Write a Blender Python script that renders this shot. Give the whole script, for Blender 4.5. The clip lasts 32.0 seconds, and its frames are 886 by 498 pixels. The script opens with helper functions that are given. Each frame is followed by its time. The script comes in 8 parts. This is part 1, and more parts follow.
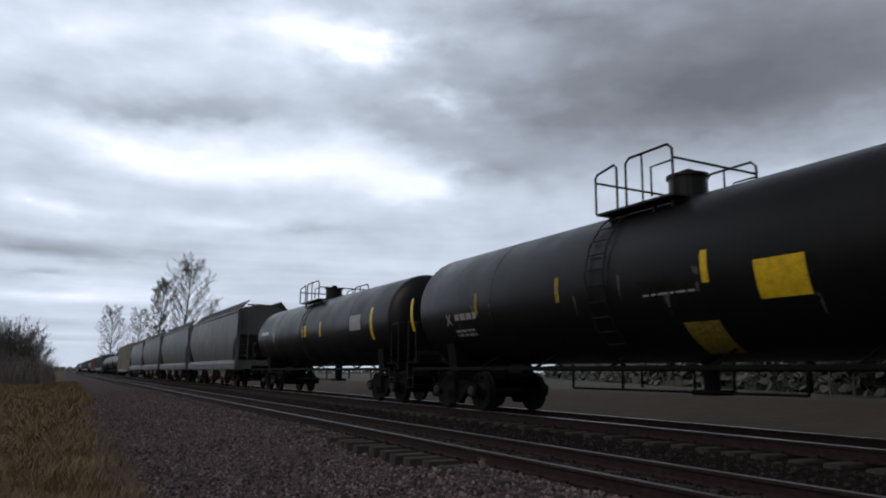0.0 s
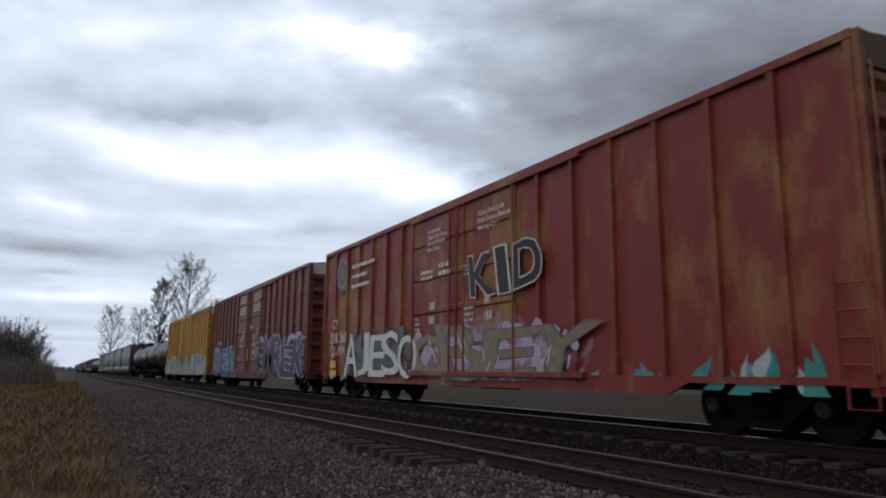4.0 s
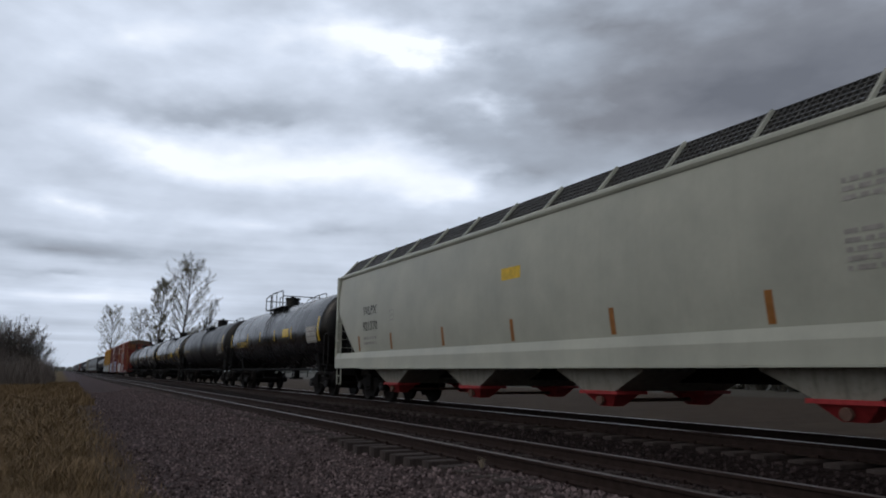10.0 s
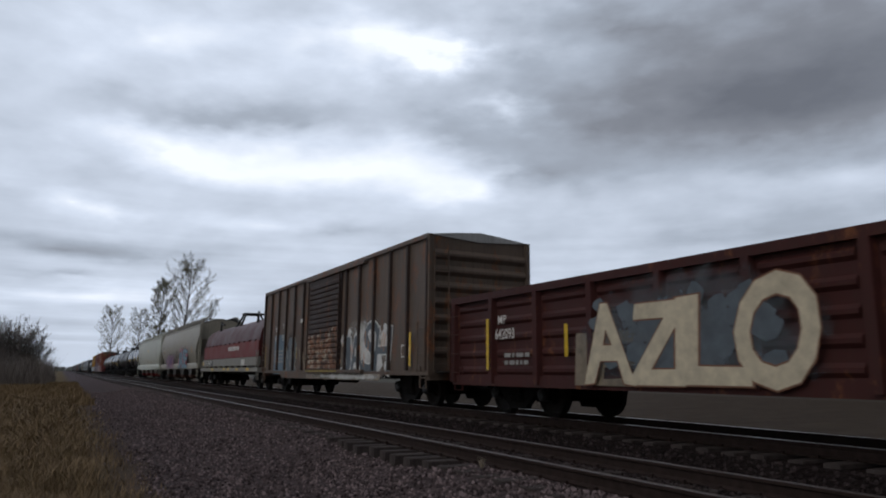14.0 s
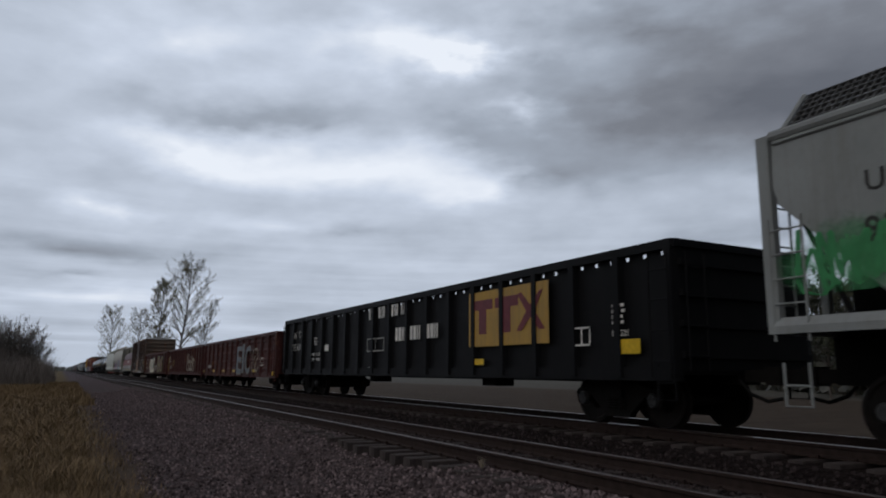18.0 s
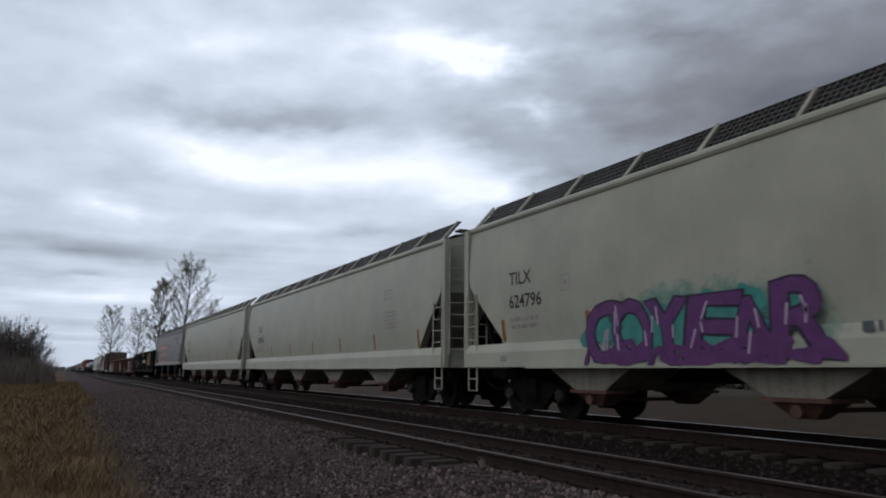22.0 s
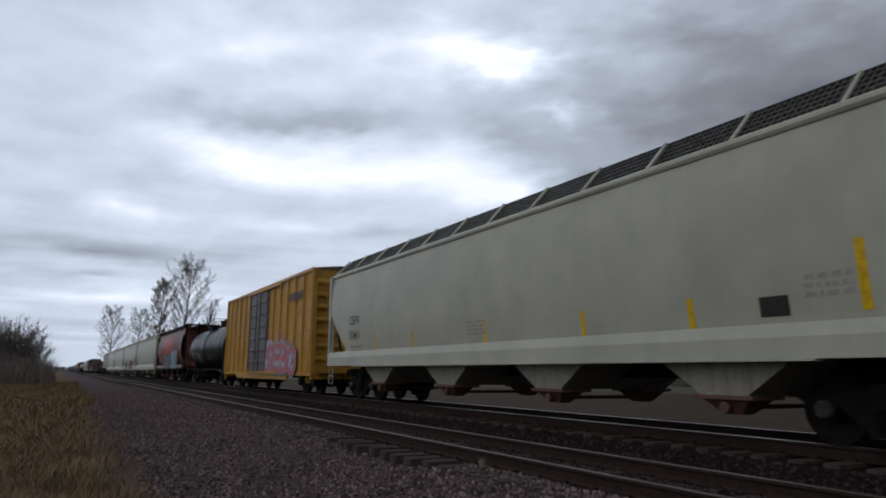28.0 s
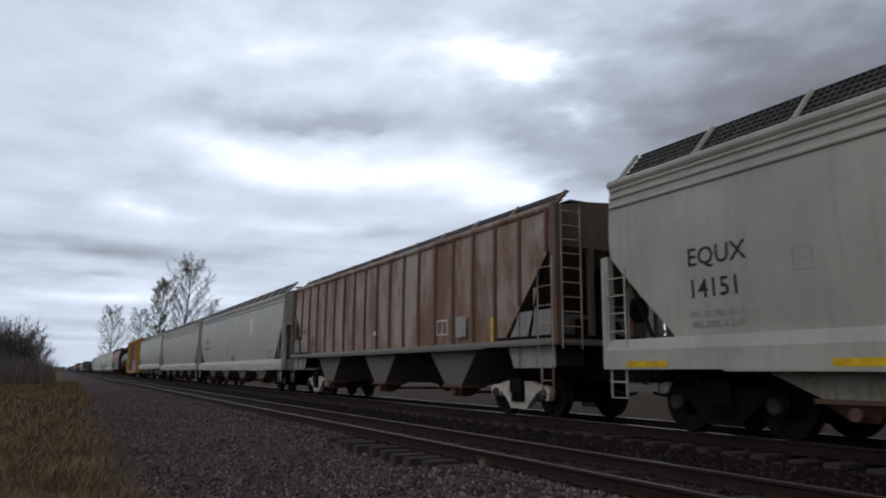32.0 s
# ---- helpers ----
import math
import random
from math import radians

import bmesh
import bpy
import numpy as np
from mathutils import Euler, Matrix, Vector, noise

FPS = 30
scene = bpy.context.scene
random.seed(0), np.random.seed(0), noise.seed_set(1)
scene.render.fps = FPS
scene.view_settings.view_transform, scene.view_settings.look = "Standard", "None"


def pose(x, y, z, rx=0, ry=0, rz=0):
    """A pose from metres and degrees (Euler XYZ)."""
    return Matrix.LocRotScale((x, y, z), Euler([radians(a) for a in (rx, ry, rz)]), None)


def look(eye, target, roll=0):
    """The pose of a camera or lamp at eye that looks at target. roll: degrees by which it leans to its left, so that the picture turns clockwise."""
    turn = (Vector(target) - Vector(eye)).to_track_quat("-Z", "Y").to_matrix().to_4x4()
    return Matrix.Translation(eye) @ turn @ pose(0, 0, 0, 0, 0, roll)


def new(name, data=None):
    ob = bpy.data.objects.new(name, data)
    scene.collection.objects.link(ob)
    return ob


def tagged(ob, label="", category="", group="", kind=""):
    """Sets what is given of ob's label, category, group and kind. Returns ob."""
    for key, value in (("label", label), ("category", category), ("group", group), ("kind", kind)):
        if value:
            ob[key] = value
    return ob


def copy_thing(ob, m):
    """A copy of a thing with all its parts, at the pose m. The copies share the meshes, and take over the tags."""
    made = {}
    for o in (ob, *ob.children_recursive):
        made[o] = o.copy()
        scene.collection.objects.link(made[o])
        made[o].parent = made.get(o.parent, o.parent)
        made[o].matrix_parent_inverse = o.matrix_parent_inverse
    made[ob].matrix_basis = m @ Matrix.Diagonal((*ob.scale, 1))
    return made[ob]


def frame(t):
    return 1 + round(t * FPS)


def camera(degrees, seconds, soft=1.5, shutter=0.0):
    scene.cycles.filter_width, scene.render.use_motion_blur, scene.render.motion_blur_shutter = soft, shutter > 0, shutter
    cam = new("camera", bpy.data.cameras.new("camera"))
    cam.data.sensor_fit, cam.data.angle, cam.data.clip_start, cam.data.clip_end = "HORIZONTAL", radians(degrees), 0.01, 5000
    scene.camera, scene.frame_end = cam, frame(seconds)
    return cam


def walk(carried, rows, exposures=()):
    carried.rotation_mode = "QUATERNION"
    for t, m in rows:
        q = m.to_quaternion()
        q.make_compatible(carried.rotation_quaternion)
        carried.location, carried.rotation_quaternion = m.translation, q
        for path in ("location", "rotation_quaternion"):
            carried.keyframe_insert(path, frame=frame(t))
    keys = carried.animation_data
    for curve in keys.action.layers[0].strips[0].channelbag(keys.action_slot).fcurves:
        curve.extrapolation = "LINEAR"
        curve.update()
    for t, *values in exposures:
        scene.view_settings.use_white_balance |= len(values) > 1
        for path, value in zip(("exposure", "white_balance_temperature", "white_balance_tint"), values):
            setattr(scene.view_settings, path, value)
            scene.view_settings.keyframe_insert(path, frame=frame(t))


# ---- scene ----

# ---------- camera (stands still on a low tripod beside the line) ----------
cam = camera(64.44, 32.0, soft=1.9, shutter=0.07)
EYE = (0.0, 0.0, 0.875)
YAW, PITCH = radians(28.035), radians(10.039)
AIM = (EYE[0] + math.sin(YAW) * math.cos(PITCH), EYE[1] + math.cos(YAW) * math.cos(PITCH), EYE[2] + math.sin(PITCH))
STAND = look(EYE, AIM, roll=0.518)
walk(cam, [(0.0, STAND), (32.0, STAND)], exposures=[(0.0, 0.05), (2.0, 0.08), (3.0, 0.2), (3.5, 0.2), (6.0, 0.0), (14.0, 0.0), (17.0, -0.22), (18.0, -0.24), (19.5, -0.1), (21.0, 0.0), (28.0, 0.05), (32.0, 0.1)])

# ---------- world and sun ----------
SUN_UP, SUN_AZ = radians(48), radians(250)
world = bpy.data.worlds.new("overcast_sky")
scene.world = world
world.use_nodes = True
wn, wl = world.node_tree.nodes, world.node_tree.links
wn.clear()
w_out = wn.new("ShaderNodeOutputWorld")
w_bg = wn.new("ShaderNodeBackground")
w_sky = wn.new("ShaderNodeTexSky")
w_sky.sky_type, w_sky.sun_disc = "NISHITA", False
w_sky.sun_elevation, w_sky.sun_rotation = SUN_UP, SUN_AZ
w_sky.air_density, w_sky.dust_density = 1.0, 4.0
w_hue = wn.new("ShaderNodeHueSaturation")
w_hue.inputs["Saturation"].default_value = 0.5
wl.new(w_sky.outputs[0], w_hue.inputs["Color"])
wl.new(w_hue.outputs[0], w_bg.inputs[0])
w_bg.inputs[1].default_value = 0.055
wl.new(w_bg.outputs[0], w_out.inputs[0])

sun_data = bpy.data.lights.new("sun", "SUN")
sun_data.energy, sun_data.angle, sun_data.color = 0.14, radians(60), (1.0, 0.97, 0.93)
sun = new("sun", sun_data)
sun.matrix_world = look((math.sin(SUN_AZ) * math.cos(SUN_UP) * 50, math.cos(SUN_AZ) * math.cos(SUN_UP) * 50, math.sin(SUN_UP) * 50), (0, 0, 0))

# ---------- numbers of the line ----------
XT = 9.03                      # near rail of the train's track
GAUGE = 1.507
XC = XT + GAUGE / 2            # middle of the train's track
NEAR_A, NEAR_B, NEAR_Z = 5.40, 6.74, -0.20   # rails of the near track
PACE = ((0, 17.2), (3, 17.35), (6, 17.85), (9, 18.1), (13, 18.0), (17, 17.65), (20, 17.6), (32, 17.5))   # seconds and metres per second


def gone(t):
    """How far the train has come at t seconds."""
    way = 0.0
    for (a, va), (b, vb) in zip(PACE, PACE[1:]):
        e = min(t, b)
        if e <= a:
            break
        way += (e - a) * (va + (va + (vb - va) * (e - a) / (b - a))) / 2
    return way


# ---------- mesh helper ----------
class Shape:
    """Vertices and faces gathered for one mesh."""

    def __init__(self):
        self.v, self.f, self.m = [], [], []

    def face(self, pts, mi=0):
        n = len(self.v)
        self.v += [tuple(p) for p in pts]
        self.f.append(tuple(range(n, n + len(pts))))
        self.m.append(mi)
        return self

    def box(self, x0, x1, y0, y1, z0, z1, mi=0):
        n = len(self.v)
        self.v += [(x0, y0, z0), (x1, y0, z0), (x1, y1, z0), (x0, y1, z0), (x0, y0, z1), (x1, y0, z1), (x1, y1, z1), (x0, y1, z1)]
        for q in ((3, 2, 1, 0), (4, 5, 6, 7), (0, 1, 5, 4), (1, 2, 6, 5), (2, 3, 7, 6), (3, 0, 4, 7)):
            self.f.append(tuple(n + i for i in q))
            self.m.append(mi)
        return self

    def tube(self, pts, r, n=6, cap=True):
        pts = [Vector(p) for p in pts]
        rs = r if isinstance(r, (list, tuple)) else [r] * len(pts)
        base = len(self.v)
        side = None
        for i, p in enumerate(pts):
            d = (pts[min(i + 1, len(pts) - 1)] - pts[max(i - 1, 0)]).normalized()
            if side is None:
                side = d.orthogonal().normalized()
            side = (side - d * side.dot(d)).normalized()
            up = d.cross(side)
            for k in range(n):
                a = 2 * math.pi * k / n
                self.v.append(tuple(p + (side * math.cos(a) + up * math.sin(a)) * rs[i]))
        for i in range(len(pts) - 1):
            for k in range(n):
                a, b = base + i * n + k, base + i * n + (k + 1) % n
                self.f.append((a, b, b + n, a + n))
                self.m.append(0)
        if cap:
            self.f.append(tuple(base + k for k in reversed(range(n))))
            self.f.append(tuple(base + (len(pts) - 1) * n + k for k in range(n)))
            self.m += [0, 0]
        return self

    def rings(self, rings, closed=True, cap=True, mi=0):
        base, n = len(self.v), len(rings[0])
        for r in rings:
            self.v += [tuple(p) for p in r]
        for i in range(len(rings) - 1):
            for k in range(n if closed else n - 1):
                a, b = base + i * n + k, base + i * n + (k + 1) % n
                self.f.append((a, b, b + n, a + n))
                self.m.append(mi)
        if cap and closed:
            self.f.append(tuple(base + k for k in reversed(range(n))))
            self.f.append(tuple(base + (len(rings) - 1) * n + k for k in range(n)))
            self.m += [mi, mi]
        return self

    def prism(self, outline, y0, y1):
        """An outline of (x, z), drawn out along y."""
        return self.rings([[(x, y0, z) for x, z in outline], [(x, y1, z) for x, z in outline]])

    def plate(self, outline, x0, x1):
        """An outline of (y, z), drawn out along x."""
        return self.rings([[(x0, y, z) for y, z in outline], [(x1, y, z) for y, z in outline]])

    def mesh(self, name, mats, smooth=False):
        me = bpy.data.meshes.new(name)
        me.from_pydata(self.v, [], self.f)
        for mt in (mats if isinstance(mats, (list, tuple)) else [mats]):
            me.materials.append(mt)
        if any(self.m):
            me.polygons.foreach_set("material_index", self.m)
        if smooth:
            me.polygons.foreach_set("use_smooth", [True] * len(me.polygons))
        bm = bmesh.new()
        bm.from_mesh(me)
        bmesh.ops.recalc_face_normals(bm, faces=bm.faces)
        bm.to_mesh(me)
        bm.free()
        if smooth:
            me.set_sharp_from_angle(angle=radians(38))
        me.update()
        return me


def part(name, shape, mat, parent, label="", at=None, smooth=False):
    """One mesh object under a thing or a part. shape: a Shape or a ready mesh."""
    me = shape if isinstance(shape, bpy.types.Mesh) else shape.mesh(name, mat, smooth)
    ob = new(name, me)
    ob.parent = parent
    if at is not None:
        ob.matrix_basis = at
    if label:
        ob["label"] = label
    return ob


def thing(name, m, label, category, group="", kind=""):
    ob = new(name)
    ob.matrix_basis = m
    return tagged(ob, label, category, group, kind)


# ---------- materials ----------
def material(name):
    m = bpy.data.materials.new(name)
    m.use_nodes = True
    m.node_tree.nodes.clear()
    nt = m.node_tree
    out = nt.nodes.new("ShaderNodeOutputMaterial")
    b = nt.nodes.new("ShaderNodeBsdfPrincipled")
    nt.links.new(b.outputs[0], out.inputs[0])
    return m, nt, b


def noise_node(nt, scale, detail=4, stretch=(1, 1, 1), rough=0.6, distort=0.0, coord="Object"):
    tc = nt.nodes.new("ShaderNodeTexCoord")
    mp = nt.nodes.new("ShaderNodeMapping")
    mp.inputs["Scale"].default_value = stretch
    nz = nt.nodes.new("ShaderNodeTexNoise")
    nz.inputs["Scale"].default_value = scale
    nz.inputs["Detail"].default_value = detail
    nz.inputs["Roughness"].default_value = rough
    nz.inputs["Distortion"].default_value = distort
    nt.links.new(tc.outputs[coord], mp.inputs[0])
    nt.links.new(mp.outputs[0], nz.inputs["Vector"])
    return nz.outputs["Fac"]


def ramp(nt, fac, stops):
    r = nt.nodes.new("ShaderNodeValToRGB")
    while len(r.color_ramp.elements) < len(stops):
        r.color_ramp.elements.new(0.5)
    for e, (p, c) in zip(r.color_ramp.elements, stops):
        e.position = p
        e.color = (*c, 1) if isinstance(c, tuple) else (c, c, c, 1)
    nt.links.new(fac, r.inputs[0])
    return r.outputs[0]


def mix(nt, fac, a, b, mode="MIX"):
    x = nt.nodes.new("ShaderNodeMix")
    x.data_type, x.blend_type = "RGBA", mode
    for sock, val in ((x.inputs[0], fac), (x.inputs[6], a), (x.inputs[7], b)):
        if isinstance(val, bpy.types.NodeSocket):
            nt.links.new(val, sock)
        elif isinstance(val, tuple):
            sock.default_value = (*val, 1)
        else:
            sock.default_value = val
    return x.outputs[2]


def bump(nt, b, height, strength=0.3, dist=0.01):
    n = nt.nodes.new("ShaderNodeBump")
    n.inputs["Strength"].default_value, n.inputs["Distance"].default_value = strength, dist
    nt.links.new(height, n.inputs["Height"])
    nt.links.new(n.outputs[0], b.inputs["Normal"])


def paint(name, rgb, rough=0.5, dirt=0.4, dirt_rgb=(0.10, 0.085, 0.07), rust=0.0, metal=0.0, streak=0.5, shine=0.5, fade=None, worn=0.45):
    """Weathered vehicle paint: mottling, streaks that run down, road dirt and rust blotches."""
    m, nt, b = material(name)
    big = noise_node(nt, 0.9, 5)
    fine = noise_node(nt, 14, 6)
    run = noise_node(nt, 2.2, 5, (4.0, 4.0, 0.22), 0.65)
    c = mix(nt, ramp(nt, big, [(0.3, 0.0), (0.75, 1.0)]), tuple(x * 0.82 for x in rgb), tuple(min(1, x * 1.12) for x in rgb))
    c = mix(nt, ramp(nt, run, [(0.48, 0.0), (0.8, streak)]), c, dirt_rgb)
    c = mix(nt, ramp(nt, fine, [(0.5, 0.0), (0.85, dirt)]), c, dirt_rgb)
    if fade:
        f = noise_node(nt, 1.0, 7, (1, 0.8, 0.35), 0.68)
        c = mix(nt, ramp(nt, f, [(worn, 0.0), (worn + 0.17, 0.9)]), c, fade)
    if rust:
        r = noise_node(nt, 1.7, 8, (1.6, 1.6, 0.5), 0.75)
        rc = ramp(nt, fine, [(0.3, (0.10, 0.035, 0.015)), (0.7, (0.28, 0.11, 0.045))])
        c = mix(nt, ramp(nt, r, [(0.62 - 0.25 * rust, 0.0), (0.72 - 0.2 * rust, 1.0)]), c, rc)
    nt.links.new(c, b.inputs["Base Color"])
    nt.links.new(ramp(nt, big, [(0.2, max(0.05, rough - 0.12)), (0.8, min(1, rough + 0.15))]), b.inputs["Roughness"])
    b.inputs["Metallic"].default_value = metal
    b.inputs["Specular IOR Level"].default_value = shine
    bump(nt, b, noise_node(nt, 3, 6), 0.12, 0.01)
    return m


def plain(name, rgb, rough=0.6, metal=0.0, vary=0.25, scale=8, shine=0.3):
    m, nt, b = material(name)
    n = noise_node(nt, scale, 5)
    c = mix(nt, ramp(nt, n, [(0.3, 0.0), (0.7, 1.0)]), tuple(x * (1 - vary) for x in rgb), tuple(min(1, x * (1 + vary)) for x in rgb))
    nt.links.new(c, b.inputs["Base Color"])
    b.inputs["Roughness"].default_value, b.inputs["Metallic"].default_value = rough, metal
    b.inputs["Specular IOR Level"].default_value = shine
    bump(nt, b, n, 0.15, 0.005)
    return m


BLACK = paint("black_tank_paint", (0.004, 0.004, 0.0045), 0.24, 0.2, (0.010, 0.009, 0.009), streak=0.3, shine=0.4)
BLACK_WORN = paint("worn_black_tank_paint", (0.007, 0.007, 0.008), 0.36, 0.3, (0.013, 0.012, 0.011), streak=0.5, shine=0.25)
GREY_TANK = paint("dull_grey_tank_paint", (0.04, 0.04, 0.043), 0.35, 0.4, (0.016, 0.014, 0.013), shine=0.35)
HOPPER = paint("pale_grey_hopper_paint", (0.40, 0.425, 0.375), 0.45, 0.12, (0.28, 0.27, 0.23), streak=0.16)
HOPPER_B = paint("light_grey_hopper_paint", (0.40, 0.415, 0.39), 0.45, 0.22, (0.21, 0.205, 0.18), streak=0.42)
HOPPER_DIRTY = paint("grimy_beige_hopper_paint", (0.30, 0.29, 0.245), 0.5, 0.5, (0.12, 0.10, 0.085), streak=0.6)
HOPPER_DARK = paint("dark_grey_hopper_paint", (0.085, 0.09, 0.095), 0.45, 0.3)
UNDER_DIRTY = paint("grimy_discharge_bay_paint", (0.27, 0.265, 0.235), 0.6, 0.5, (0.04, 0.034, 0.03), streak=0.7)
UP_GREY = paint("blue_grey_hopper_paint", (0.24, 0.262, 0.27), 0.5, 0.25, (0.14, 0.12, 0.10), streak=0.4)
BROWN = paint("faded_brown_hopper_paint", (0.20, 0.115, 0.085), 0.6, 0.4, (0.13, 0.06, 0.04), rust=0.16, streak=0.6, fade=(0.37, 0.345, 0.32), worn=0.42)
BROWN_POST = paint("rust_brown_post_paint", (0.15, 0.075, 0.052), 0.6, 0.4, (0.07, 0.035, 0.025))
RED_HOPPER = paint("oxide_red_hopper_paint", (0.105, 0.03, 0.024), 0.45, 0.4, (0.06, 0.034, 0.027), rust=0.12, streak=0.7, fade=(0.135, 0.048, 0.036))
RED_BRIGHT = paint("bright_red_panel_paint", (0.36, 0.03, 0.034), 0.45, 0.15, (0.2, 0.04, 0.03), streak=0.2)
YELLOW = paint("armour_yellow_box_paint", (0.44, 0.245, 0.035), 0.5, 0.25, (0.22, 0.13, 0.04), streak=0.35)
OXIDE = paint("brown_red_box_paint", (0.155, 0.045, 0.035), 0.5, 0.3, (0.08, 0.04, 0.032), streak=0.35)
WHITE_CAP = paint("white_end_cap_paint", (0.6, 0.6, 0.58), 0.5, 0.2, (0.3, 0.28, 0.25))
RED_BOX = paint("faded_red_box_paint", (0.21, 0.025, 0.026), 0.5, 0.3, (0.15, 0.07, 0.035), streak=0.7, fade=(0.3, 0.185, 0.06), worn=0.49)
RUST_BOX = paint("rusted_grey_brown_box_paint", (0.118, 0.09, 0.072), 0.6, 0.5, (0.06, 0.04, 0.03), rust=0.4, streak=0.8)
RUST_DOOR = paint("rusted_door_paint", (0.032, 0.019, 0.017), 0.65, 0.5, (0.06, 0.03, 0.02), rust=0.12)
GONDOLA_RED = paint("dull_red_gondola_paint", (0.058, 0.017, 0.016), 0.6, 0.5, (0.04, 0.024, 0.02), rust=0.2, shine=0.25)
GONDOLA_BLACK = paint("black_gondola_paint", (0.006, 0.0065, 0.008), 0.55, 0.25, (0.012, 0.011, 0.011), shine=0.12)
COIL_RED = paint("coil_hood_red_paint", (0.072, 0.018, 0.018), 0.5, 0.3, (0.04, 0.018, 0.017), shine=0.3)
COIL_SKIRT = paint("coil_skirt_red_paint", (0.17, 0.021, 0.018), 0.5, 0.25, (0.08, 0.022, 0.019), shine=0.3)
COIL_GREY = paint("coil_trough_grey_paint", (0.24, 0.24, 0.22), 0.55, 0.5, (0.10, 0.07, 0.055))
IRON = plain("grimy_cast_iron", (0.008, 0.0072, 0.007), 0.75, 0.0, shine=0.12)
IRON_PALE = plain("whitewashed_cast_iron", (0.5, 0.48, 0.45), 0.6)
STEEL = plain("worn_wheel_steel", (0.012, 0.0102, 0.0098), 0.65, 0.1, shine=0.15)
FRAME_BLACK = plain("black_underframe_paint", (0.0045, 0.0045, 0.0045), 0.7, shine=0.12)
BLACK_STEEL = plain("black_handrail_paint", (0.01, 0.01, 0.01), 0.5)
MARK_YELLOW = plain("yellow_reflective_strip", (0.62, 0.42, 0.02), 0.35)
MARK_ORANGE = plain("orange_reflective_strip", (0.55, 0.26, 0.03), 0.4)
MARK_WHITE = plain("white_lettering", (0.62, 0.62, 0.6), 0.5)
MARK_GREY = plain("faded_grey_lettering", (0.3, 0.3, 0.29), 0.5)
MARK_BLACK = plain("black_lettering", (0.03, 0.03, 0.03), 0.5)
MARK_GOLD = plain("gold_lettering", (0.5, 0.36, 0.08), 0.5)
ROOF_GALV = paint("galvanised_roof_sheet", (0.45, 0.46, 0.47), 0.45, 0.3, metal=0.3)
GRATE = plain("galvanised_grating", (0.09, 0.09, 0.09), 0.5, 0.4)
SPRAY = {n: plain("spray_" + n, c, 0.45, 0, 0.2, 5) for n, c in dict(white=(0.6, 0.62, 0.62), ice=(0.36, 0.47, 0.5), black=(0.02, 0.02, 0.025), blue=(0.04, 0.06, 0.22), purple=(0.13, 0.07, 0.25), lilac=(0.42, 0.35, 0.5), pink=(0.52, 0.28, 0.25), rose=(0.4, 0.11, 0.15), teal=(0.05, 0.26, 0.25), green=(0.05, 0.25, 0.10), orange=(0.5, 0.2, 0.05), red=(0.5, 0.06, 0.06), sky=(0.13, 0.25, 0.34), plum=(0.13, 0.025, 0.035), cream=(0.55, 0.5, 0.38), night=(0.035, 0.03, 0.06), dusk=(0.27, 0.17, 0.22), violet=(0.12, 0.045, 0.17), haze_blue=(0.24, 0.34, 0.39), slate=(0.10, 0.125, 0.15), faded=(0.22, 0.185, 0.14)).items()}

def haze_paint(name, rgb):
    """Soft overspray: thin paint that fades out raggedly towards its edges."""
    m, nt, b = material("overspray_" + name)
    tc = nt.nodes.new("ShaderNodeTexCoord")
    mp = nt.nodes.new("ShaderNodeMapping")
    mp.inputs["Location"].default_value, mp.inputs["Scale"].default_value = (0, -0.86, -0.62), (0, 1.72, 1.5)
    nt.links.new(tc.outputs["Generated"], mp.inputs[0])
    gr = nt.nodes.new("ShaderNodeTexGradient")
    gr.gradient_type = "SPHERICAL"
    nt.links.new(mp.outputs[0], gr.inputs[0])
    k = nt.nodes.new("ShaderNodeMath")
    k.operation = "MULTIPLY_ADD"
    k.inputs[1].default_value = 0.75
    nt.links.new(gr.outputs["Fac"], k.inputs[0])
    nt.links.new(noise_node(nt, 2.4, 7, rough=0.7), k.inputs[2])
    nt.links.new(ramp(nt, k.outputs[0], [(0.63, 0.0), (1.0, 0.78)]), b.inputs["Alpha"])
    n = noise_node(nt, 5, 4)
    nt.links.new(mix(nt, n, tuple(x * 0.7 for x in rgb), tuple(min(1, x * 1.3) for x in rgb)), b.inputs["Base Color"])
    b.inputs["Roughness"].default_value = 0.6
    return m


HAZE = {}

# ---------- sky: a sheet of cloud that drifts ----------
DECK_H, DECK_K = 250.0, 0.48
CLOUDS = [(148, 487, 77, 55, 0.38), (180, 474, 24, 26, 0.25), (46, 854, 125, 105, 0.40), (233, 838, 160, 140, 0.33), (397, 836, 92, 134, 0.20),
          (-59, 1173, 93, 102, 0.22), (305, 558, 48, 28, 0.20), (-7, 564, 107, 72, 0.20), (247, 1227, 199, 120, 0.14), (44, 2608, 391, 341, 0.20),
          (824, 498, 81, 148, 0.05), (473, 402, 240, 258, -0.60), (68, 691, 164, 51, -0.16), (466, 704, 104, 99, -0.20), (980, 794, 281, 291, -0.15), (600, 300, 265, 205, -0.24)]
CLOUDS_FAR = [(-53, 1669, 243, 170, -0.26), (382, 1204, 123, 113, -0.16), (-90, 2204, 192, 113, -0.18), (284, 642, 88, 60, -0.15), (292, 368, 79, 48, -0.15)]


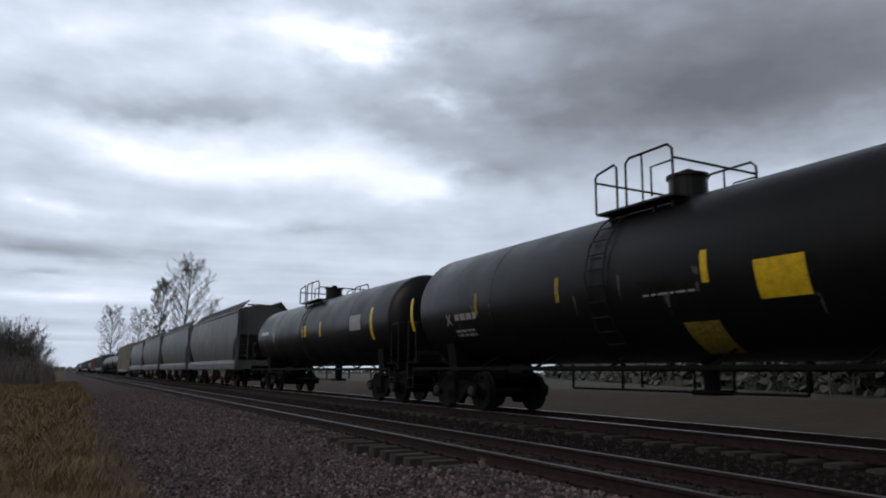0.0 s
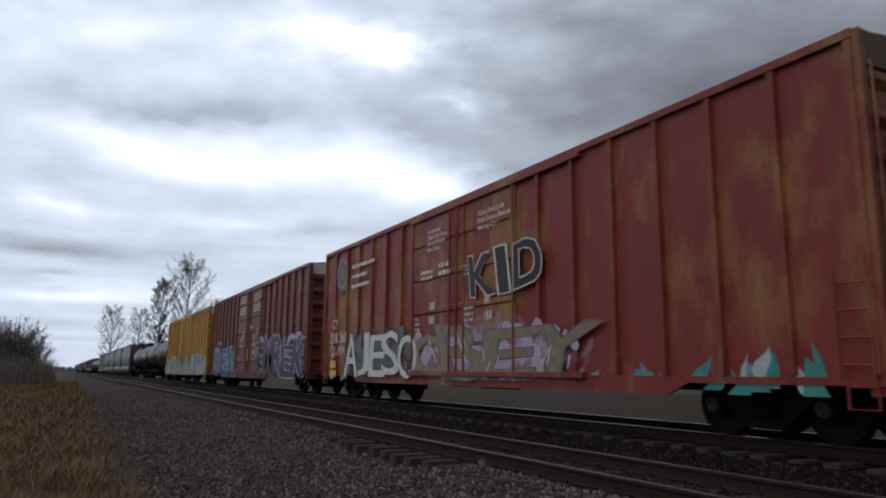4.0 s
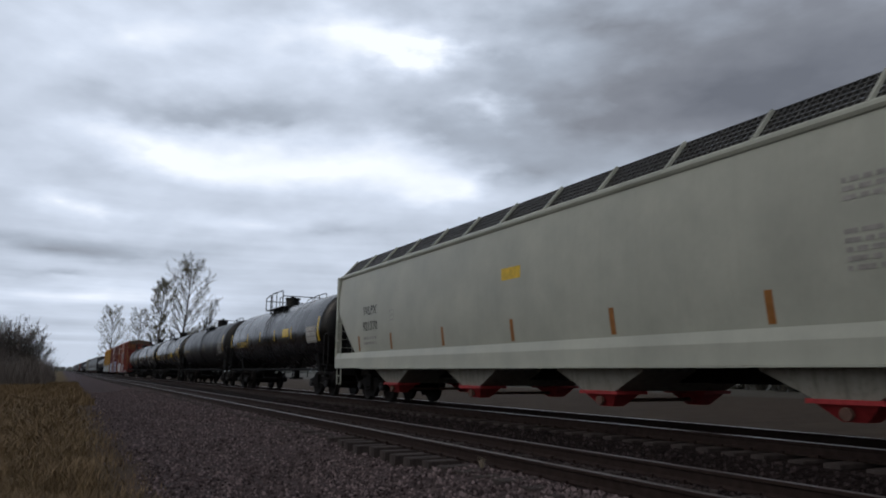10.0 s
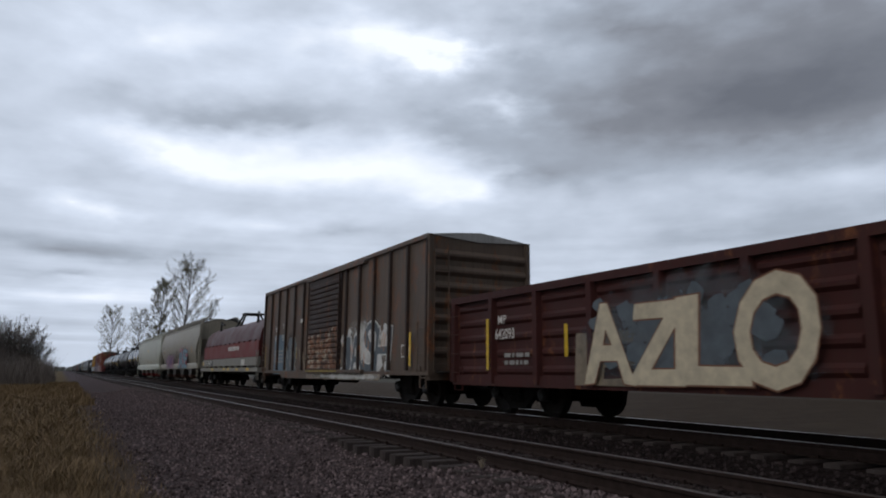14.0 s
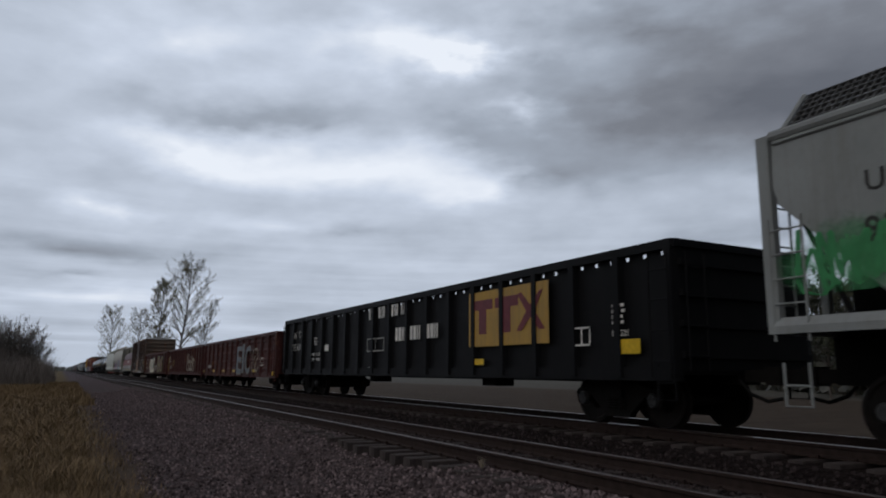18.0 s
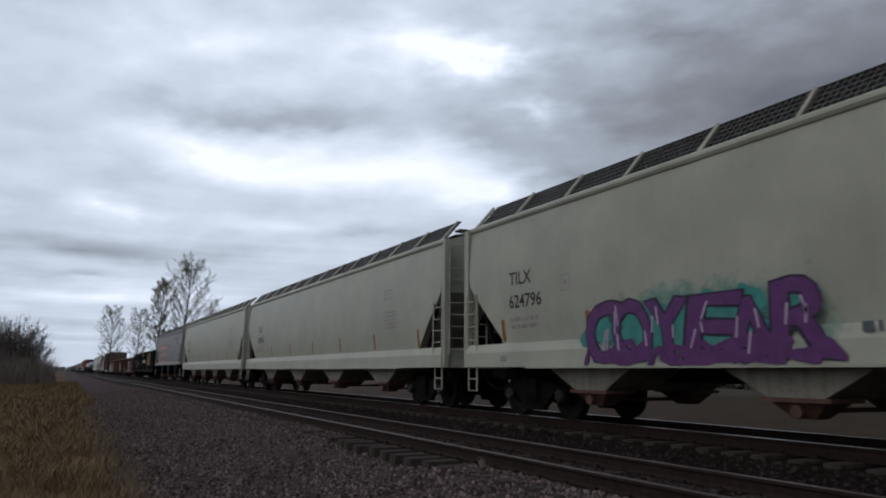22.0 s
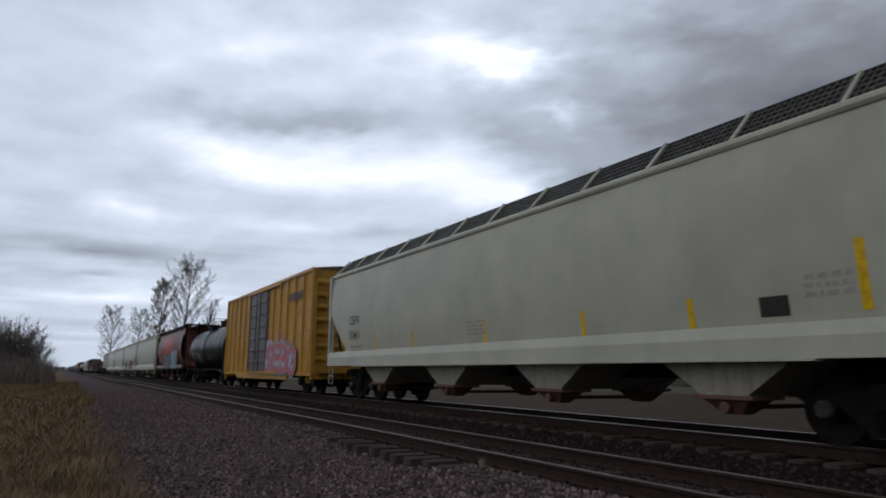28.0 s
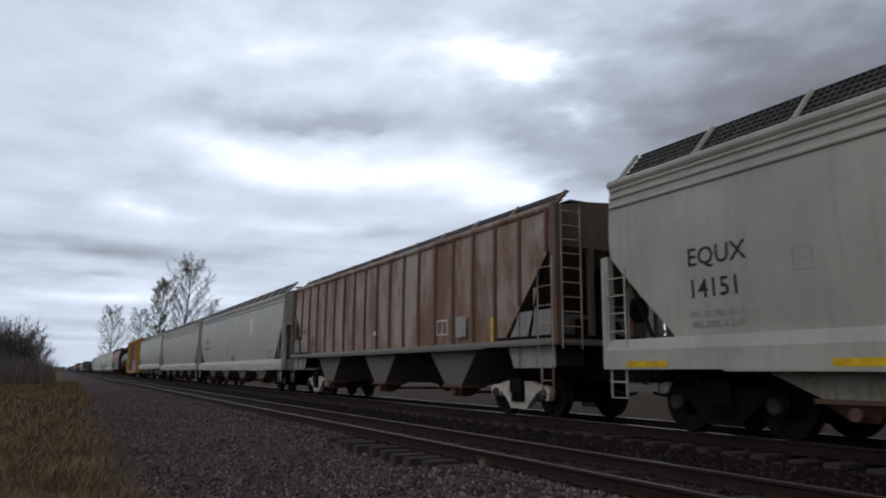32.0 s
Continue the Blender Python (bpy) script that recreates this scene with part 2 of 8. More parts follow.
def cloud_material():
    m = bpy.data.materials.new("cloud_glow")
    m.use_nodes = True
    nt = m.node_tree
    nt.nodes.clear()
    out = nt.nodes.new("ShaderNodeOutputMaterial")
    tc = nt.nodes.new("ShaderNodeTexCoord")
    # bearing and nearness of a spot on the sheet: heaps of cloud keep their shape towards the horizon
    sep = nt.nodes.new("ShaderNodeSeparateXYZ")
    nt.links.new(tc.outputs["Object"], sep.inputs[0])

    def calc(op, a, b2=None):
        k = nt.nodes.new("ShaderNodeMath")
        k.operation = op
        for sock, val in zip(k.inputs, (a, b2)):
            if isinstance(val, bpy.types.NodeSocket):
                nt.links.new(val, sock)
            elif val is not None:
                sock.default_value = val
        return k.outputs[0]
    far = calc("SQRT", calc("ADD", calc("MULTIPLY", sep.outputs["X"], sep.outputs["X"]), calc("MULTIPLY", sep.outputs["Y"], sep.outputs["Y"])))
    bearing = calc("ARCTAN2", sep.outputs["X"], sep.outputs["Y"])
    height = calc("MULTIPLY", calc("POWER", calc("DIVIDE", DECK_H, far), 0.72), 1.25)
    heap = nt.nodes.new("ShaderNodeCombineXYZ")
    nt.links.new(bearing, heap.inputs[0])
    nt.links.new(height, heap.inputs[1])

    def billow(scale, detail, rough=0.5, stretch=1.6):
        mp = nt.nodes.new("ShaderNodeMapping")
        mp.inputs["Scale"].default_value = (1.0, stretch, 1.0)
        nt.links.new(heap.outputs[0], mp.inputs[0])
        n = nt.nodes.new("ShaderNodeTexNoise")
        n.inputs["Scale"].default_value, n.inputs["Detail"].default_value, n.inputs["Roughness"].default_value = scale, detail, rough
        nt.links.new(mp.outputs[0], n.inputs["Vector"])
        return n
    # ragged edges: the spot is pushed about in proportion to its distance
    wob = billow(7.0, 5)
    sub = nt.nodes.new("ShaderNodeVectorMath")
    sub.operation = "SUBTRACT"
    sub.inputs[1].default_value = (0.5, 0.5, 0.5)
    nt.links.new(wob.outputs["Color"], sub.inputs[0])
    sc = nt.nodes.new("ShaderNodeVectorMath")
    sc.operation = "SCALE"
    nt.links.new(sub.outputs[0], sc.inputs[0])
    nt.links.new(calc("MULTIPLY", far, 0.32), sc.inputs["Scale"])
    add = nt.nodes.new("ShaderNodeVectorMath")
    nt.links.new(tc.outputs["Object"], add.inputs[0])
    level = nt.nodes.new("ShaderNodeVectorMath")
    level.operation = "MULTIPLY"
    level.inputs[1].default_value = (1, 1, 0)
    nt.links.new(sc.outputs[0], level.inputs[0])
    nt.links.new(level.outputs[0], add.inputs[1])
    total = None
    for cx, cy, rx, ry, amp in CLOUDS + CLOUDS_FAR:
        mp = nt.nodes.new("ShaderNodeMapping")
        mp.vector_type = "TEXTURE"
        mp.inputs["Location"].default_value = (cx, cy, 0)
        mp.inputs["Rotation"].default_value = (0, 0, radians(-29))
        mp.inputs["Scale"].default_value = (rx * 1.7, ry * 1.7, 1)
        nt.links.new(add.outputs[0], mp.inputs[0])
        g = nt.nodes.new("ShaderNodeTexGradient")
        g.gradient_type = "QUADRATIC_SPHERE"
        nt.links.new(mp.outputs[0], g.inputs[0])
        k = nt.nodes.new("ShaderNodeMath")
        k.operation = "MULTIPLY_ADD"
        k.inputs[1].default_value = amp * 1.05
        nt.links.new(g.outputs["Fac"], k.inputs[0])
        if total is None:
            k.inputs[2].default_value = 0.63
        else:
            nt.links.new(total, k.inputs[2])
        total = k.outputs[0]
    for scale, amount, flat in ((4.0, 0.2, 1.6), (11.0, 0.17, 1.6), (34.0, 0.03, 1.6), (3.2, 0.36, 11.0)):
        n = billow(scale, 5, stretch=flat).outputs["Fac"]
        if flat > 2:
            # long low bars of cloud towards the horizon
            low = nt.nodes.new("ShaderNodeMapRange")
            low.inputs["From Min"].default_value, low.inputs["From Max"].default_value = 0.18, 0.5
            low.inputs["To Min"].default_value, low.inputs["To Max"].default_value = 1.0, 0.0
            nt.links.new(height, low.inputs["Value"])
            n = calc("ADD", calc("MULTIPLY", calc("SUBTRACT", n, 0.5), low.outputs[0]), 0.5)
        k = nt.nodes.new("ShaderNodeMath")
        k.operation = "MULTIPLY_ADD"
        k.inputs[1].default_value = amount
        nt.links.new(n, k.inputs[0])
        s = nt.nodes.new("ShaderNodeMath")
        s.operation = "SUBTRACT"
        s.inputs[1].default_value = amount * 0.5
        nt.links.new(total, s.inputs[0])
        nt.links.new(s.outputs[0], k.inputs[2])
        total = k.outputs[0]
    col = ramp(nt, total, [(0.0, (0.15, 0.165, 0.20)), (0.25, (0.23, 0.25, 0.295)), (0.5, (0.405, 0.46, 0.55)), (0.72, (0.69, 0.77, 0.91)), (0.9, (0.96, 1.02, 1.12))])
    em = nt.nodes.new("ShaderNodeEmission")
    nt.links.new(col, em.inputs[0])
    nt.links.new(em.outputs[0], out.inputs[0])
    m.cycles.emission_sampling = "NONE"
    return m


CLOUD = cloud_material()


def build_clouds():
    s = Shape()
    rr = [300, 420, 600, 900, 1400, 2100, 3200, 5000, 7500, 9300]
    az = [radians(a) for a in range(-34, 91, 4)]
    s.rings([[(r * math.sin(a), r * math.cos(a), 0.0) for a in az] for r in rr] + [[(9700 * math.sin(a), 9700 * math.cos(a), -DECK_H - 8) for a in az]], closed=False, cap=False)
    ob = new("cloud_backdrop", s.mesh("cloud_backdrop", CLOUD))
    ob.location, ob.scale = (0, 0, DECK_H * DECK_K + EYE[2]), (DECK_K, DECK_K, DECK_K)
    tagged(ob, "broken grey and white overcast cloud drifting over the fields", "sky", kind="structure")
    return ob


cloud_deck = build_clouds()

# ---------- ground ----------
PROFILE = [(-4000, -1.3), (-300, -1.3), (-40, -1.15), (-8, -0.95), (-2, -0.82), (1.0, -0.82), (3.0, -0.76), (4.0, -0.64), (4.4, -0.52), (4.75, -0.425), (5.2, -0.395), (5.45, -0.40), (6.7, -0.40), (7.5, -0.41), (7.9, -0.32),
           (8.2, -0.24), (11.4, -0.24), (12.4, -0.65), (14, -1.0), (20, -1.02), (60, -1.05), (400, -1.2), (4000, -1.3)]


def ground_z(x, y=None):
    z = -1.3
    for (a, za), (b, zb) in zip(PROFILE, PROFILE[1:]):
        if a <= x <= b:
            z = za + (zb - za) * (x - a) / (b - a)
            break
    if y is not None and 3.6 < x < 5.4:
        # the shoulder has washed out here, so that some tie ends lie bare
        bare = max(0.0, 1 - abs((y - 11.4) / 2.6) ** 3)
        z -= 0.13 * bare * min(1.0, (x - 3.6) / 0.6, (5.4 - x) / 0.15) + 0.03 * noise.noise((x * 2.1, y * 1.3, 7.0))
    return z


def ground_material():
    m, nt, b = material("trackside_ground")
    tc = nt.nodes.new("ShaderNodeTexCoord")
    sep = nt.nodes.new("ShaderNodeSeparateXYZ")
    nt.links.new(tc.outputs["Object"], sep.inputs[0])
    wob = noise_node(nt, 0.9, 5)
    k = nt.nodes.new("ShaderNodeMath")
    k.operation = "MULTIPLY_ADD"
    k.inputs[1].default_value = 1.6
    nt.links.new(wob, k.inputs[0])
    nt.links.new(sep.outputs["X"], k.inputs[2])

    def beyond(x0, x1):
        r = nt.nodes.new("ShaderNodeMapRange")
        r.inputs["From Min"].default_value, r.inputs["From Max"].default_value = x0, x1
        nt.links.new(k.outputs[0], r.inputs["Value"])
        return r.outputs[0]
    vor = nt.nodes.new("ShaderNodeTexVoronoi")
    vor.inputs["Scale"].default_value = 22
    nt.links.new(tc.outputs["Object"], vor.inputs["Vector"])
    fine = noise_node(nt, 30, 6)
    patch = noise_node(nt, 0.35, 5)
    stones = mix(nt, ramp(nt, vor.outputs["Color"], [(0.1, 0.0), (0.9, 1.0)]), (0.03, 0.0235, 0.0245), (0.115, 0.09, 0.094))
    stones = mix(nt, ramp(nt, patch, [(0.35, 0.0), (0.75, 0.55)]), stones, (0.06, 0.046, 0.046))
    dusty = mix(nt, ramp(nt, vor.outputs["Color"], [(0.1, 0.0), (0.9, 1.0)]), (0.024, 0.019, 0.0195), (0.10, 0.08, 0.082))
    # much darker ballast colour, from the near track to the field's edge
    near_black = mix(nt, ramp(nt, vor.outputs["Color"], [(0.1, 0.0), (0.9, 1.0)]), (0.006, 0.0045, 0.0045), (0.024, 0.018, 0.018))
    grass = mix(nt, ramp(nt, fine, [(0.3, 0.0), (0.7, 1.0)]), (0.052, 0.037, 0.021), (0.115, 0.083, 0.047))
    grass = mix(nt, ramp(nt, patch, [(0.4, 0.0), (0.7, 0.6)]), grass, (0.10, 0.074, 0.034))
    soil = mix(nt, ramp(nt, noise_node(nt, 1.5, 6, (0.3, 1.6, 1)), [(0.3, 0.0), (0.7, 1.0)]), (0.048, 0.037, 0.029), (0.072, 0.057, 0.044))
    green = mix(nt, ramp(nt, patch, [(0.3, 0.0), (0.7, 1.0)]), (0.07, 0.066, 0.056), (0.10, 0.094, 0.08))
    c = mix(nt, beyond(1.2, 2.4), grass, stones)
    c = mix(nt, beyond(6.1, 6.35), c, dusty)
    c = mix(nt, beyond(7.4, 7.8), c, near_black)
    c = mix(nt, beyond(12.2, 14.2), c, soil)
    c = mix(nt, beyond(56, 62), c, green)
    nt.links.new(c, b.inputs["Base Color"])
    b.inputs["Roughness"].default_value, b.inputs["Specular IOR Level"].default_value = 0.95, 0.04
    bump(nt, b, vor.outputs["Distance"], 0.7, 0.03)
    return m


GROUND = ground_material()


def build_ground():
    xs = sorted({x for x, _ in PROFILE} | {3.8, 4.2, 4.6, 4.9, 5.05, 5.3, 5.4, -1, 0, 0.5, 1.5, 2, 2.5, 3.5, 4.4, 6, 9, 10, 13, 16, 30, 100, 1000, -1000})
    ys = [-400, -60, -20, -5, 0, 3, 5, 7, 8, 8.5, 9, 9.5, 10, 10.5, 11, 11.5, 12, 12.5, 13, 13.5, 14, 14.5, 15, 16, 17, 18, 19, 20, 22, 25, 30, 40, 55, 80, 120, 200, 400, 900, 2000, 4600]
    s = Shape()
    s.rings([[(x, y, ground_z(x, y) + (0.03 * noise.noise((x * 0.7, y * 0.4, 0)) if -10 < x < 4 else 0)) for x in xs] for y in ys], closed=False, cap=False)
    ob = new("ground", s.mesh("ground", GROUND, True))
    tagged(ob, "dry grass verge, dark gravel and bare field beside the railway", "ground", kind="structure")


build_ground()


def stone_material(name, a, b2):
    m, nt, b = material(name)
    g = nt.nodes.new("ShaderNodeNewGeometry")
    c = ramp(nt, g.outputs["Random Per Island"], [(0.0, a), (0.6, tuple((p + q) / 2 for p, q in zip(a, b2))), (1.0, b2)])
    c = mix(nt, ramp(nt, noise_node(nt, 60, 4), [(0.4, 0.0), (0.8, 0.5)]), c, tuple(x * 0.6 for x in a))
    nt.links.new(c, b.inputs["Base Color"])
    b.inputs["Roughness"].default_value, b.inputs["Specular IOR Level"].default_value = 0.9, 0.15
    return m


STONE = stone_material("crushed_ballast_stone", (0.026, 0.019, 0.0205), (0.28, 0.222, 0.232))
# darker stone colours for the ballast between and beside the rails
DARK_STONE = stone_material("near_black_ballast_stone", (0.008, 0.006, 0.006), (0.065, 0.051, 0.052))


def scatter_stones(name, label, rng, n, place, size, mat):
    """Crushed stones as one mesh: each an uneven, flattened octahedron."""
    base = np.array([(1, 0, 0), (0, 1, 0), (-1, 0, 0), (0, -1, 0), (0, 0, 1), (0, 0, -1)], float)
    tri = np.array([(0, 1, 4), (1, 2, 4), (2, 3, 4), (3, 0, 4), (1, 0, 5), (2, 1, 5), (3, 2, 5), (0, 3, 5)])
    verts, faces = np.zeros((n * 6, 3)), np.zeros((n * 8, 3), int)
    for i in range(n):
        x, y = place(rng)
        q = Euler((rng.uniform(0, 6), rng.uniform(0, 6), rng.uniform(0, 6))).to_matrix()
        r = size * rng.uniform(0.55, 1.25)
        p = base * np.array([[rng.uniform(0.7, 1.25)] for _ in range(6)]) * (r, r * rng.uniform(0.7, 1), r * rng.uniform(0.5, 0.9))
        p = p @ np.array(q).T
        verts[i * 6:i * 6 + 6] = p + (x, y, ground_z(x, y) + r * 0.25)
        faces[i * 8:i * 8 + 8] = tri + i * 6
    me = bpy.data.meshes.new(name)
    me.from_pydata(verts.tolist(), [], faces.tolist())
    me.materials.append(mat)
    tagged(new(name, me), label, "gravel", kind="stuff")


rng = random.Random(4)


def near_verge(g):
    y = 4.0 + 56 * g.random() ** 2.4
    return 1.2 + 4.1 * g.random() ** 0.85, y


scatter_stones("gravel", "dark crushed stone strewn over the service strip", rng, 27000, near_verge, 0.034, STONE)
scatter_stones("ballast", "dark crushed ballast packed between and beside the rails", rng, 9000, lambda g: (g.uniform(5.48, 8.3), 3.0 + 27 * g.random() ** 1.4), 0.035, DARK_STONE)

# ---------- railway tracks ----------
RAIL_SIDE = plain("rusty_rail_side", (0.03, 0.021, 0.019), 0.8, 0.0, shine=0.1)
RAIL_TOP = plain("polished_rail_head", (0.42, 0.40, 0.40), 0.28, 0.9, 0.1)
RAIL_TOP_DULL = plain("dull_rail_head", (0.16, 0.135, 0.13), 0.4, 0.8, 0.15)
TIE_WOOD = paint("weathered_tie_timber", (0.066, 0.056, 0.055), 0.9, 0.5, (0.015, 0.012, 0.012), shine=0.1)


def rail_shape(y0, y1):
    s = Shape()
    o = [(-0.07, -0.18), (0.07, -0.18), (0.07, -0.165), (0.012, -0.145), (0.012, -0.05), (0.036, -0.04), (0.036, -0.006), (0.03, 0.0), (-0.03, 0.0), (-0.036, -0.006), (-0.036, -0.04), (-0.012, -0.05), (-0.012, -0.145), (-0.07, -0.165)]
    s.prism(o, y0, y1)
    for i, f in enumerate(s.f[:14]):
        if i in (6, 7, 8):
            s.m[i] = 1
    return s


def build_track(name, xa, xb, z, first, last, label, top):
    t = thing(name, pose(0, 0, 0), label, "railway track", kind="structure")
    rail = rail_shape(-60, 1500).mesh("rail", [RAIL_SIDE, top])
    for x in (xa, xb):
        part("rail", rail, None, t, "steel rail with a worn bright head", pose(x, 0, z))
    mid = (xa + xb) / 2
    tie = Shape()
    tie.rings([[(-1.3, y, zz) for y, zz in ((-0.11, -0.17), (0.11, -0.17), (0.11, -0.012), (0.095, 0.0), (-0.095, 0.0), (-0.11, -0.012))],
               [(1.3, y, zz) for y, zz in ((-0.11, -0.17), (0.11, -0.17), (0.11, -0.012), (0.095, 0.0), (-0.095, 0.0), (-0.11, -0.012))]])
    tm = tie.mesh("tie", TIE_WOOD)
    plate = Shape().box(-0.1, 0.1, -0.09, 0.09, 0, 0.014).box(-0.125, -0.085, -0.06, -0.03, 0, 0.05).box(0.085, 0.125, 0.03, 0.06, 0, 0.05).mesh("tie_plate", RAIL_SIDE)
    g = random.Random(int(xa * 10))
    y = first
    while y < last:
        ob = part("tie", tm, None, t, "", pose(mid + g.uniform(-0.06, 0.06), y + g.uniform(-0.03, 0.03), z - 0.185 + g.uniform(-0.015, 0.012), g.uniform(-1.2, 1.2), 0, g.uniform(-1.3, 1.3)))
        if y < 26:
            for x in (xa, xb):
                part("tie_plate", plate, None, t, "", pose(x, y, z - 0.19))
        y += 0.52
    far = Shape()
    while y < 420:
        far.box(mid - 1.3, mid + 1.3, y - 0.11, y + 0.11, z - 0.36, z - 0.185)
        y += 0.52
    tagged(part("far_ties", far, TIE_WOOD, t), kind="stuff")


build_track("railway_track_near", NEAR_A, NEAR_B, NEAR_Z, 2.2, 60, "empty near track of rusty steel rails on weathered ties", RAIL_TOP_DULL)
build_track("railway_track_far", XT, XT + GAUGE, 0.0, 1.0, 60, "main track of steel rails on ties carrying the freight train", RAIL_TOP)

# ---------- dry grass ----------
def blade_material():
    m, nt, b = material("dry_grass_blade")
    g = nt.nodes.new("ShaderNodeNewGeometry")
    c = ramp(nt, g.outputs["Random Per Island"], [(0.0, (0.10, 0.066, 0.034)), (0.5, (0.185, 0.126, 0.064)), (0.85, (0.26, 0.185, 0.10)), (1.0, (0.145, 0.108, 0.05))])
    nt.links.new(c, b.inputs["Base Color"])
    b.inputs["Roughness"].default_value = 0.8
    return m


BLADE = blade_material()


def build_grass():
    g = random.Random(8)
    v, f = [], []
    for i in range(76000):
        y = 3.5 + 46 * g.random() ** 1.9
        x = 1.35 - (0.9 + 0.16 * y) * g.random() ** 0.8 * 1.5 + g.gauss(0, 0.2)
        clump = noise.noise((x * 1.3, y * 0.9, 3.0))
        if x > 0.6 and g.random() < 0.35 + 0.6 * (x - 0.6):
            continue
        h = (0.16 + 0.17 * g.random()) * (1.0 + 0.9 * clump) * (0.55 if x > 0.6 else 1.0)
        w = 0.0018 + 0.0004 * y
        a, lean = g.uniform(0, 6.28), g.uniform(0.25, 1.3) * h
        dx, dy = math.cos(a), math.sin(a)
        z = ground_z(x) - 0.01
        n = len(v)
        v += [(x - dy * w, y + dx * w, z), (x + dy * w, y - dx * w, z), (x + dx * lean * 0.4 + dy * w * 0.7, y + dy * lean * 0.4 - dx * w * 0.7, z + h * 0.62),
              (x + dx * lean * 0.4 - dy * w * 0.7, y + dy * lean * 0.4 + dx * w * 0.7, z + h * 0.62), (x + dx * lean, y + dy * lean, z + h)]
        f += [(n, n + 1, n + 2, n + 3), (n + 3, n + 2, n + 4)]
    for i in range(16000):
        y = 38 + 60 * g.random()
        x = 1.6 - 15 * g.random()
        h, w, a = g.uniform(0.15, 0.5), 0.012 + 0.0004 * y, g.uniform(0, 6.28)
        z, n = ground_z(x) - 0.01, len(v)
        v += [(x - w, y, z), (x + w, y, z), (x + 0.5 * h * math.cos(a), y + 0.5 * h * math.sin(a), z + h)]
        f.append((n, n + 1, n + 2))
    me = bpy.data.meshes.new("grass")
    me.from_pydata(v, [], f)
    me.materials.append(BLADE)
    tagged(new("grass", me), "tall dry brown winter grass on the verge", "grass", kind="stuff")


build_grass()

# ---------- trees ----------
BARK = plain("grey_brown_bark", (0.10, 0.086, 0.077), 0.9)


def leaf_material(name, a, b2, thin=0.0):
    m, nt, b = material(name)
    g = nt.nodes.new("ShaderNodeNewGeometry")
    c = ramp(nt, g.outputs["Random Per Island"], [(0.0, a), (1.0, b2)])
    nt.links.new(c, b.inputs["Base Color"])
    b.inputs["Roughness"].default_value = 0.7
    if thin:
        tl = nt.nodes.new("ShaderNodeBsdfTranslucent")
        nt.links.new(c, tl.inputs[0])
        both = nt.nodes.new("ShaderNodeMixShader")
        both.inputs[0].default_value = thin
        nt.links.new(b.outputs[0], both.inputs[1])
        nt.links.new(tl.outputs[0], both.inputs[2])
        nt.links.new(both.outputs[0], nt.nodes["Material Output"].inputs[0])
    return m


SPRING = leaf_material("spring_leaf", (0.085, 0.08, 0.048), (0.19, 0.175, 0.10), 0.5)
TWIG = leaf_material("bare_twig", (0.085, 0.073, 0.066), (0.17, 0.148, 0.135))
THICKET = leaf_material("grey_thicket_twig", (0.09, 0.078, 0.072), (0.20, 0.175, 0.16))
THICKET_BARK = plain("grey_thicket_bark", (0.13, 0.115, 0.105), 0.9)
HEDGE_GREEN = leaf_material("dark_green_leaf", (0.02, 0.026, 0.012), (0.05, 0.055, 0.026))


def limb(s, g, p, d, length, r0, r1, bend, segs=5, sides=5, up=0.06):
    """A tapering, slightly crooked branch; gives back its points and last direction."""
    pts, rs = [p], [r0]
    for i in range(segs):
        d = (d + Vector((g.gauss(0, bend), g.gauss(0, bend), g.gauss(up, bend * 0.6)))).normalized()
        p = p + d * (length / segs)
        pts.append(p)
        rs.append(r0 + (r1 - r0) * (i + 1) / segs)
    s.tube(pts, rs, sides, cap=False)
    return pts, d


def along(pts, f):
    k = min(max(f, 0.0), 0.9999) * (len(pts) - 1)
    i = int(k)
    return pts[i].lerp(pts[i + 1], k - i)


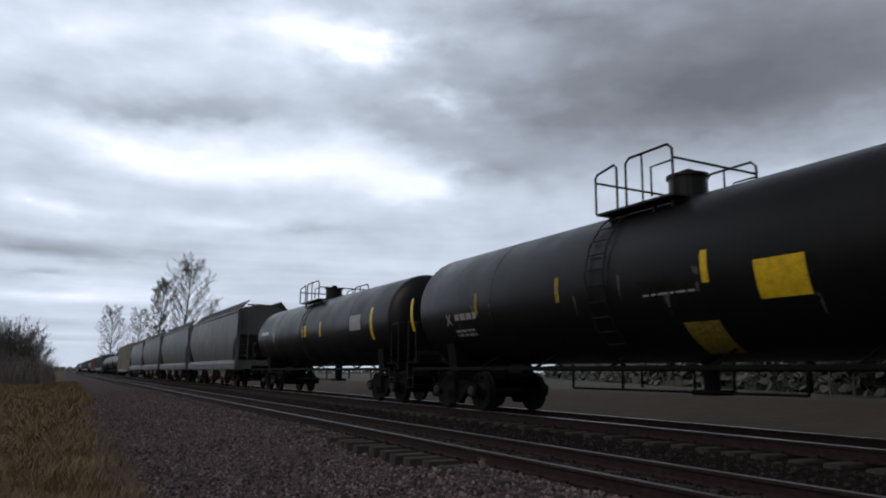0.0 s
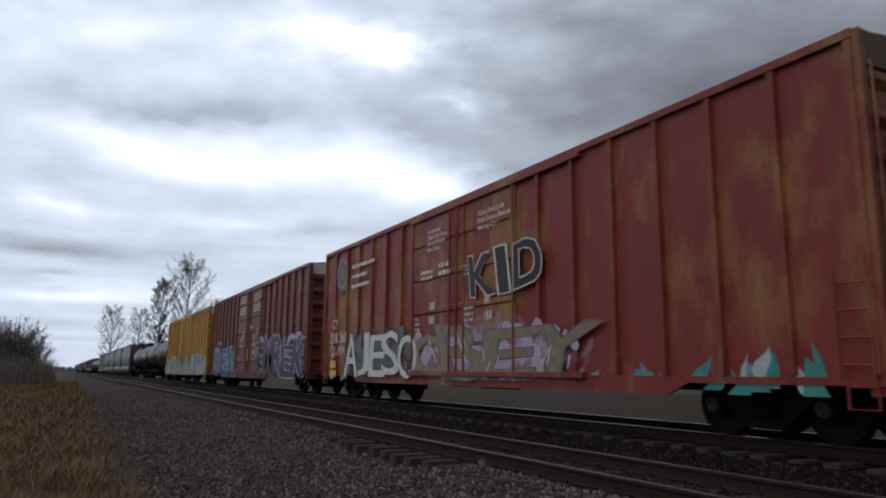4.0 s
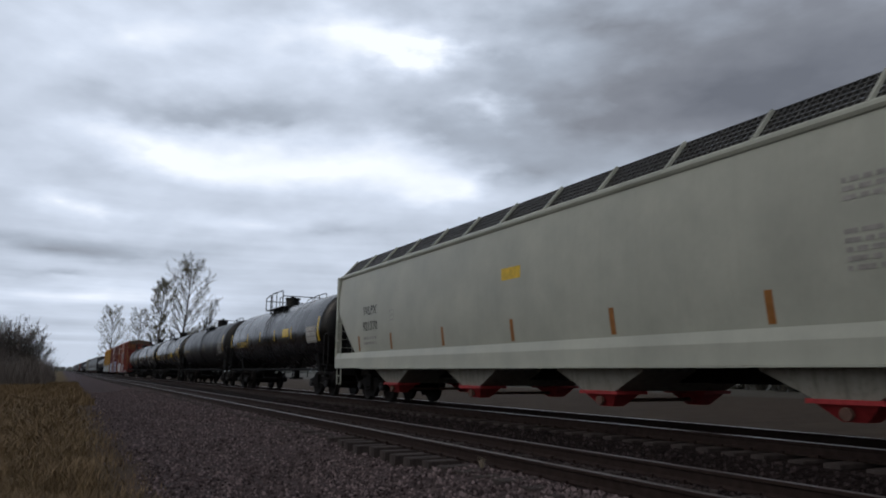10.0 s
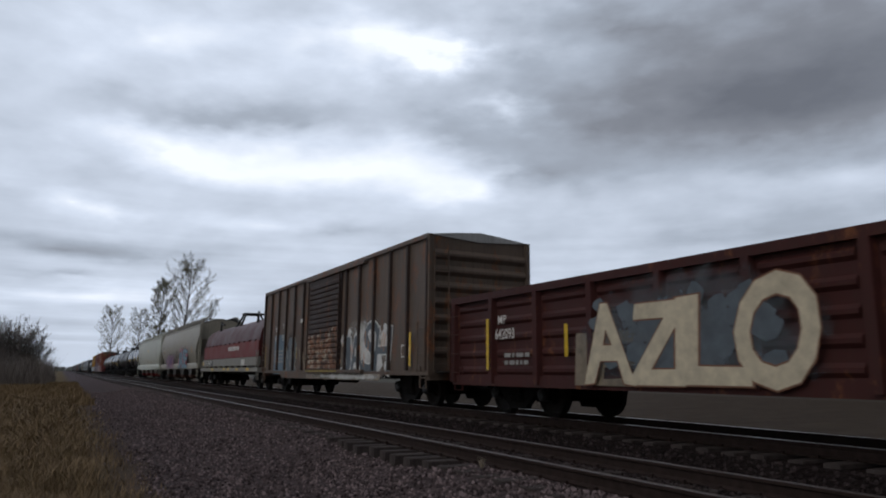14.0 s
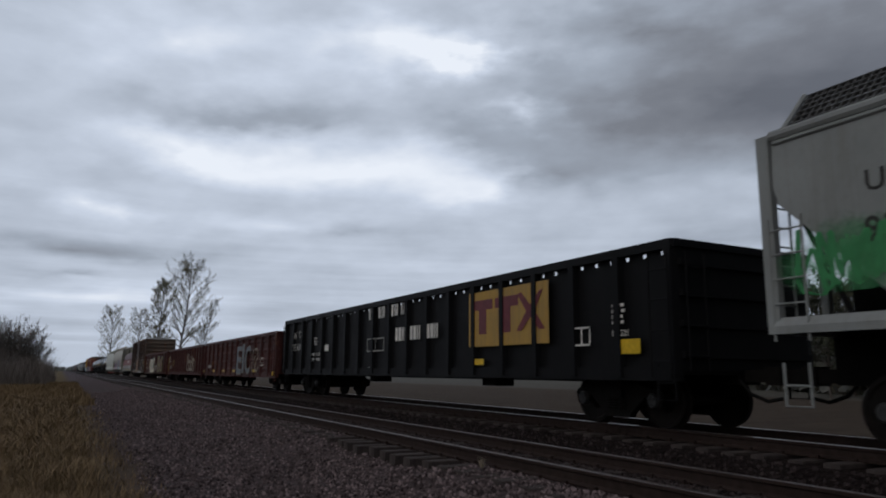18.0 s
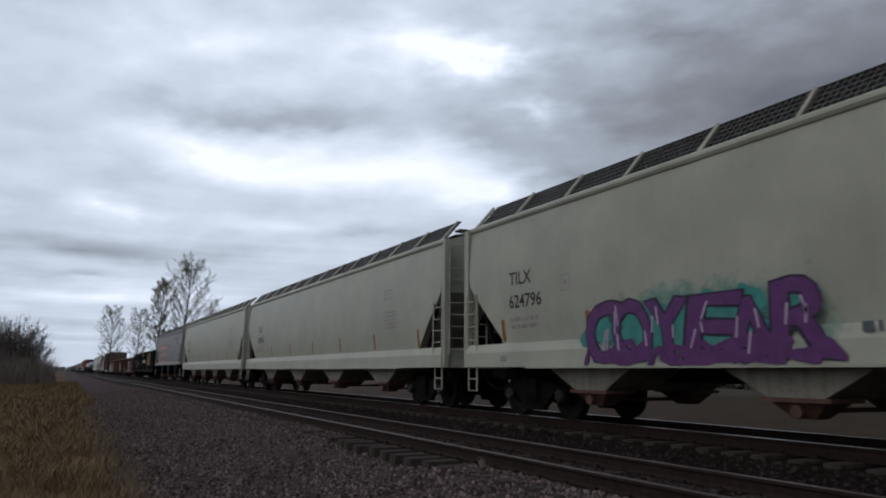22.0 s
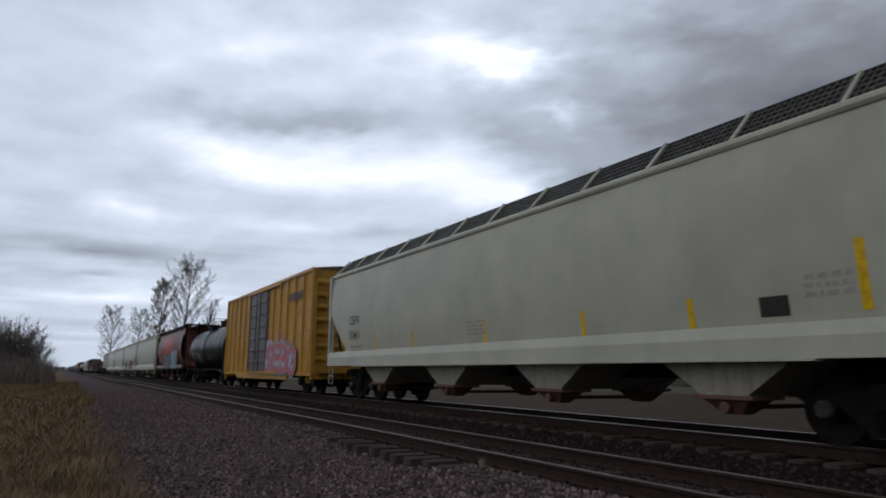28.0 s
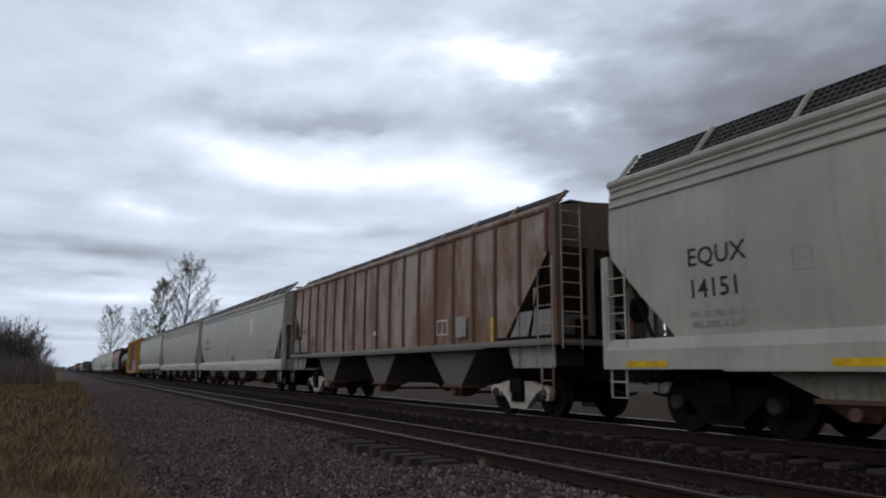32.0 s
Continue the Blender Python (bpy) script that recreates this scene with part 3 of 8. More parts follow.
def build_tree(name, x, y, h, seed, radius, base, limbs, leaves, leaf_size, leaf_mat, lean=(0, 0), label="", bare=0.0, bark=None):
    """A leader with rising limbs, branches and twigs inside an egg-shaped crown, and small leaves on the twigs."""
    g = random.Random(seed)
    t = thing(name, pose(x, y, ground_z(x) - 0.1), label, "tree" if name != "bush" else "bush", "trees behind the line")
    s, c = Shape(), Shape()
    tr = h * 0.011
    d0 = Vector((lean[0], lean[1], 1)).normalized()
    trunk, _ = limb(s, g, Vector((0, 0, 0)), d0, h * 0.93 * d0.length / max(d0.z, 0.5), tr, tr * 0.12, 0.028, 10, 7, 0.02)

    def spray(pts, r, n):
        for k in range(n):
            q = along(pts, 0.25 + 0.75 * (k + g.random()) / n)
            a = Vector((g.gauss(0, 1), g.gauss(0, 1), g.gauss(0.45, 0.8))).normalized()
            e = q + a * r * g.uniform(0.35, 1.0)
            w = a.orthogonal().normalized() * h * 0.0008
            c.face([q - w, q + w, e])
            c.m[-1] = 1
            for m in range(leaves):
                if g.random() < bare:
                    continue
                o = q.lerp(e, g.uniform(0.3, 1.1)) + Vector((g.gauss(0, 1), g.gauss(0, 1), g.gauss(0, 1))) * leaf_size * 0.8
                u = Vector((g.gauss(0, 1), g.gauss(0, 1), g.gauss(0, 1))).normalized() * leaf_size
                v = u.orthogonal().normalized() * leaf_size * 0.6
                c.face([o - u, o - v, o + u, o + v])
    for k in range(limbs):
        f = base + (0.97 - base) * ((k + g.random() * 0.8) / limbs) ** 0.9
        q = along(trunk, f)
        u = (f - base) / (1 - base)
        reach = radius * (math.sin(math.pi * min(1.0, 0.16 + 0.84 * u)) ** 0.7 + 0.12) * g.uniform(0.7, 1.12)
        a = k * 2.4 + g.uniform(-0.5, 0.5)
        rise = 0.75 + 0.8 * u + g.uniform(-0.2, 0.25)
        d = Vector((math.cos(a), math.sin(a), rise)).normalized()
        length = reach * math.sqrt(1 + rise * rise) * 0.86
        r0 = tr * (0.42 - 0.3 * u)
        arm, _ = limb(s, g, q, d, length, r0, r0 * 0.2, 0.07, 5, 5, 0.05)
        spray(arm[3:], h * 0.03, 3)
        for m in range(7):
            fb = 0.25 + 0.75 * (m + g.random()) / 7
            qb = along(arm, fb)
            side = Vector((g.gauss(0, 1), g.gauss(0, 1), g.gauss(0.5, 0.6))).normalized()
            db = (d * 0.7 + side * 0.75).normalized()
            lb = length * g.uniform(0.22, 0.42) * (1.15 - 0.5 * fb)
            twig, _ = limb(s, g, qb, db, lb, r0 * 0.3, r0 * 0.06, 0.1, 3, 3, 0.08)
            spray(twig, h * 0.026, 9)
    part("trunk", s, bark or BARK, t, smooth=True)
    part("crown", c, [leaf_mat, TWIG if name != "bush" else leaf_mat], t)
    return t


def build_bush(x, y, h, seed, label):
    """Many thin stems from the ground that fork into a haze of bare twigs."""
    g = random.Random(seed)
    t = thing("bush", pose(x, y, ground_z(x) - 0.1), label, "bush", "trees behind the line")
    s, c = Shape(), Shape()
    for k in range(32):
        a, out = g.uniform(0, 6.28), g.uniform(0.05, 0.62)
        d = Vector((math.cos(a) * out, math.sin(a) * out, 1)).normalized()
        stem, _ = limb(s, g, Vector((math.cos(a) * 0.5, math.sin(a) * 0.5, 0)), d, h * g.uniform(0.62, 0.95), h * 0.009, h * 0.0015, 0.07, 6, 4, 0.03)
        for m in range(12):
            q = along(stem, 0.18 + 0.82 * (m + g.random()) / 12)
            side = Vector((g.gauss(0, 1), g.gauss(0, 1), g.gauss(0.7, 0.5))).normalized()
            br, _ = limb(s, g, q, (d + side).normalized(), h * g.uniform(0.12, 0.26), h * 0.003, h * 0.001, 0.1, 3, 3, 0.06)
            for n in range(13):
                b = along(br, g.random())
                e = b + Vector((g.gauss(0, 1), g.gauss(0, 1), g.gauss(0.5, 0.8))).normalized() * h * g.uniform(0.03, 0.1)
                w = Vector((g.gauss(0, 1), g.gauss(0, 1), 0)).normalized() * h * 0.0042
                c.face([b - w, b + w, e])
    tagged(part("stem", s, THICKET_BARK, t, smooth=True), kind="stuff")
    tagged(part("twig", c, THICKET, t), kind="stuff")


TREE_LABEL = "tall cottonwood with sparse pale spring leaves beside the line"
build_tree("tree", 17.5, 130, 21.6, 3, 4.4, 0.27, 52, 4, 0.07, SPRING, (0.006, 0), TREE_LABEL, 0.15)
build_tree("tree", 13.7, 131, 18.3, 11, 2.7, 0.34, 36, 5, 0.07, SPRING, (0.115, 0), TREE_LABEL, 0.1)
build_tree("tree", 19.6, 132, 14.6, 5, 2.3, 0.42, 24, 3, 0.065, SPRING, (0.42, 0), "slim leaning tree with few leaves beside the line", 0.35)
build_tree("tree", 20.6, 133, 10.5, 16, 2.2, 0.3, 20, 3, 0.07, SPRING, (0.2, 0), "small bare tree beside the line", 0.5)
build_tree("tree", 12.2, 232, 19.8, 7, 5.0, 0.16, 44, 3, 0.10, SPRING, (0.0, 0), "bare cottonwood standing far down the line", 0.3)
build_tree("tree", 19.0, 230, 19.3, 21, 5.2, 0.16, 40, 3, 0.10, SPRING, (0.05, 0), "bare cottonwood standing far down the line", 0.3)
build_tree("tree", 25.0, 236, 13.0, 9, 3.6, 0.16, 24, 4, 0.10, SPRING, (0.06, 0), "bare cottonwood standing far down the line", 0.4)
for i, (bx, by, bh) in enumerate([(-4.4, 119, 7.6), (-5.6, 117, 8.6), (-7.0, 115, 9.2), (-8.6, 112, 8.2), (-10.6, 114, 9.0), (-12.6, 110, 8.0), (-15.0, 108, 9.0), (-6.9, 100, 5.4), (-9.4, 97, 6.0), (-12.4, 95, 6.3)]):
    build_bush(bx, by, bh, 30 + i, "dense bare thicket of shrubs at the verge")
for i, (bx, by, bh) in enumerate([(62, 41, 10.0), (66, 36, 11.2), (60, 31, 9.4), (70, 27, 11.8), (64, 22, 10.4), (72, 45, 11.4), (60, 53, 9.6), (66, 14, 10.6)]):
    build_tree("tree", bx, by, bh, 60 + i, 3.6, 0.12, 30, 4, 0.16, HEDGE_GREEN, (0, 0), "dark leafy tree across the field", 0.1)


HEDGE = leaf_material("grey_brown_hedge", (0.04, 0.04, 0.03), (0.085, 0.08, 0.062))


def build_thicket():
    """Low tangle of thin grey stems in front of the shrubs."""
    g = random.Random(52)
    s = Shape()
    for i in range(22000):
        y = g.uniform(84, 118)
        x = -0.8 - 14 * g.random() ** 1.3 - (118 - y) * 0.02
        z = ground_z(x) - 0.1
        h = (1.2 + 4.6 * g.random() ** 1.5) * (0.5 if x > -1.5 else 1.0) * (0.6 + 0.4 * noise.noise((x * 0.5, y * 0.2, 9)))
        a, l = g.uniform(0, 6.28), g.uniform(0.1, 0.6) * h
        w = g.uniform(0.015, 0.035)
        s.face([(x - w, y, z), (x + w, y, z), (x + l * math.cos(a), y + l * math.sin(a), z + h)])
    tagged(new("thicket", s.mesh("thicket", THICKET)), "low tangle of bare grey-brown stems at the verge", "thicket", kind="stuff")


build_thicket()


def build_far_woods():
    """Low hedge across the field, and woods far down the line: many small clumps."""
    g = random.Random(77)
    c = Shape()
    for i in range(34000):
        u = g.random()
        x, y = 62 + g.gauss(0, 2.0) + 190 * u ** 1.5, 6 + 330 * u ** 1.3
        z = -1.2 + (10.0 if u < 0.4 else 6.5) * g.random() ** 0.95 * (0.8 + 0.4 * noise.noise((u * 30, 0, 0)))
        r = g.uniform(0.3, 0.6) * (1 + 2.5 * u)
        o, a = Vector((x, y, z)), Vector((g.gauss(0, 1), g.gauss(0, 1), g.gauss(0, 1))).normalized() * r
        b = a.orthogonal().normalized() * r * 0.8
        c.face([o - a, o - b, o + a, o + b])
    for i in range(9000):
        u = g.uniform(-1, 1)
        x, y = 350 + u * 850, 1300 + g.gauss(0, 30)
        z = -1.3 + 11 * g.random() ** 1.2 * (0.6 + 0.5 * noise.noise((u * 25, 4, 0)))
        r = g.uniform(1.2, 3.0)
        o, a = Vector((x, y, z)), Vector((g.gauss(0, 1), g.gauss(0, 0.3), g.gauss(0, 1))).normalized() * r
        b = a.orthogonal().normalized() * r * 0.8
        c.face([o - a, o - b, o + a, o + b])
    tagged(new("hedge", c.mesh("hedge", HEDGE)), "dark green hedgerow across the field and woods far down the line", "hedge", kind="stuff")


build_far_woods()


def build_weed(x, y, z, seed):
    """A pale tuft of dry weed beside the rail."""
    g = random.Random(seed)
    t = thing("weed_tuft", pose(x, y, z), "small pale tuft of dry weed beside the near rail", "weed")
    s = Shape()
    for k in range(40):
        a, l, h = g.uniform(0, 6.28), g.uniform(0.02, 0.11), g.uniform(0.06, 0.2)
        dx, dy = math.cos(a), math.sin(a)
        s.face([(-dy * 0.006, dx * 0.006, 0), (dy * 0.006, -dx * 0.006, 0), (dx * l, dy * l, h)])
    part("blades", s, leaf_material("pale_dry_weed", (0.22, 0.18, 0.13), (0.45, 0.4, 0.32)), t)


build_weed(5.12, 8.45, -0.40, 3)

def spread(car):
    """Painted marks of the longer cars sit a little farther from the middle."""
    return 1.035 if -290 < car.matrix_basis.translation.y < -75 else 1.0


# ---------- freight car parts ----------
WHEEL_R = 0.457
MESHES = {}


def lathe_x(profile, n=28):
    """Rings round the x axis from (x, r) pairs."""
    s = Shape()
    s.rings([[(x, r * math.cos(2 * math.pi * k / n), r * math.sin(2 * math.pi * k / n)) for k in range(n)] for x, r in profile])
    return s


def wheelset_mesh():
    if "wheelset" not in MESHES:
        s = Shape()
        for sx in (-1, 1):
            p = [(sx * 0.67, 0.10), (sx * 0.69, 0.44), (sx * 0.675, 0.485), (sx * 0.70, 0.485), (sx * 0.715, 0.457), (sx * 0.815, 0.452), (sx * 0.82, 0.40), (sx * 0.785, 0.37), (sx * 0.76, 0.2), (sx * 0.80, 0.15), (sx * 0.84, 0.12)]
            w = lathe_x(p)
            n = len(s.v)
            s.v += w.v
            s.f += [tuple(n + i for i in f) for f in w.f]
            s.m += w.m
            # balance marks on the rim, so that the turning shows
            s.box(sx * 0.80 - 0.03, sx * 0.80 + 0.03, -0.05, 0.05, 0.30, 0.385)
        s.tube([(-0.98, 0, 0), (0.98, 0, 0)], 0.085, 10)
        MESHES["wheelset"] = s.mesh("wheelset", STEEL, True)
        f = Shape()
        # side frame of a three-piece truck: arched top chord, sloping columns, spring nest
        o = [(-1.12, 0.56), (-1.05, 0.63), (-0.75, 0.66), (-0.45, 0.73), (0.45, 0.73), (0.75, 0.66), (1.05, 0.63), (1.12, 0.56), (1.06, 0.36), (0.9, 0.34), (0.76, 0.40), (0.70, 0.52), (0.36, 0.24), (0.30, 0.15), (-0.30, 0.15), (-0.36, 0.24), (-0.70, 0.52), (-0.76, 0.40), (-0.9, 0.34), (-1.06, 0.36)]
        f.plate(o, -0.07, 0.07)
        MESHES["side_frame"] = f
        b = Shape().box(-0.09, 0.09, -0.24, 0.24, 0.30, 0.66)
        for y in (-0.15, 0.0, 0.15):
            for k in range(5):
                b.tube([(-0.1, y, 0.30 + k * 0.045), (-0.1, y, 0.325 + k * 0.045)], 0.068, 10)
        MESHES["springs"] = b.mesh("spring_nest", IRON)
        MESHES["bolster"] = Shape().box(-1.15, 1.15, -0.22, 0.22, 0.48, 0.80).box(-0.3, 0.3, -0.3, 0.3, 0.8, 0.9).mesh("bolster", IRON)
        cap = lathe_x([(-0.05, 0.05), (-0.05, 0.10), (-0.02, 0.125), (0.1, 0.13), (0.1, 0.05)], 14)
        for k in range(3):
            a = 2.1 * k + 0.5
            cap.box(-0.075, -0.04, 0.06 * math.cos(a) - 0.018, 0.06 * math.cos(a) + 0.018, 0.06 * math.sin(a) - 0.018, 0.06 * math.sin(a) + 0.018)
        MESHES["bearing"] = cap.mesh("bearing_cap", plain("bearing_cap_paint", (0.045, 0.047, 0.05), 0.5, 0.2), True)
        MESHES["brake_beam"] = Shape().box(-0.8, 0.8, -0.04, 0.04, 0.3, 0.38).mesh("brake_beam", IRON)
    return MESHES["wheelset"]


WHEELS = []


def add_truck(car, y, mat=None, front=0.0):
    """Two-axle truck at y along the car."""
    wm = wheelset_mesh()
    mat = mat or IRON
    t = new("truck")
    t.parent = car
    t.matrix_basis = pose(0, y, 0)
    key = "frame_" + mat.name
    if key not in MESHES:
        MESHES[key] = MESHES["side_frame"].mesh("side_frame", mat)
    for sx in (-1, 1):
        part("side_frame", MESHES[key], None, t, "", pose(sx * 0.99, 0, 0))
        tagged(part("spring_nest", MESHES["springs"], None, t, "", pose(sx * 0.99, 0, 0)), kind="stuff")
        for sy in (-0.889, 0.889):
            part("bearing_cap", MESHES["bearing"], None, t, "", pose(sx * 1.06, sy, WHEEL_R, 0, 0, 0 if sx < 0 else 180))
    part("bolster", MESHES["bolster"], None, t)
    for sy in (-0.889, 0.889):
        w = part("wheelset", wm, None, t, "worn steel wheels on an axle", pose(0, sy, WHEEL_R))
        WHEELS.append((w, sy, car, y))
        part("brake_beam", MESHES["brake_beam"], None, t, "", pose(0, sy * 0.42, 0))
    return t


def add_coupler(car, y, sign, mat=None):
    s = Shape()
    s.box(-0.12, 0.12, 0, 0.42, 0.78, 0.98)
    s.box(-0.17, 0.17, 0.42, 0.62, 0.74, 1.02)
    s.box(-0.17, -0.06, 0.62, 0.76, 0.78, 0.98)
    s.tube([(0.12, 0.62, 0.74), (0.12, 0.62, 1.02)], 0.06, 8)
    if "coupler" not in MESHES:
        MESHES["coupler"] = s.mesh("coupler", IRON)
        h = Shape().tube([(0.35, 0.1, 0.8), (0.36, 0.3, 0.6), (0.3, 0.55, 0.5), (0.22, 0.75, 0.55)], 0.03, 6)
        MESHES["air_hose"] = h.mesh("air_hose", FRAME_BLACK, True)
    part("coupler", MESHES["coupler"], None, car, "", pose(0, y, 0, 0, 0, 0 if sign > 0 else 180))
    part("air_hose", MESHES["air_hose"], None, car, "", pose(0, y, 0, 0, 0, 0 if sign > 0 else 180))


def ladder(car, x, y0, y1, z0, z1, mat, n=5, name="ladder", rail_r=0.018):
    s = Shape()
    s.tube([(x, y0, z0), (x, y0, z1)], rail_r, 6)
    s.tube([(x, y1, z0), (x, y1, z1)], rail_r, 6)
    for k in range(n):
        z = z0 + (z1 - z0) * (k + 0.5) / n
        s.tube([(x, y0, z), (x, y1, z)], 0.013, 5)
    return part(name, s, mat, car)


def end_ladder(car, y, x0, x1, z0, z1, mat, n=8):
    s = Shape()
    s.tube([(x0, y, z0), (x0, y, z1)], 0.018, 6)
    s.tube([(x1, y, z0), (x1, y, z1)], 0.018, 6)
    for k in range(n):
        z = z0 + (z1 - z0) * (k + 0.5) / n
        s.tube([(x0, y, z), (x1, y, z)], 0.013, 5)
    return part("end_ladder", s, mat, car)


def stirrup(car, x, y, mat):
    s = Shape()
    s.tube([(x, y - 0.18, 1.05), (x, y - 0.18, 0.5), (x, y + 0.18, 0.5), (x, y + 0.18, 1.05)], 0.02, 6)
    s.tube([(x, y - 0.18, 0.76), (x, y + 0.18, 0.76)], 0.016, 6)
    return part("stirrup_step", s, mat, car)


LETTERS = {}


def lettering(car, words, y, z, height, mat, skin, name="lettering", label="", face=-1, off=0.006, stretch=1.0):
    """Painted words on a car's side, read from the side given by face; skin(z) is the side's half width."""
    if words not in LETTERS:
        cu = bpy.data.curves.new("letters", "FONT")
        cu.body, cu.resolution_u, cu.offset = words, 2, 0.012
        ob = bpy.data.objects.new("letters", cu)
        me = bpy.data.meshes.new_from_object(ob)
        LETTERS[words] = ([v.co.copy() for v in me.vertices], [tuple(p.vertices) for p in me.polygons])
        bpy.data.objects.remove(ob)
        bpy.data.meshes.remove(me)
        bpy.data.curves.remove(cu)
    vs, fs = LETTERS[words]
    y *= spread(car)
    s = Shape()
    k = height / 0.7
    for v in vs:
        zz = z + v.y * k
        s.v.append((face * (skin(zz) + off), y + face * v.x * k * stretch, zz))
    s.f, s.m = list(fs), [0] * len(fs)
    return tagged(part(name, s, mat, car, label), kind="stuff")


def bars(car, y, z, width, height, rows, mat, skin, seed=1, name="small_print", off=0.006):
    """Rows of small writing that is too fine to read."""
    y *= spread(car)
    g = random.Random(seed)
    s = Shape()
    for r in range(rows):
        z1 = z + height * (rows - r) / rows
        z0 = z1 - height / rows * 0.55
        u = 0.0
        while u < width:
            w = g.uniform(0.06, 0.3) * min(1, width)
            w = min(w, width - u)
            s.face([(-(skin(z0) + off), y - u, z0), (-(skin(z0) + off), y - u - w, z0), (-(skin(z1) + off), y - u - w, z1), (-(skin(z1) + off), y - u, z1)])
            u += w + 0.05
    return tagged(part(name, s, mat, car), kind="stuff")


def patch(car, y0, y1, z0, z1, mat, skin, name, off=0.004, label="", steps=4):
    """A flat painted or glued patch lying on a car's side."""
    y0, y1 = y0 * spread(car), y1 * spread(car)
    s = Shape()
    s.rings([[(-(skin(z0 + (z1 - z0) * i / steps) + off), y, z0 + (z1 - z0) * i / steps) for i in range(steps + 1)] for y in (y0, y1)], closed=False, cap=False)
    return part(name, s, mat, car, label)


def boxed_mark(car, y, z, w, h, mat, skin):
    y *= spread(car)
    s = Shape()
    t = 0.035
    for a, b, c, d in ((y, y - w, z, z + t), (y, y - w, z + h - t, z + h), (y, y - t, z, z + h), (y - w + t, y - w, z, z + h), (y - w * 0.5 + t / 2, y - w * 0.5 - t / 2, z, z + h)):
        o = 0.006
        s.face([(-(skin(c) + o), a, c), (-(skin(c) + o), b, c), (-(skin(d) + o), b, d), (-(skin(d) + o), a, d)])
    return part("inspection_box", s, mat, car)


STROKES = {"|": [(-0.7, 1.0), (-0.1, 0.1), (0.7, -1.0)], "/": [(0.8, 0.6), (0.5, -0.8), (-0.3, -1.0)], "H": [(-0.8, 1), (-0.8, -1), (-0.8, 0), (0.8, 0), (0.8, 1), (0.8, -1)], "G": [(0.9, 0.95), (-0.9, 0.95), (-0.9, -0.95), (0.9, -0.95), (0.9, -0.05), (0.1, -0.05)], "E": [(0.9, 0.95), (-0.8, 0.95), (-0.8, 0), (0.5, 0), (-0.8, 0), (-0.8, -0.95), (0.9, -0.95)],
           "Z": [(-0.9, 0.95), (0.85, 0.95), (-0.85, -0.95), (0.9, -0.95)], "!": [(0, 1), (0, -0.35), (0, -0.7), (0, -1)], "J": [(0.8, 1), (0.5, -0.9), (-0.9, -0.8)],
           "A": [(-0.9, -1), (-0.6, 0.9), (0.5, 0.95), (0.8, -0.1), (-0.6, -0.1), (0.8, -0.1), (0.9, -1)], "S": [(0.9, 0.9), (-0.7, 0.85), (-0.8, 0.1), (0.7, -0.1), (0.8, -0.9), (-0.9, -0.95)],
           "O": [(-0.8, -0.9), (-0.8, 0.9), (0.8, 0.9), (0.8, -0.9), (-0.8, -0.9)], "W": [(-1, 1), (-0.6, -0.9), (0, 0.4), (0.6, -0.9), (1, 1)], "U": [(-0.8, 1), (-0.7, -0.9), (0.7, -0.9), (0.8, 1)],
           "L": [(-0.7, 1), (-0.7, -0.9), (0.9, -0.9)], "I": [(0, 1), (0, -1)], "R": [(-0.8, -1), (-0.8, 0.95), (0.7, 0.9), (0.7, 0.1), (-0.7, 0), (0.9, -1)]}


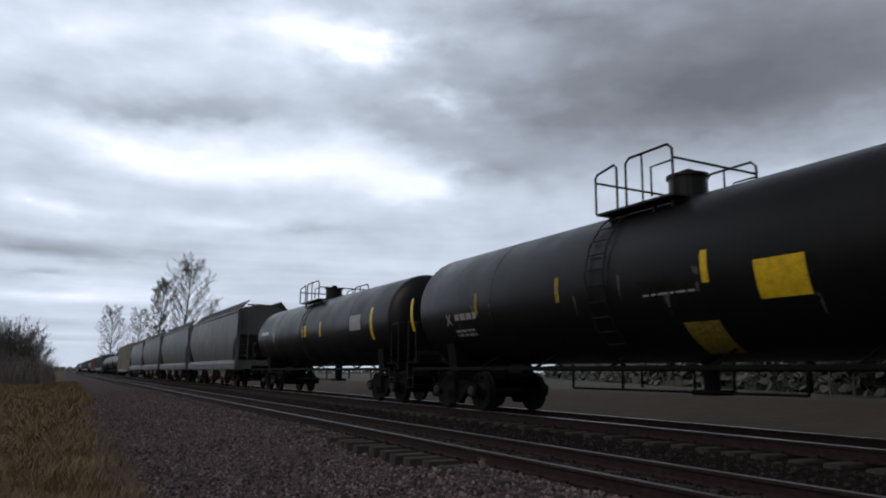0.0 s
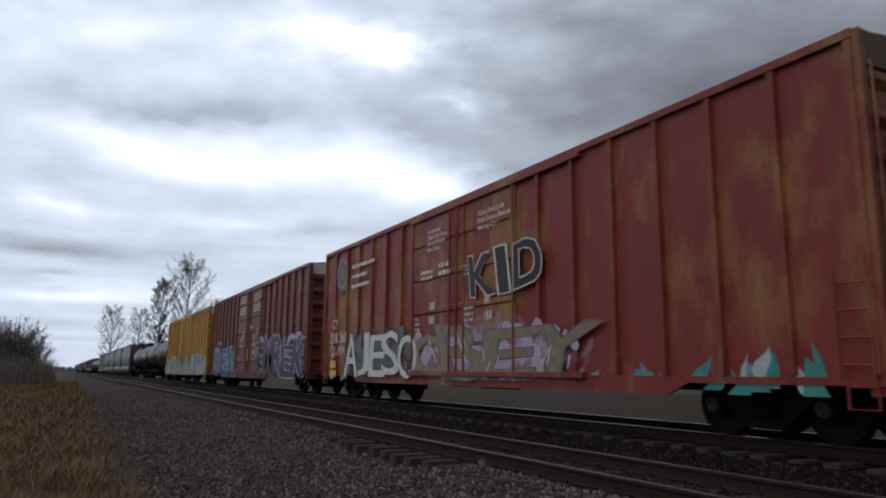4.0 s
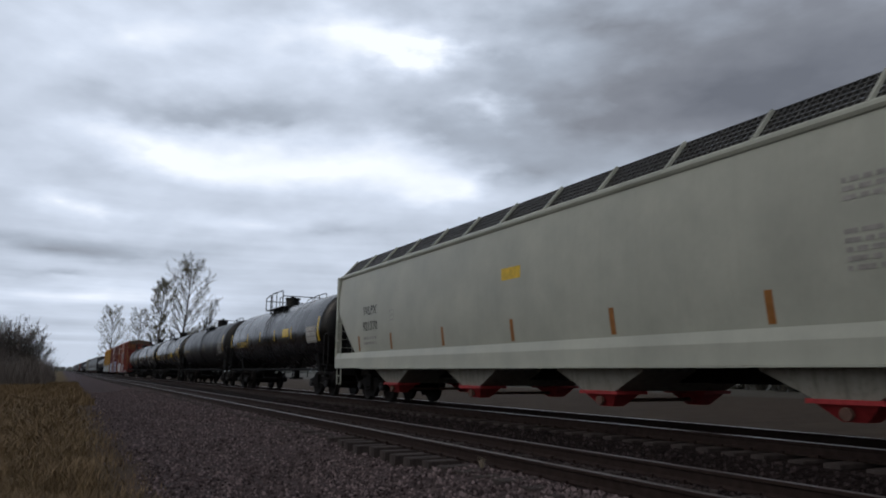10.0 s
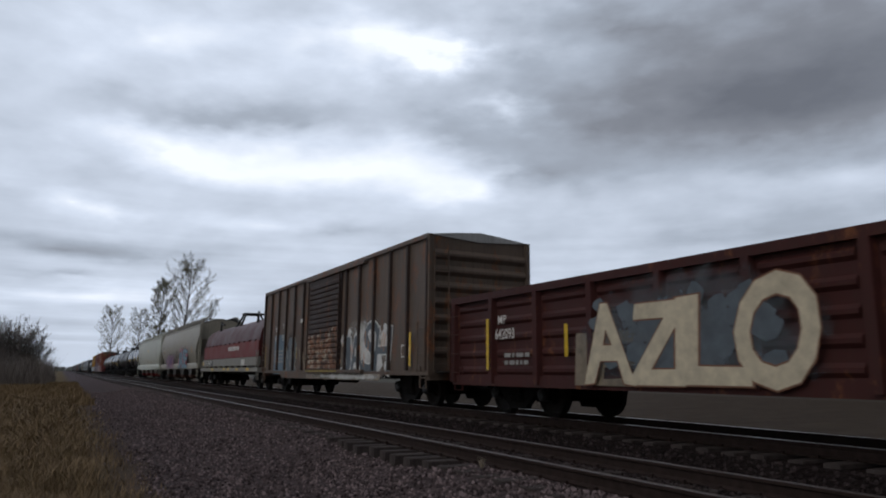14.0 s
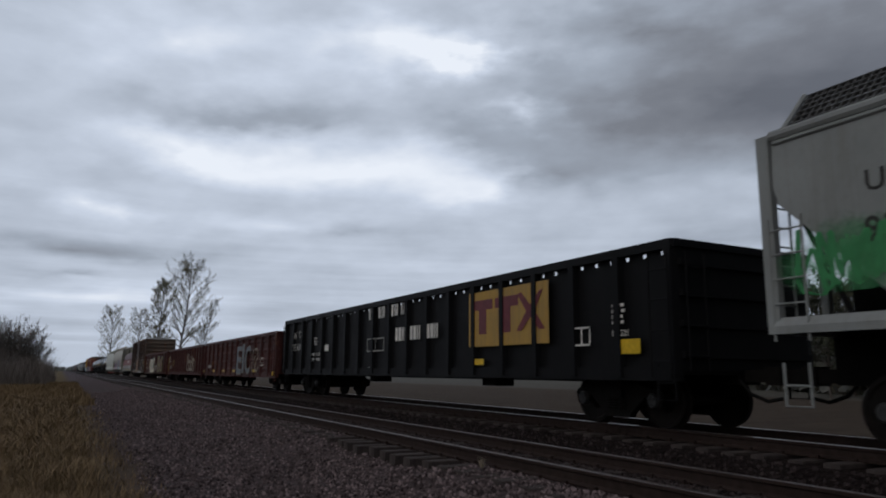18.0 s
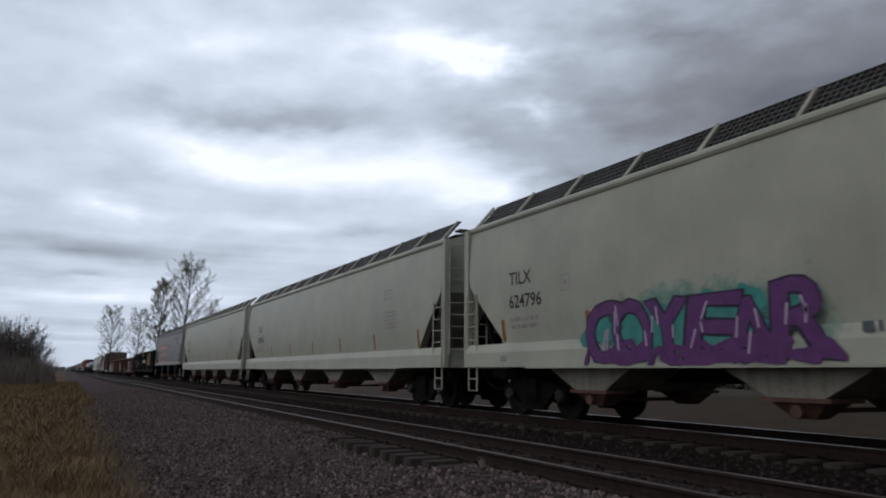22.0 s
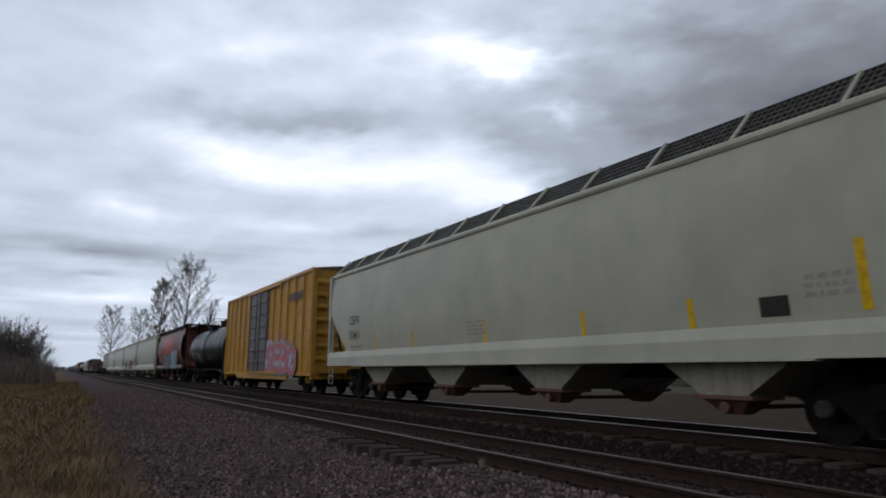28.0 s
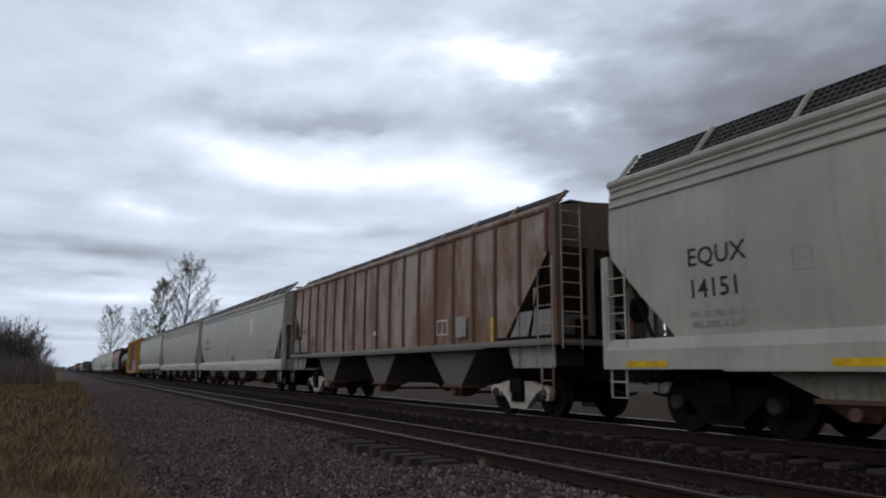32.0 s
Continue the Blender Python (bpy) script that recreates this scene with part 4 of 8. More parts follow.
def graffiti(car, y0, y1, z0, z1, fill, outline, accents, skin, seed, letters=5, cloud=None, label="", weight=0.16, word="", slack=0.12):
    """Sprayed lettering in rounded overlapping strokes, over a ragged haze of overspray."""
    y0, y1 = y0 * spread(car), y1 * spread(car)
    g = random.Random(seed)
    s = Shape()
    mats = [outline, fill] + list(accents)
    weight *= 0.72
    if not word and letters > 2:
        letters, slack = int(letters * 1.5), max(slack, 0.24)

    def put(pts, width, mi, off, top=0.14):
        def spot(y, z, o):
            z = min(max(z, z0 - 0.03), z1 + top)
            return (-(skin(z) + o), y, z)
        soft = [pts[0]]
        for (a, b), (c, d) in zip(pts, pts[1:]):
            soft += [(a * 0.84 + c * 0.16, b * 0.84 + d * 0.16), (a * 0.16 + c * 0.84, b * 0.16 + d * 0.84)]
        soft.append(pts[-1])
        ws = [width * g.uniform(0.8, 1.15) for _ in soft]
        for i, ((a, b), (c, d)) in enumerate(zip(soft, soft[1:])):
            off += 0.00006
            l = math.hypot(c - a, d - b) or 1
            ny, nz = -(d - b) / l, (c - a) / l
            s.face([spot(a - ny * ws[i], b - nz * ws[i], off), spot(a + ny * ws[i], b + nz * ws[i], off), spot(c + ny * ws[i + 1], d + nz * ws[i + 1], off), spot(c - ny * ws[i + 1], d - nz * ws[i + 1], off)], mi)
        for i, (a, b) in enumerate(soft):
            off += 0.00006
            s.face([spot(a + ws[i] * math.cos(k * 0.785), b + ws[i] * math.sin(k * 0.785), off + 0.0004) for k in range(8)], mi)
    step = (y0 - y1) / letters
    if cloud:
        if cloud.name not in HAZE:
            c = cloud.node_tree.nodes["Mix"].inputs[7].default_value if "Mix" in cloud.node_tree.nodes else (0.4, 0.4, 0.4)
            HAZE[cloud.name] = haze_paint(cloud.name, tuple(c[:3]))
        hz = Shape()
        m, zt = 0.35, z1 + 0.45 * (z1 - z0)
        hz.rings([[(-(skin(z0 + (zt - z0) * j / 6) + 0.004), y0 + m - (y0 - y1 + 2 * m) * i / 8, z0 + (zt - z0) * j / 6) for j in range(7)] for i in range(9)], closed=False, cap=False)
        part("overspray", hz, HAZE[cloud.name], car, "soft haze of overspray")
    for i in range(letters):
        cy = y0 - (i + 0.5) * step
        w, h = step * (0.40 if word else 0.56), (z1 - z0) / 2
        cz = (z0 + z1) / 2 + g.uniform(-0.06, 0.06) * h
        kind = g.randrange(5)
        base = ([(1, -1), (0.8, 0.9), (-0.6, 1), (-0.9, 0.3), (-0.2, 0), (-1, -1)], [(1, 1), (1, -1), (-1, -0.9), (-0.9, 0), (0.5, 0.1)], [(1, -1), (0.3, 1), (0, -0.2), (-0.4, 1), (-1, -1)], [(-1, 0.9), (0.9, 1), (1, 0), (-0.8, -0.1), (-0.9, -1), (1, -0.9)], [(1, 0.8), (-0.2, 1.1), (-1, 0.2), (0.1, -0.1), (0.9, -0.7), (-0.4, -1.1), (-1.1, -0.6)])[kind]
        if word:
            base = [(-a, b) for a, b in STROKES[word[i % len(word)]]]
        pts = [(cy + a * w + g.gauss(0, slack) * w, cz + b * h * (1 - weight) + g.gauss(0, slack) * h) for a, b in base]
        base_off = 0.0075 + 0.0008 * i
        put(pts, weight * (z1 - z0) * 1.3, 0, base_off)
        put(pts, weight * (z1 - z0) * 0.88, 1, base_off + 0.004)
        if accents:
            k = g.randrange(len(accents))
            shine = [(a + weight * (z1 - z0) * 0.4, b + weight * (z1 - z0) * 0.35) for a, b in pts]
            cut = g.randrange(max(1, len(shine) - 2))
            put(shine[cut:cut + 3], weight * (z1 - z0) * 0.17, 2 + k, base_off + 0.007)
            if len(accents) > 1:
                low = [(a - weight * (z1 - z0) * 0.45, b - weight * (z1 - z0) * 0.3) for a, b in pts]
                put(low[-3:], weight * (z1 - z0) * 0.25, 2 + (k + 1) % len(accents), base_off + 0.0065)
    return tagged(part("graffiti", s, mats, car, label or "bold sprayed graffiti lettering"), kind="stuff")


GLYPHS = {}


def glyph(ch, bold):
    """A letter's outline as (u, v) points in a unit cell, and its faces."""
    if (ch, bold) not in GLYPHS:
        cu = bpy.data.curves.new("letters", "FONT")
        cu.body, cu.resolution_u, cu.offset = ch, 3, bold
        ob = bpy.data.objects.new("letters", cu)
        me = bpy.data.meshes.new_from_object(ob)
        vs = [(v.co.x, v.co.y) for v in me.vertices]
        x0, x1 = min(v[0] for v in vs) + bold, max(v[0] for v in vs) - bold
        y0, y1 = min(v[1] for v in vs) + bold, max(v[1] for v in vs) - bold
        wide = max(x1 - x0, 0.32)
        GLYPHS[ch, bold] = ([(0.5 + (x - (x0 + x1) / 2) / wide, (y - y0) / (y1 - y0)) for x, y in vs], [tuple(q.vertices) for q in me.polygons])
        bpy.data.objects.remove(ob)
        bpy.data.meshes.remove(me)
        bpy.data.curves.remove(cu)
    return GLYPHS[ch, bold]


def tag(car, y0, y1, z0, z1, word, fill, edge, skin, seed, label, back=None, shine=None, bold=0.05, rim=0.05, wild=0.1, floor_z=0.0):
    """Fat sprayed letters, warped and overlapping, on a ragged ground with a haze of overspray."""
    y0, y1 = y0 * spread(car), y1 * spread(car)
    g = random.Random(seed)
    mats = [edge, fill, back or edge, shine or edge]
    bold, rim = round(bold * 0.3, 4), round(rim * 0.45, 4)
    s = Shape()
    step, height = (y0 - y1) / len(word), z1 - z0

    def lay(pts, off, mi):
        s.face([(-(skin(max(z, floor_z)) + off), y, max(z, floor_z)) for y, z in pts], mi)
    if back:
        if back.name not in HAZE:
            HAZE[back.name] = haze_paint(back.name, tuple(back.node_tree.nodes["Mix"].inputs[7].default_value[:3]))
        hz = Shape()
        m, zt = 0.3, z1 + 0.3 * height
        hz.rings([[(-(skin(z0 + (zt - z0) * j / 6) + 0.004), y0 + m - (y0 - y1 + 2 * m) * i / 8, z0 + (zt - z0) * j / 6) for j in range(7)] for i in range(9)], closed=False, cap=False)
        part("overspray", hz, HAZE[back.name], car, "soft haze of overspray")
        for k in range(int(len(word) * 7)):
            cy, cz, r = y0 - (y0 - y1) * g.random(), z0 + height * g.uniform(0.15, 1.02), height * g.uniform(0.1, 0.22)
            lay([(cy + r * g.uniform(0.7, 1.3) * math.cos(a * 0.7), cz + r * g.uniform(0.6, 1.2) * math.sin(a * 0.7)) for a in range(9)], 0.006 + 0.00004 * k, 2)
    for i, ch in enumerate(word):
        lo, hi = z0 + height * g.uniform(-0.02, wild * 0.5), z1 + height * g.uniform(-wild, wild)
        ya, yb = y0 - step * (i - 0.06), y0 - step * (i + 1.06)
        tilt, bulge = g.uniform(-wild, wild) * step * 1.4, g.uniform(-wild, wild)

        def spot(u, v):
            w = v + bulge * math.sin(math.pi * u) * 0.5
            return (ya + (yb - ya) * (u + 0.16 * wild * math.sin(5 * v + i)) + tilt * v, lo + (hi - lo) * w)
        for mi, b, off in ((0, bold + rim, 0.0105 + 0.0004 * i), (1, bold, 0.0145 + 0.0004 * i)):
            vs, fs = glyph(ch, b)
            n = len(s.v)
            for u, v in vs:
                y, z = spot(u, v)
                z = max(z, floor_z)
                s.v.append((-(skin(z) + off), y, z))
            s.f += [tuple(n + q for q in f) for f in fs]
            s.m += [mi] * len(fs)
        if shine:
            for k in range(3):
                u, v0 = g.uniform(0.02, 0.95), g.uniform(0.1, 0.6)
                v1 = v0 + g.uniform(0.2, 0.4)
                (ya2, za), (yb2, zb2) = spot(u, v0), spot(u + g.uniform(-0.1, 0.1), v1)
                lay([(ya2 + 0.02, za), (ya2 - 0.02, za), (yb2 - 0.02, zb2), (yb2 + 0.02, zb2)], 0.02 + 0.0004 * i, 3)
    return tagged(part("graffiti", s, mats, car, label), kind="stuff")


def shards(car, peaks, z0, n, hues, skin, seed, label):
    """Ragged upright slashes of spray paint whose tops follow the given peaks."""
    g = random.Random(seed)
    s = Shape()
    a, b = peaks[0][0], peaks[-1][0]
    for k in range(n):
        y = a + (b - a) * g.random()
        for (p, zp), (q, zq) in zip(peaks, peaks[1:]):
            if q <= y <= p:
                top = zp + (zq - zp) * (p - y) / (p - q)
        rise = (0.35 + 0.65 * g.random() ** 0.6) * (top - z0)
        w, lean = g.uniform(0.025, 0.2), g.uniform(-0.3, 0.3)
        zb = z0 + g.uniform(-0.02, 0.3) * g.random()
        pts = [(y + w, zb), (y + w * g.uniform(0.5, 1.1) + lean * 0.4, zb + rise * g.uniform(0.3, 0.6)), (y + w * 0.25 + lean * 0.8, zb + rise * g.uniform(0.7, 0.85)), (y + lean, zb + rise),
               (y - w * 0.4 + lean * 0.7, zb + rise * g.uniform(0.6, 0.8)), (y - w * g.uniform(0.6, 1.1) + lean * 0.3, zb + rise * g.uniform(0.2, 0.5)), (y - w, zb)]
        s.face([(-(skin(z) + 0.006 + 0.00012 * k), yy, z) for yy, z in pts], g.choice(range(len(hues))))
    return tagged(part("graffiti", s, list(hues), car, label), kind="stuff")


def slashes(car, rows, mat, skin, w, label):
    """Straight sprayed strokes, each from a top point to a foot."""
    s = Shape()
    for i, (ya, za, yb, zb) in enumerate(rows):
        s.face([(-(skin(z) + 0.045 + 0.0003 * i), y, z) for y, z in ((ya + w * 0.5, za), (ya - w * 0.5, za + 0.03), ((ya + yb) / 2 - w * 1.1, (za + zb) / 2), (yb - w * 0.6, zb), (yb + w * 0.8, zb), ((ya + yb) / 2 + w, (za + zb) / 2))])
    return tagged(part("graffiti", s, mat, car, label), kind="stuff")


# ---------- tank cars ----------
def dish(q, depth):
    """How far a dished head has fallen back at q of its radius: a shallow crown and a tight knuckle."""
    return depth * (0.45 * q * q + 0.55 * (1 - math.sqrt(max(0.0, 1 - max(0.0, (q - 0.72) / 0.28) ** 2))))


def tank_car(name, front, rear, r, zc, paint_mat, label, dome=0.0, stripes=(), rail_mat=None, sill_mat=None, walk=None, tall=False, truck_mat=None, bands=1, climb=None):
    """Tank car whose body runs from front to rear along the train at the start."""
    L = front - rear
    car = thing(name, pose(XC, (front + rear) / 2, 0), label, "tank car", "cars of the freight train")
    h = L / 2
    rail_mat, sill_mat = rail_mat or BLACK_STEEL, sill_mat or FRAME_BLACK
    tl = h - 0.4
    s = Shape()
    n = 40
    head = 0.5
    rings = [(-tl + dish(q, head), max(0.02, r * q)) for q in (0.0, 0.2, 0.4, 0.6, 0.75, 0.84, 0.89, 0.93, 0.96, 0.98, 0.993, 1.0)]
    prof = rings + [(y, r) for y in (-tl * 0.5, 0, tl * 0.5)] + [(-y, q) for y, q in reversed(rings)]
    s.rings([[(q * math.cos(2 * math.pi * k / n), y, zc + q * math.sin(2 * math.pi * k / n)) for k in range(n)] for y, q in prof])
    part("tank", s, paint_mat, car, smooth=True)

    def skin(z):
        return math.sqrt(max(r * r - (z - zc) ** 2, 0.01))
    # weld bands
    for yb in ([-tl * 0.55, tl * 0.55] + ([0.0] if bands > 1 else [])):
        b = Shape()
        b.rings([[((r + d) * math.cos(2 * math.pi * k / n), yb + e, zc + (r + d) * math.sin(2 * math.pi * k / n)) for k in range(n)] for e, d in ((-0.05, 0), (-0.04, 0.006), (0.04, 0.006), (0.05, 0))], cap=False)
        part("weld_band", b, paint_mat, car)
    # manway, valves and safety platform
    d = Shape()
    for z0, z1, q in ((zc + r - 0.1, zc + r + 0.42, 0.34), (zc + r + 0.42, zc + r + 0.47, 0.38)):
        d.rings([[(q * math.cos(2 * math.pi * k / 20), dome + q * math.sin(2 * math.pi * k / 20), z) for k in range(20)] for z in (z0, z1)])
    d.box(-0.08, 0.08, dome - 0.1, dome + 0.1, zc + r + 0.46, zc + r + 0.58)
    part("manway", d, paint_mat, car, "round lidded manway on top of the tank")
    for k in range(2):
        v = Shape().tube([(0.1, dome + 0.7 + 0.35 * k, zc + r - 0.1), (0.1, dome + 0.7 + 0.35 * k, zc + r + 0.22)], 0.09, 8)
        part("valve", v, rail_mat, car)
    w0, w1 = walk or (dome - 1.5, dome + 1.3)
    pz = zc + r + 0.03
    px = 0.85
    for sx in (-1, 1):
        p = Shape()
        p.box(sx * px - 0.2, sx * px + 0.2, w0, w1, pz - 0.18, pz - 0.14)
        for yb in (w0 + 0.2, w1 - 0.2, dome):
            p.box(sx * px - 0.03, sx * px + 0.03, yb - 0.03, yb + 0.03, zc + math.sqrt(r * r - px * px) - 0.1, pz - 0.16)
        part("platform", p, rail_mat, car, "steel walkway beside the manway")
    top = pz + (0.72 if tall else 0.57)
    climb = (w0 + w1) / 2 - 0.4 if climb is None else climb
    for sx in (-1, 1):
        x = sx * (px + 0.2)
        hr = Shape()
        low = w1 - (w1 - w0) * 0.27
        hr.tube([(x, w1, pz - 0.15), (x, w1, top - 0.16), (x, w1 - 0.06, top - 0.1), (x, low, top - 0.02), (x, low - 0.06, top - 0.1), (x, low - 0.06, pz - 0.15)], 0.024, 6)
        hr.tube([(x, low - 0.3, pz - 0.15), (x, low - 0.3, top - 0.08), (x, low - 0.4, top), (x, w0 + 0.1, top), (x, w0, top - 0.1), (x, w0, pz - 0.15)], 0.024, 6)
        hr.tube([(x, (low + w0) / 2, pz - 0.15), (x, (low + w0) / 2, top)], 0.02, 6)
        hr.tube([(x, w0 + 0.5, pz - 0.1), (x, w0 + 0.5, top - 0.3), (x, w0, top - 0.3)], 0.02, 6)
        part("handrail", hr, rail_mat, car)
    for yy in (w0, w1):
        e = Shape().tube([(-px - 0.2, yy, top - 0.25), (px + 0.2, yy, top - 0.25)], 0.022, 6)
        part("handrail", e, rail_mat, car)
    # ladder that follows the shell
    ld = Shape()
    for yy in (climb + 0.24, climb - 0.24):
        ld.tube([(-(r + 0.07) * math.cos(a), yy, zc + (r + 0.07) * math.sin(a)) for a in [radians(q) for q in (-52, -35, -15, 5, 25, 45, 60, 70)]], 0.016, 6)
    for q in range(-48, 66, 11):
        a = radians(q)
        ld.tube([(-(r + 0.07) * math.cos(a), climb + 0.24, zc + (r + 0.07) * math.sin(a)), (-(r + 0.07) * math.cos(a), climb - 0.24, zc + (r + 0.07) * math.sin(a))], 0.014, 5)
    part("ladder", ld, rail_mat, car)
    # underframe
    for sy in (-1, 1):
        part("stub_sill", Shape().box(-0.35, 0.35, sy * (h - 3.3), sy * h, 0.78, 1.12), sill_mat, car)
        bo = Shape()
        bo.rings([[(-1.05, yy, 0.92), (1.05, yy, 0.92), (r * 0.8, yy, zc - r * 0.64), (0.5, yy, zc - r * 0.9), (-0.5, yy, zc - r * 0.9), (-r * 0.8, yy, zc - r * 0.64)] for yy in (sy * (h - 2.0) - 0.2, sy * (h - 2.0) + 0.2)])
        part("tank_saddle", bo, sill_mat, car)
        # added dark filler that shuts out the bright sky gap below the tank's head
        part("head_brace", Shape().plate([(sy * (h - 1.5), 1.1), (sy * (h - 0.36), 1.1), (sy * (h - 0.36), zc - 0.78 * r), (sy * (h - 0.46), zc - 0.7 * r), (sy * (h - 1.5), zc - 0.9 * r)], -0.55, 0.55), sill_mat, car)
        part("end_sill", Shape().box(-1.45, 1.45, sy * h - 0.12, sy * h + 0.02, 0.98, 1.135), sill_mat, car)
        pl = Shape().box(-1.45, 1.45, sy * (h - 0.65), sy * h, 1.14, 1.18)
        part("end_platform", pl, sill_mat, car)
        er = Shape().tube([(-1.4, sy * (h - 0.5), 1.18), (-1.4, sy * (h - 0.5), 2.25), (-1.4, sy * (h - 0.02), 2.3), (1.4, sy * (h - 0.02), 2.3), (1.4, sy * (h - 0.5), 2.25), (1.4, sy * (h - 0.5), 1.18)], 0.02, 6)
        er.tube([(-1.4, sy * (h - 0.02), 1.18), (-1.4, sy * (h - 0.02), 2.3)], 0.02, 6)
        part("end_handrail", er, rail_mat, car)
        stirrup(car, -1.46, sy * (h - 0.3), rail_mat)
        stirrup(car, 1.46, sy * (h - 0.3), rail_mat)
        add_coupler(car, sy * h, sy)
        add_truck(car, sy * (h - 2.0), truck_mat)
    for sx in (-1, 1):
        part("side_walkway", Shape().box(sx * 1.38 - 0.1, sx * 1.38 + 0.1, -h + 0.6, h - 0.6, 0.96, 1.03), sill_mat, car)
        for k in range(6):
            yy = -h + 3.6 + (L - 7.2) * k / 5
            part("walkway_bracket", Shape().tube([(sx * 1.3, yy, 1.0), (sx * 0.7, yy, zc - math.sqrt(r * r - 0.49))], 0.03, 5), sill_mat, car)
    o = Shape().tube([(0, 0, zc - r + 0.1), (0, 0, 0.62)], 0.14, 12)
    o.box(-0.25, 0.25, -0.22, 0.22, 0.55, 0.64)
    part("bottom_outlet", o, sill_mat, car)
    g = Shape()
    for yy in (-1.2, 1.2, -2.4, 2.6):
        g.tube([(-0.9, yy, 1.08), (-0.9, yy, 0.62)], 0.025, 5)
        g.tube([(0.9, yy, 1.08), (0.9, yy, 0.62)], 0.025, 5)
    g.tube([(-0.9, -2.4, 0.62), (-0.9, 2.6, 0.62)], 0.022, 5)
    part("outlet_guard", g, sill_mat, car)
    part("brake_cylinder", Shape().tube([(-0.6, h - 4.6, 0.95), (-0.6, h - 4.0, 0.95)], 0.16, 12), sill_mat, car)
    for yy, z0, z1, w, mat in stripes:
        patch(car, yy + w / 2, yy - w / 2, z0, z1, mat, skin, "reflective_stripe" if abs(w) < 0.5 else "placard", steps=8)
    return car, skin


def head_marks(car, r, zc, tl, mat, seed):
    """Short dashes of lettering on the domed rear head of a tank."""
    g = random.Random(seed)
    s = Shape()

    def spot(x, dz):
        return (x, -tl + dish(math.hypot(x, dz) / r, 0.5) - 0.012, zc + dz)
    for dz, h, w in ((0.84, 0.1, 0.4), (0.66, 0.045, 0.22), (0.57, 0.045, 0.16), (0.48, 0.045, 0.2)):
        x = -w
        while x < w:
            b = x + g.uniform(0.05, 0.09)
            s.face([spot(x, dz), spot(b, dz), spot(b, dz + h), spot(x, dz + h)])
            x = b + 0.035
    tagged(part("head_lettering", s, mat, car), kind="stuff")


# ---------- covered hoppers ----------
def grate_mesh(length):
    key = "grate_%.1f" % length
    if key not in MESHES:
        s = Shape()
        n = int(length / 0.11)
        for k in range(n):
            y = -length / 2 + length * (k + 0.5) / n
            s.box(-0.34, 0.34, y - 0.012, y + 0.012, -0.02, 0.02)
        for x in (-0.34, -0.21, -0.07, 0.07, 0.21, 0.34):
            s.box(x - 0.012, x + 0.012, -length / 2, length / 2, -0.025, 0.025)
        MESHES[key] = s.mesh("roof_walkway", GRATE)
    return MESHES[key]


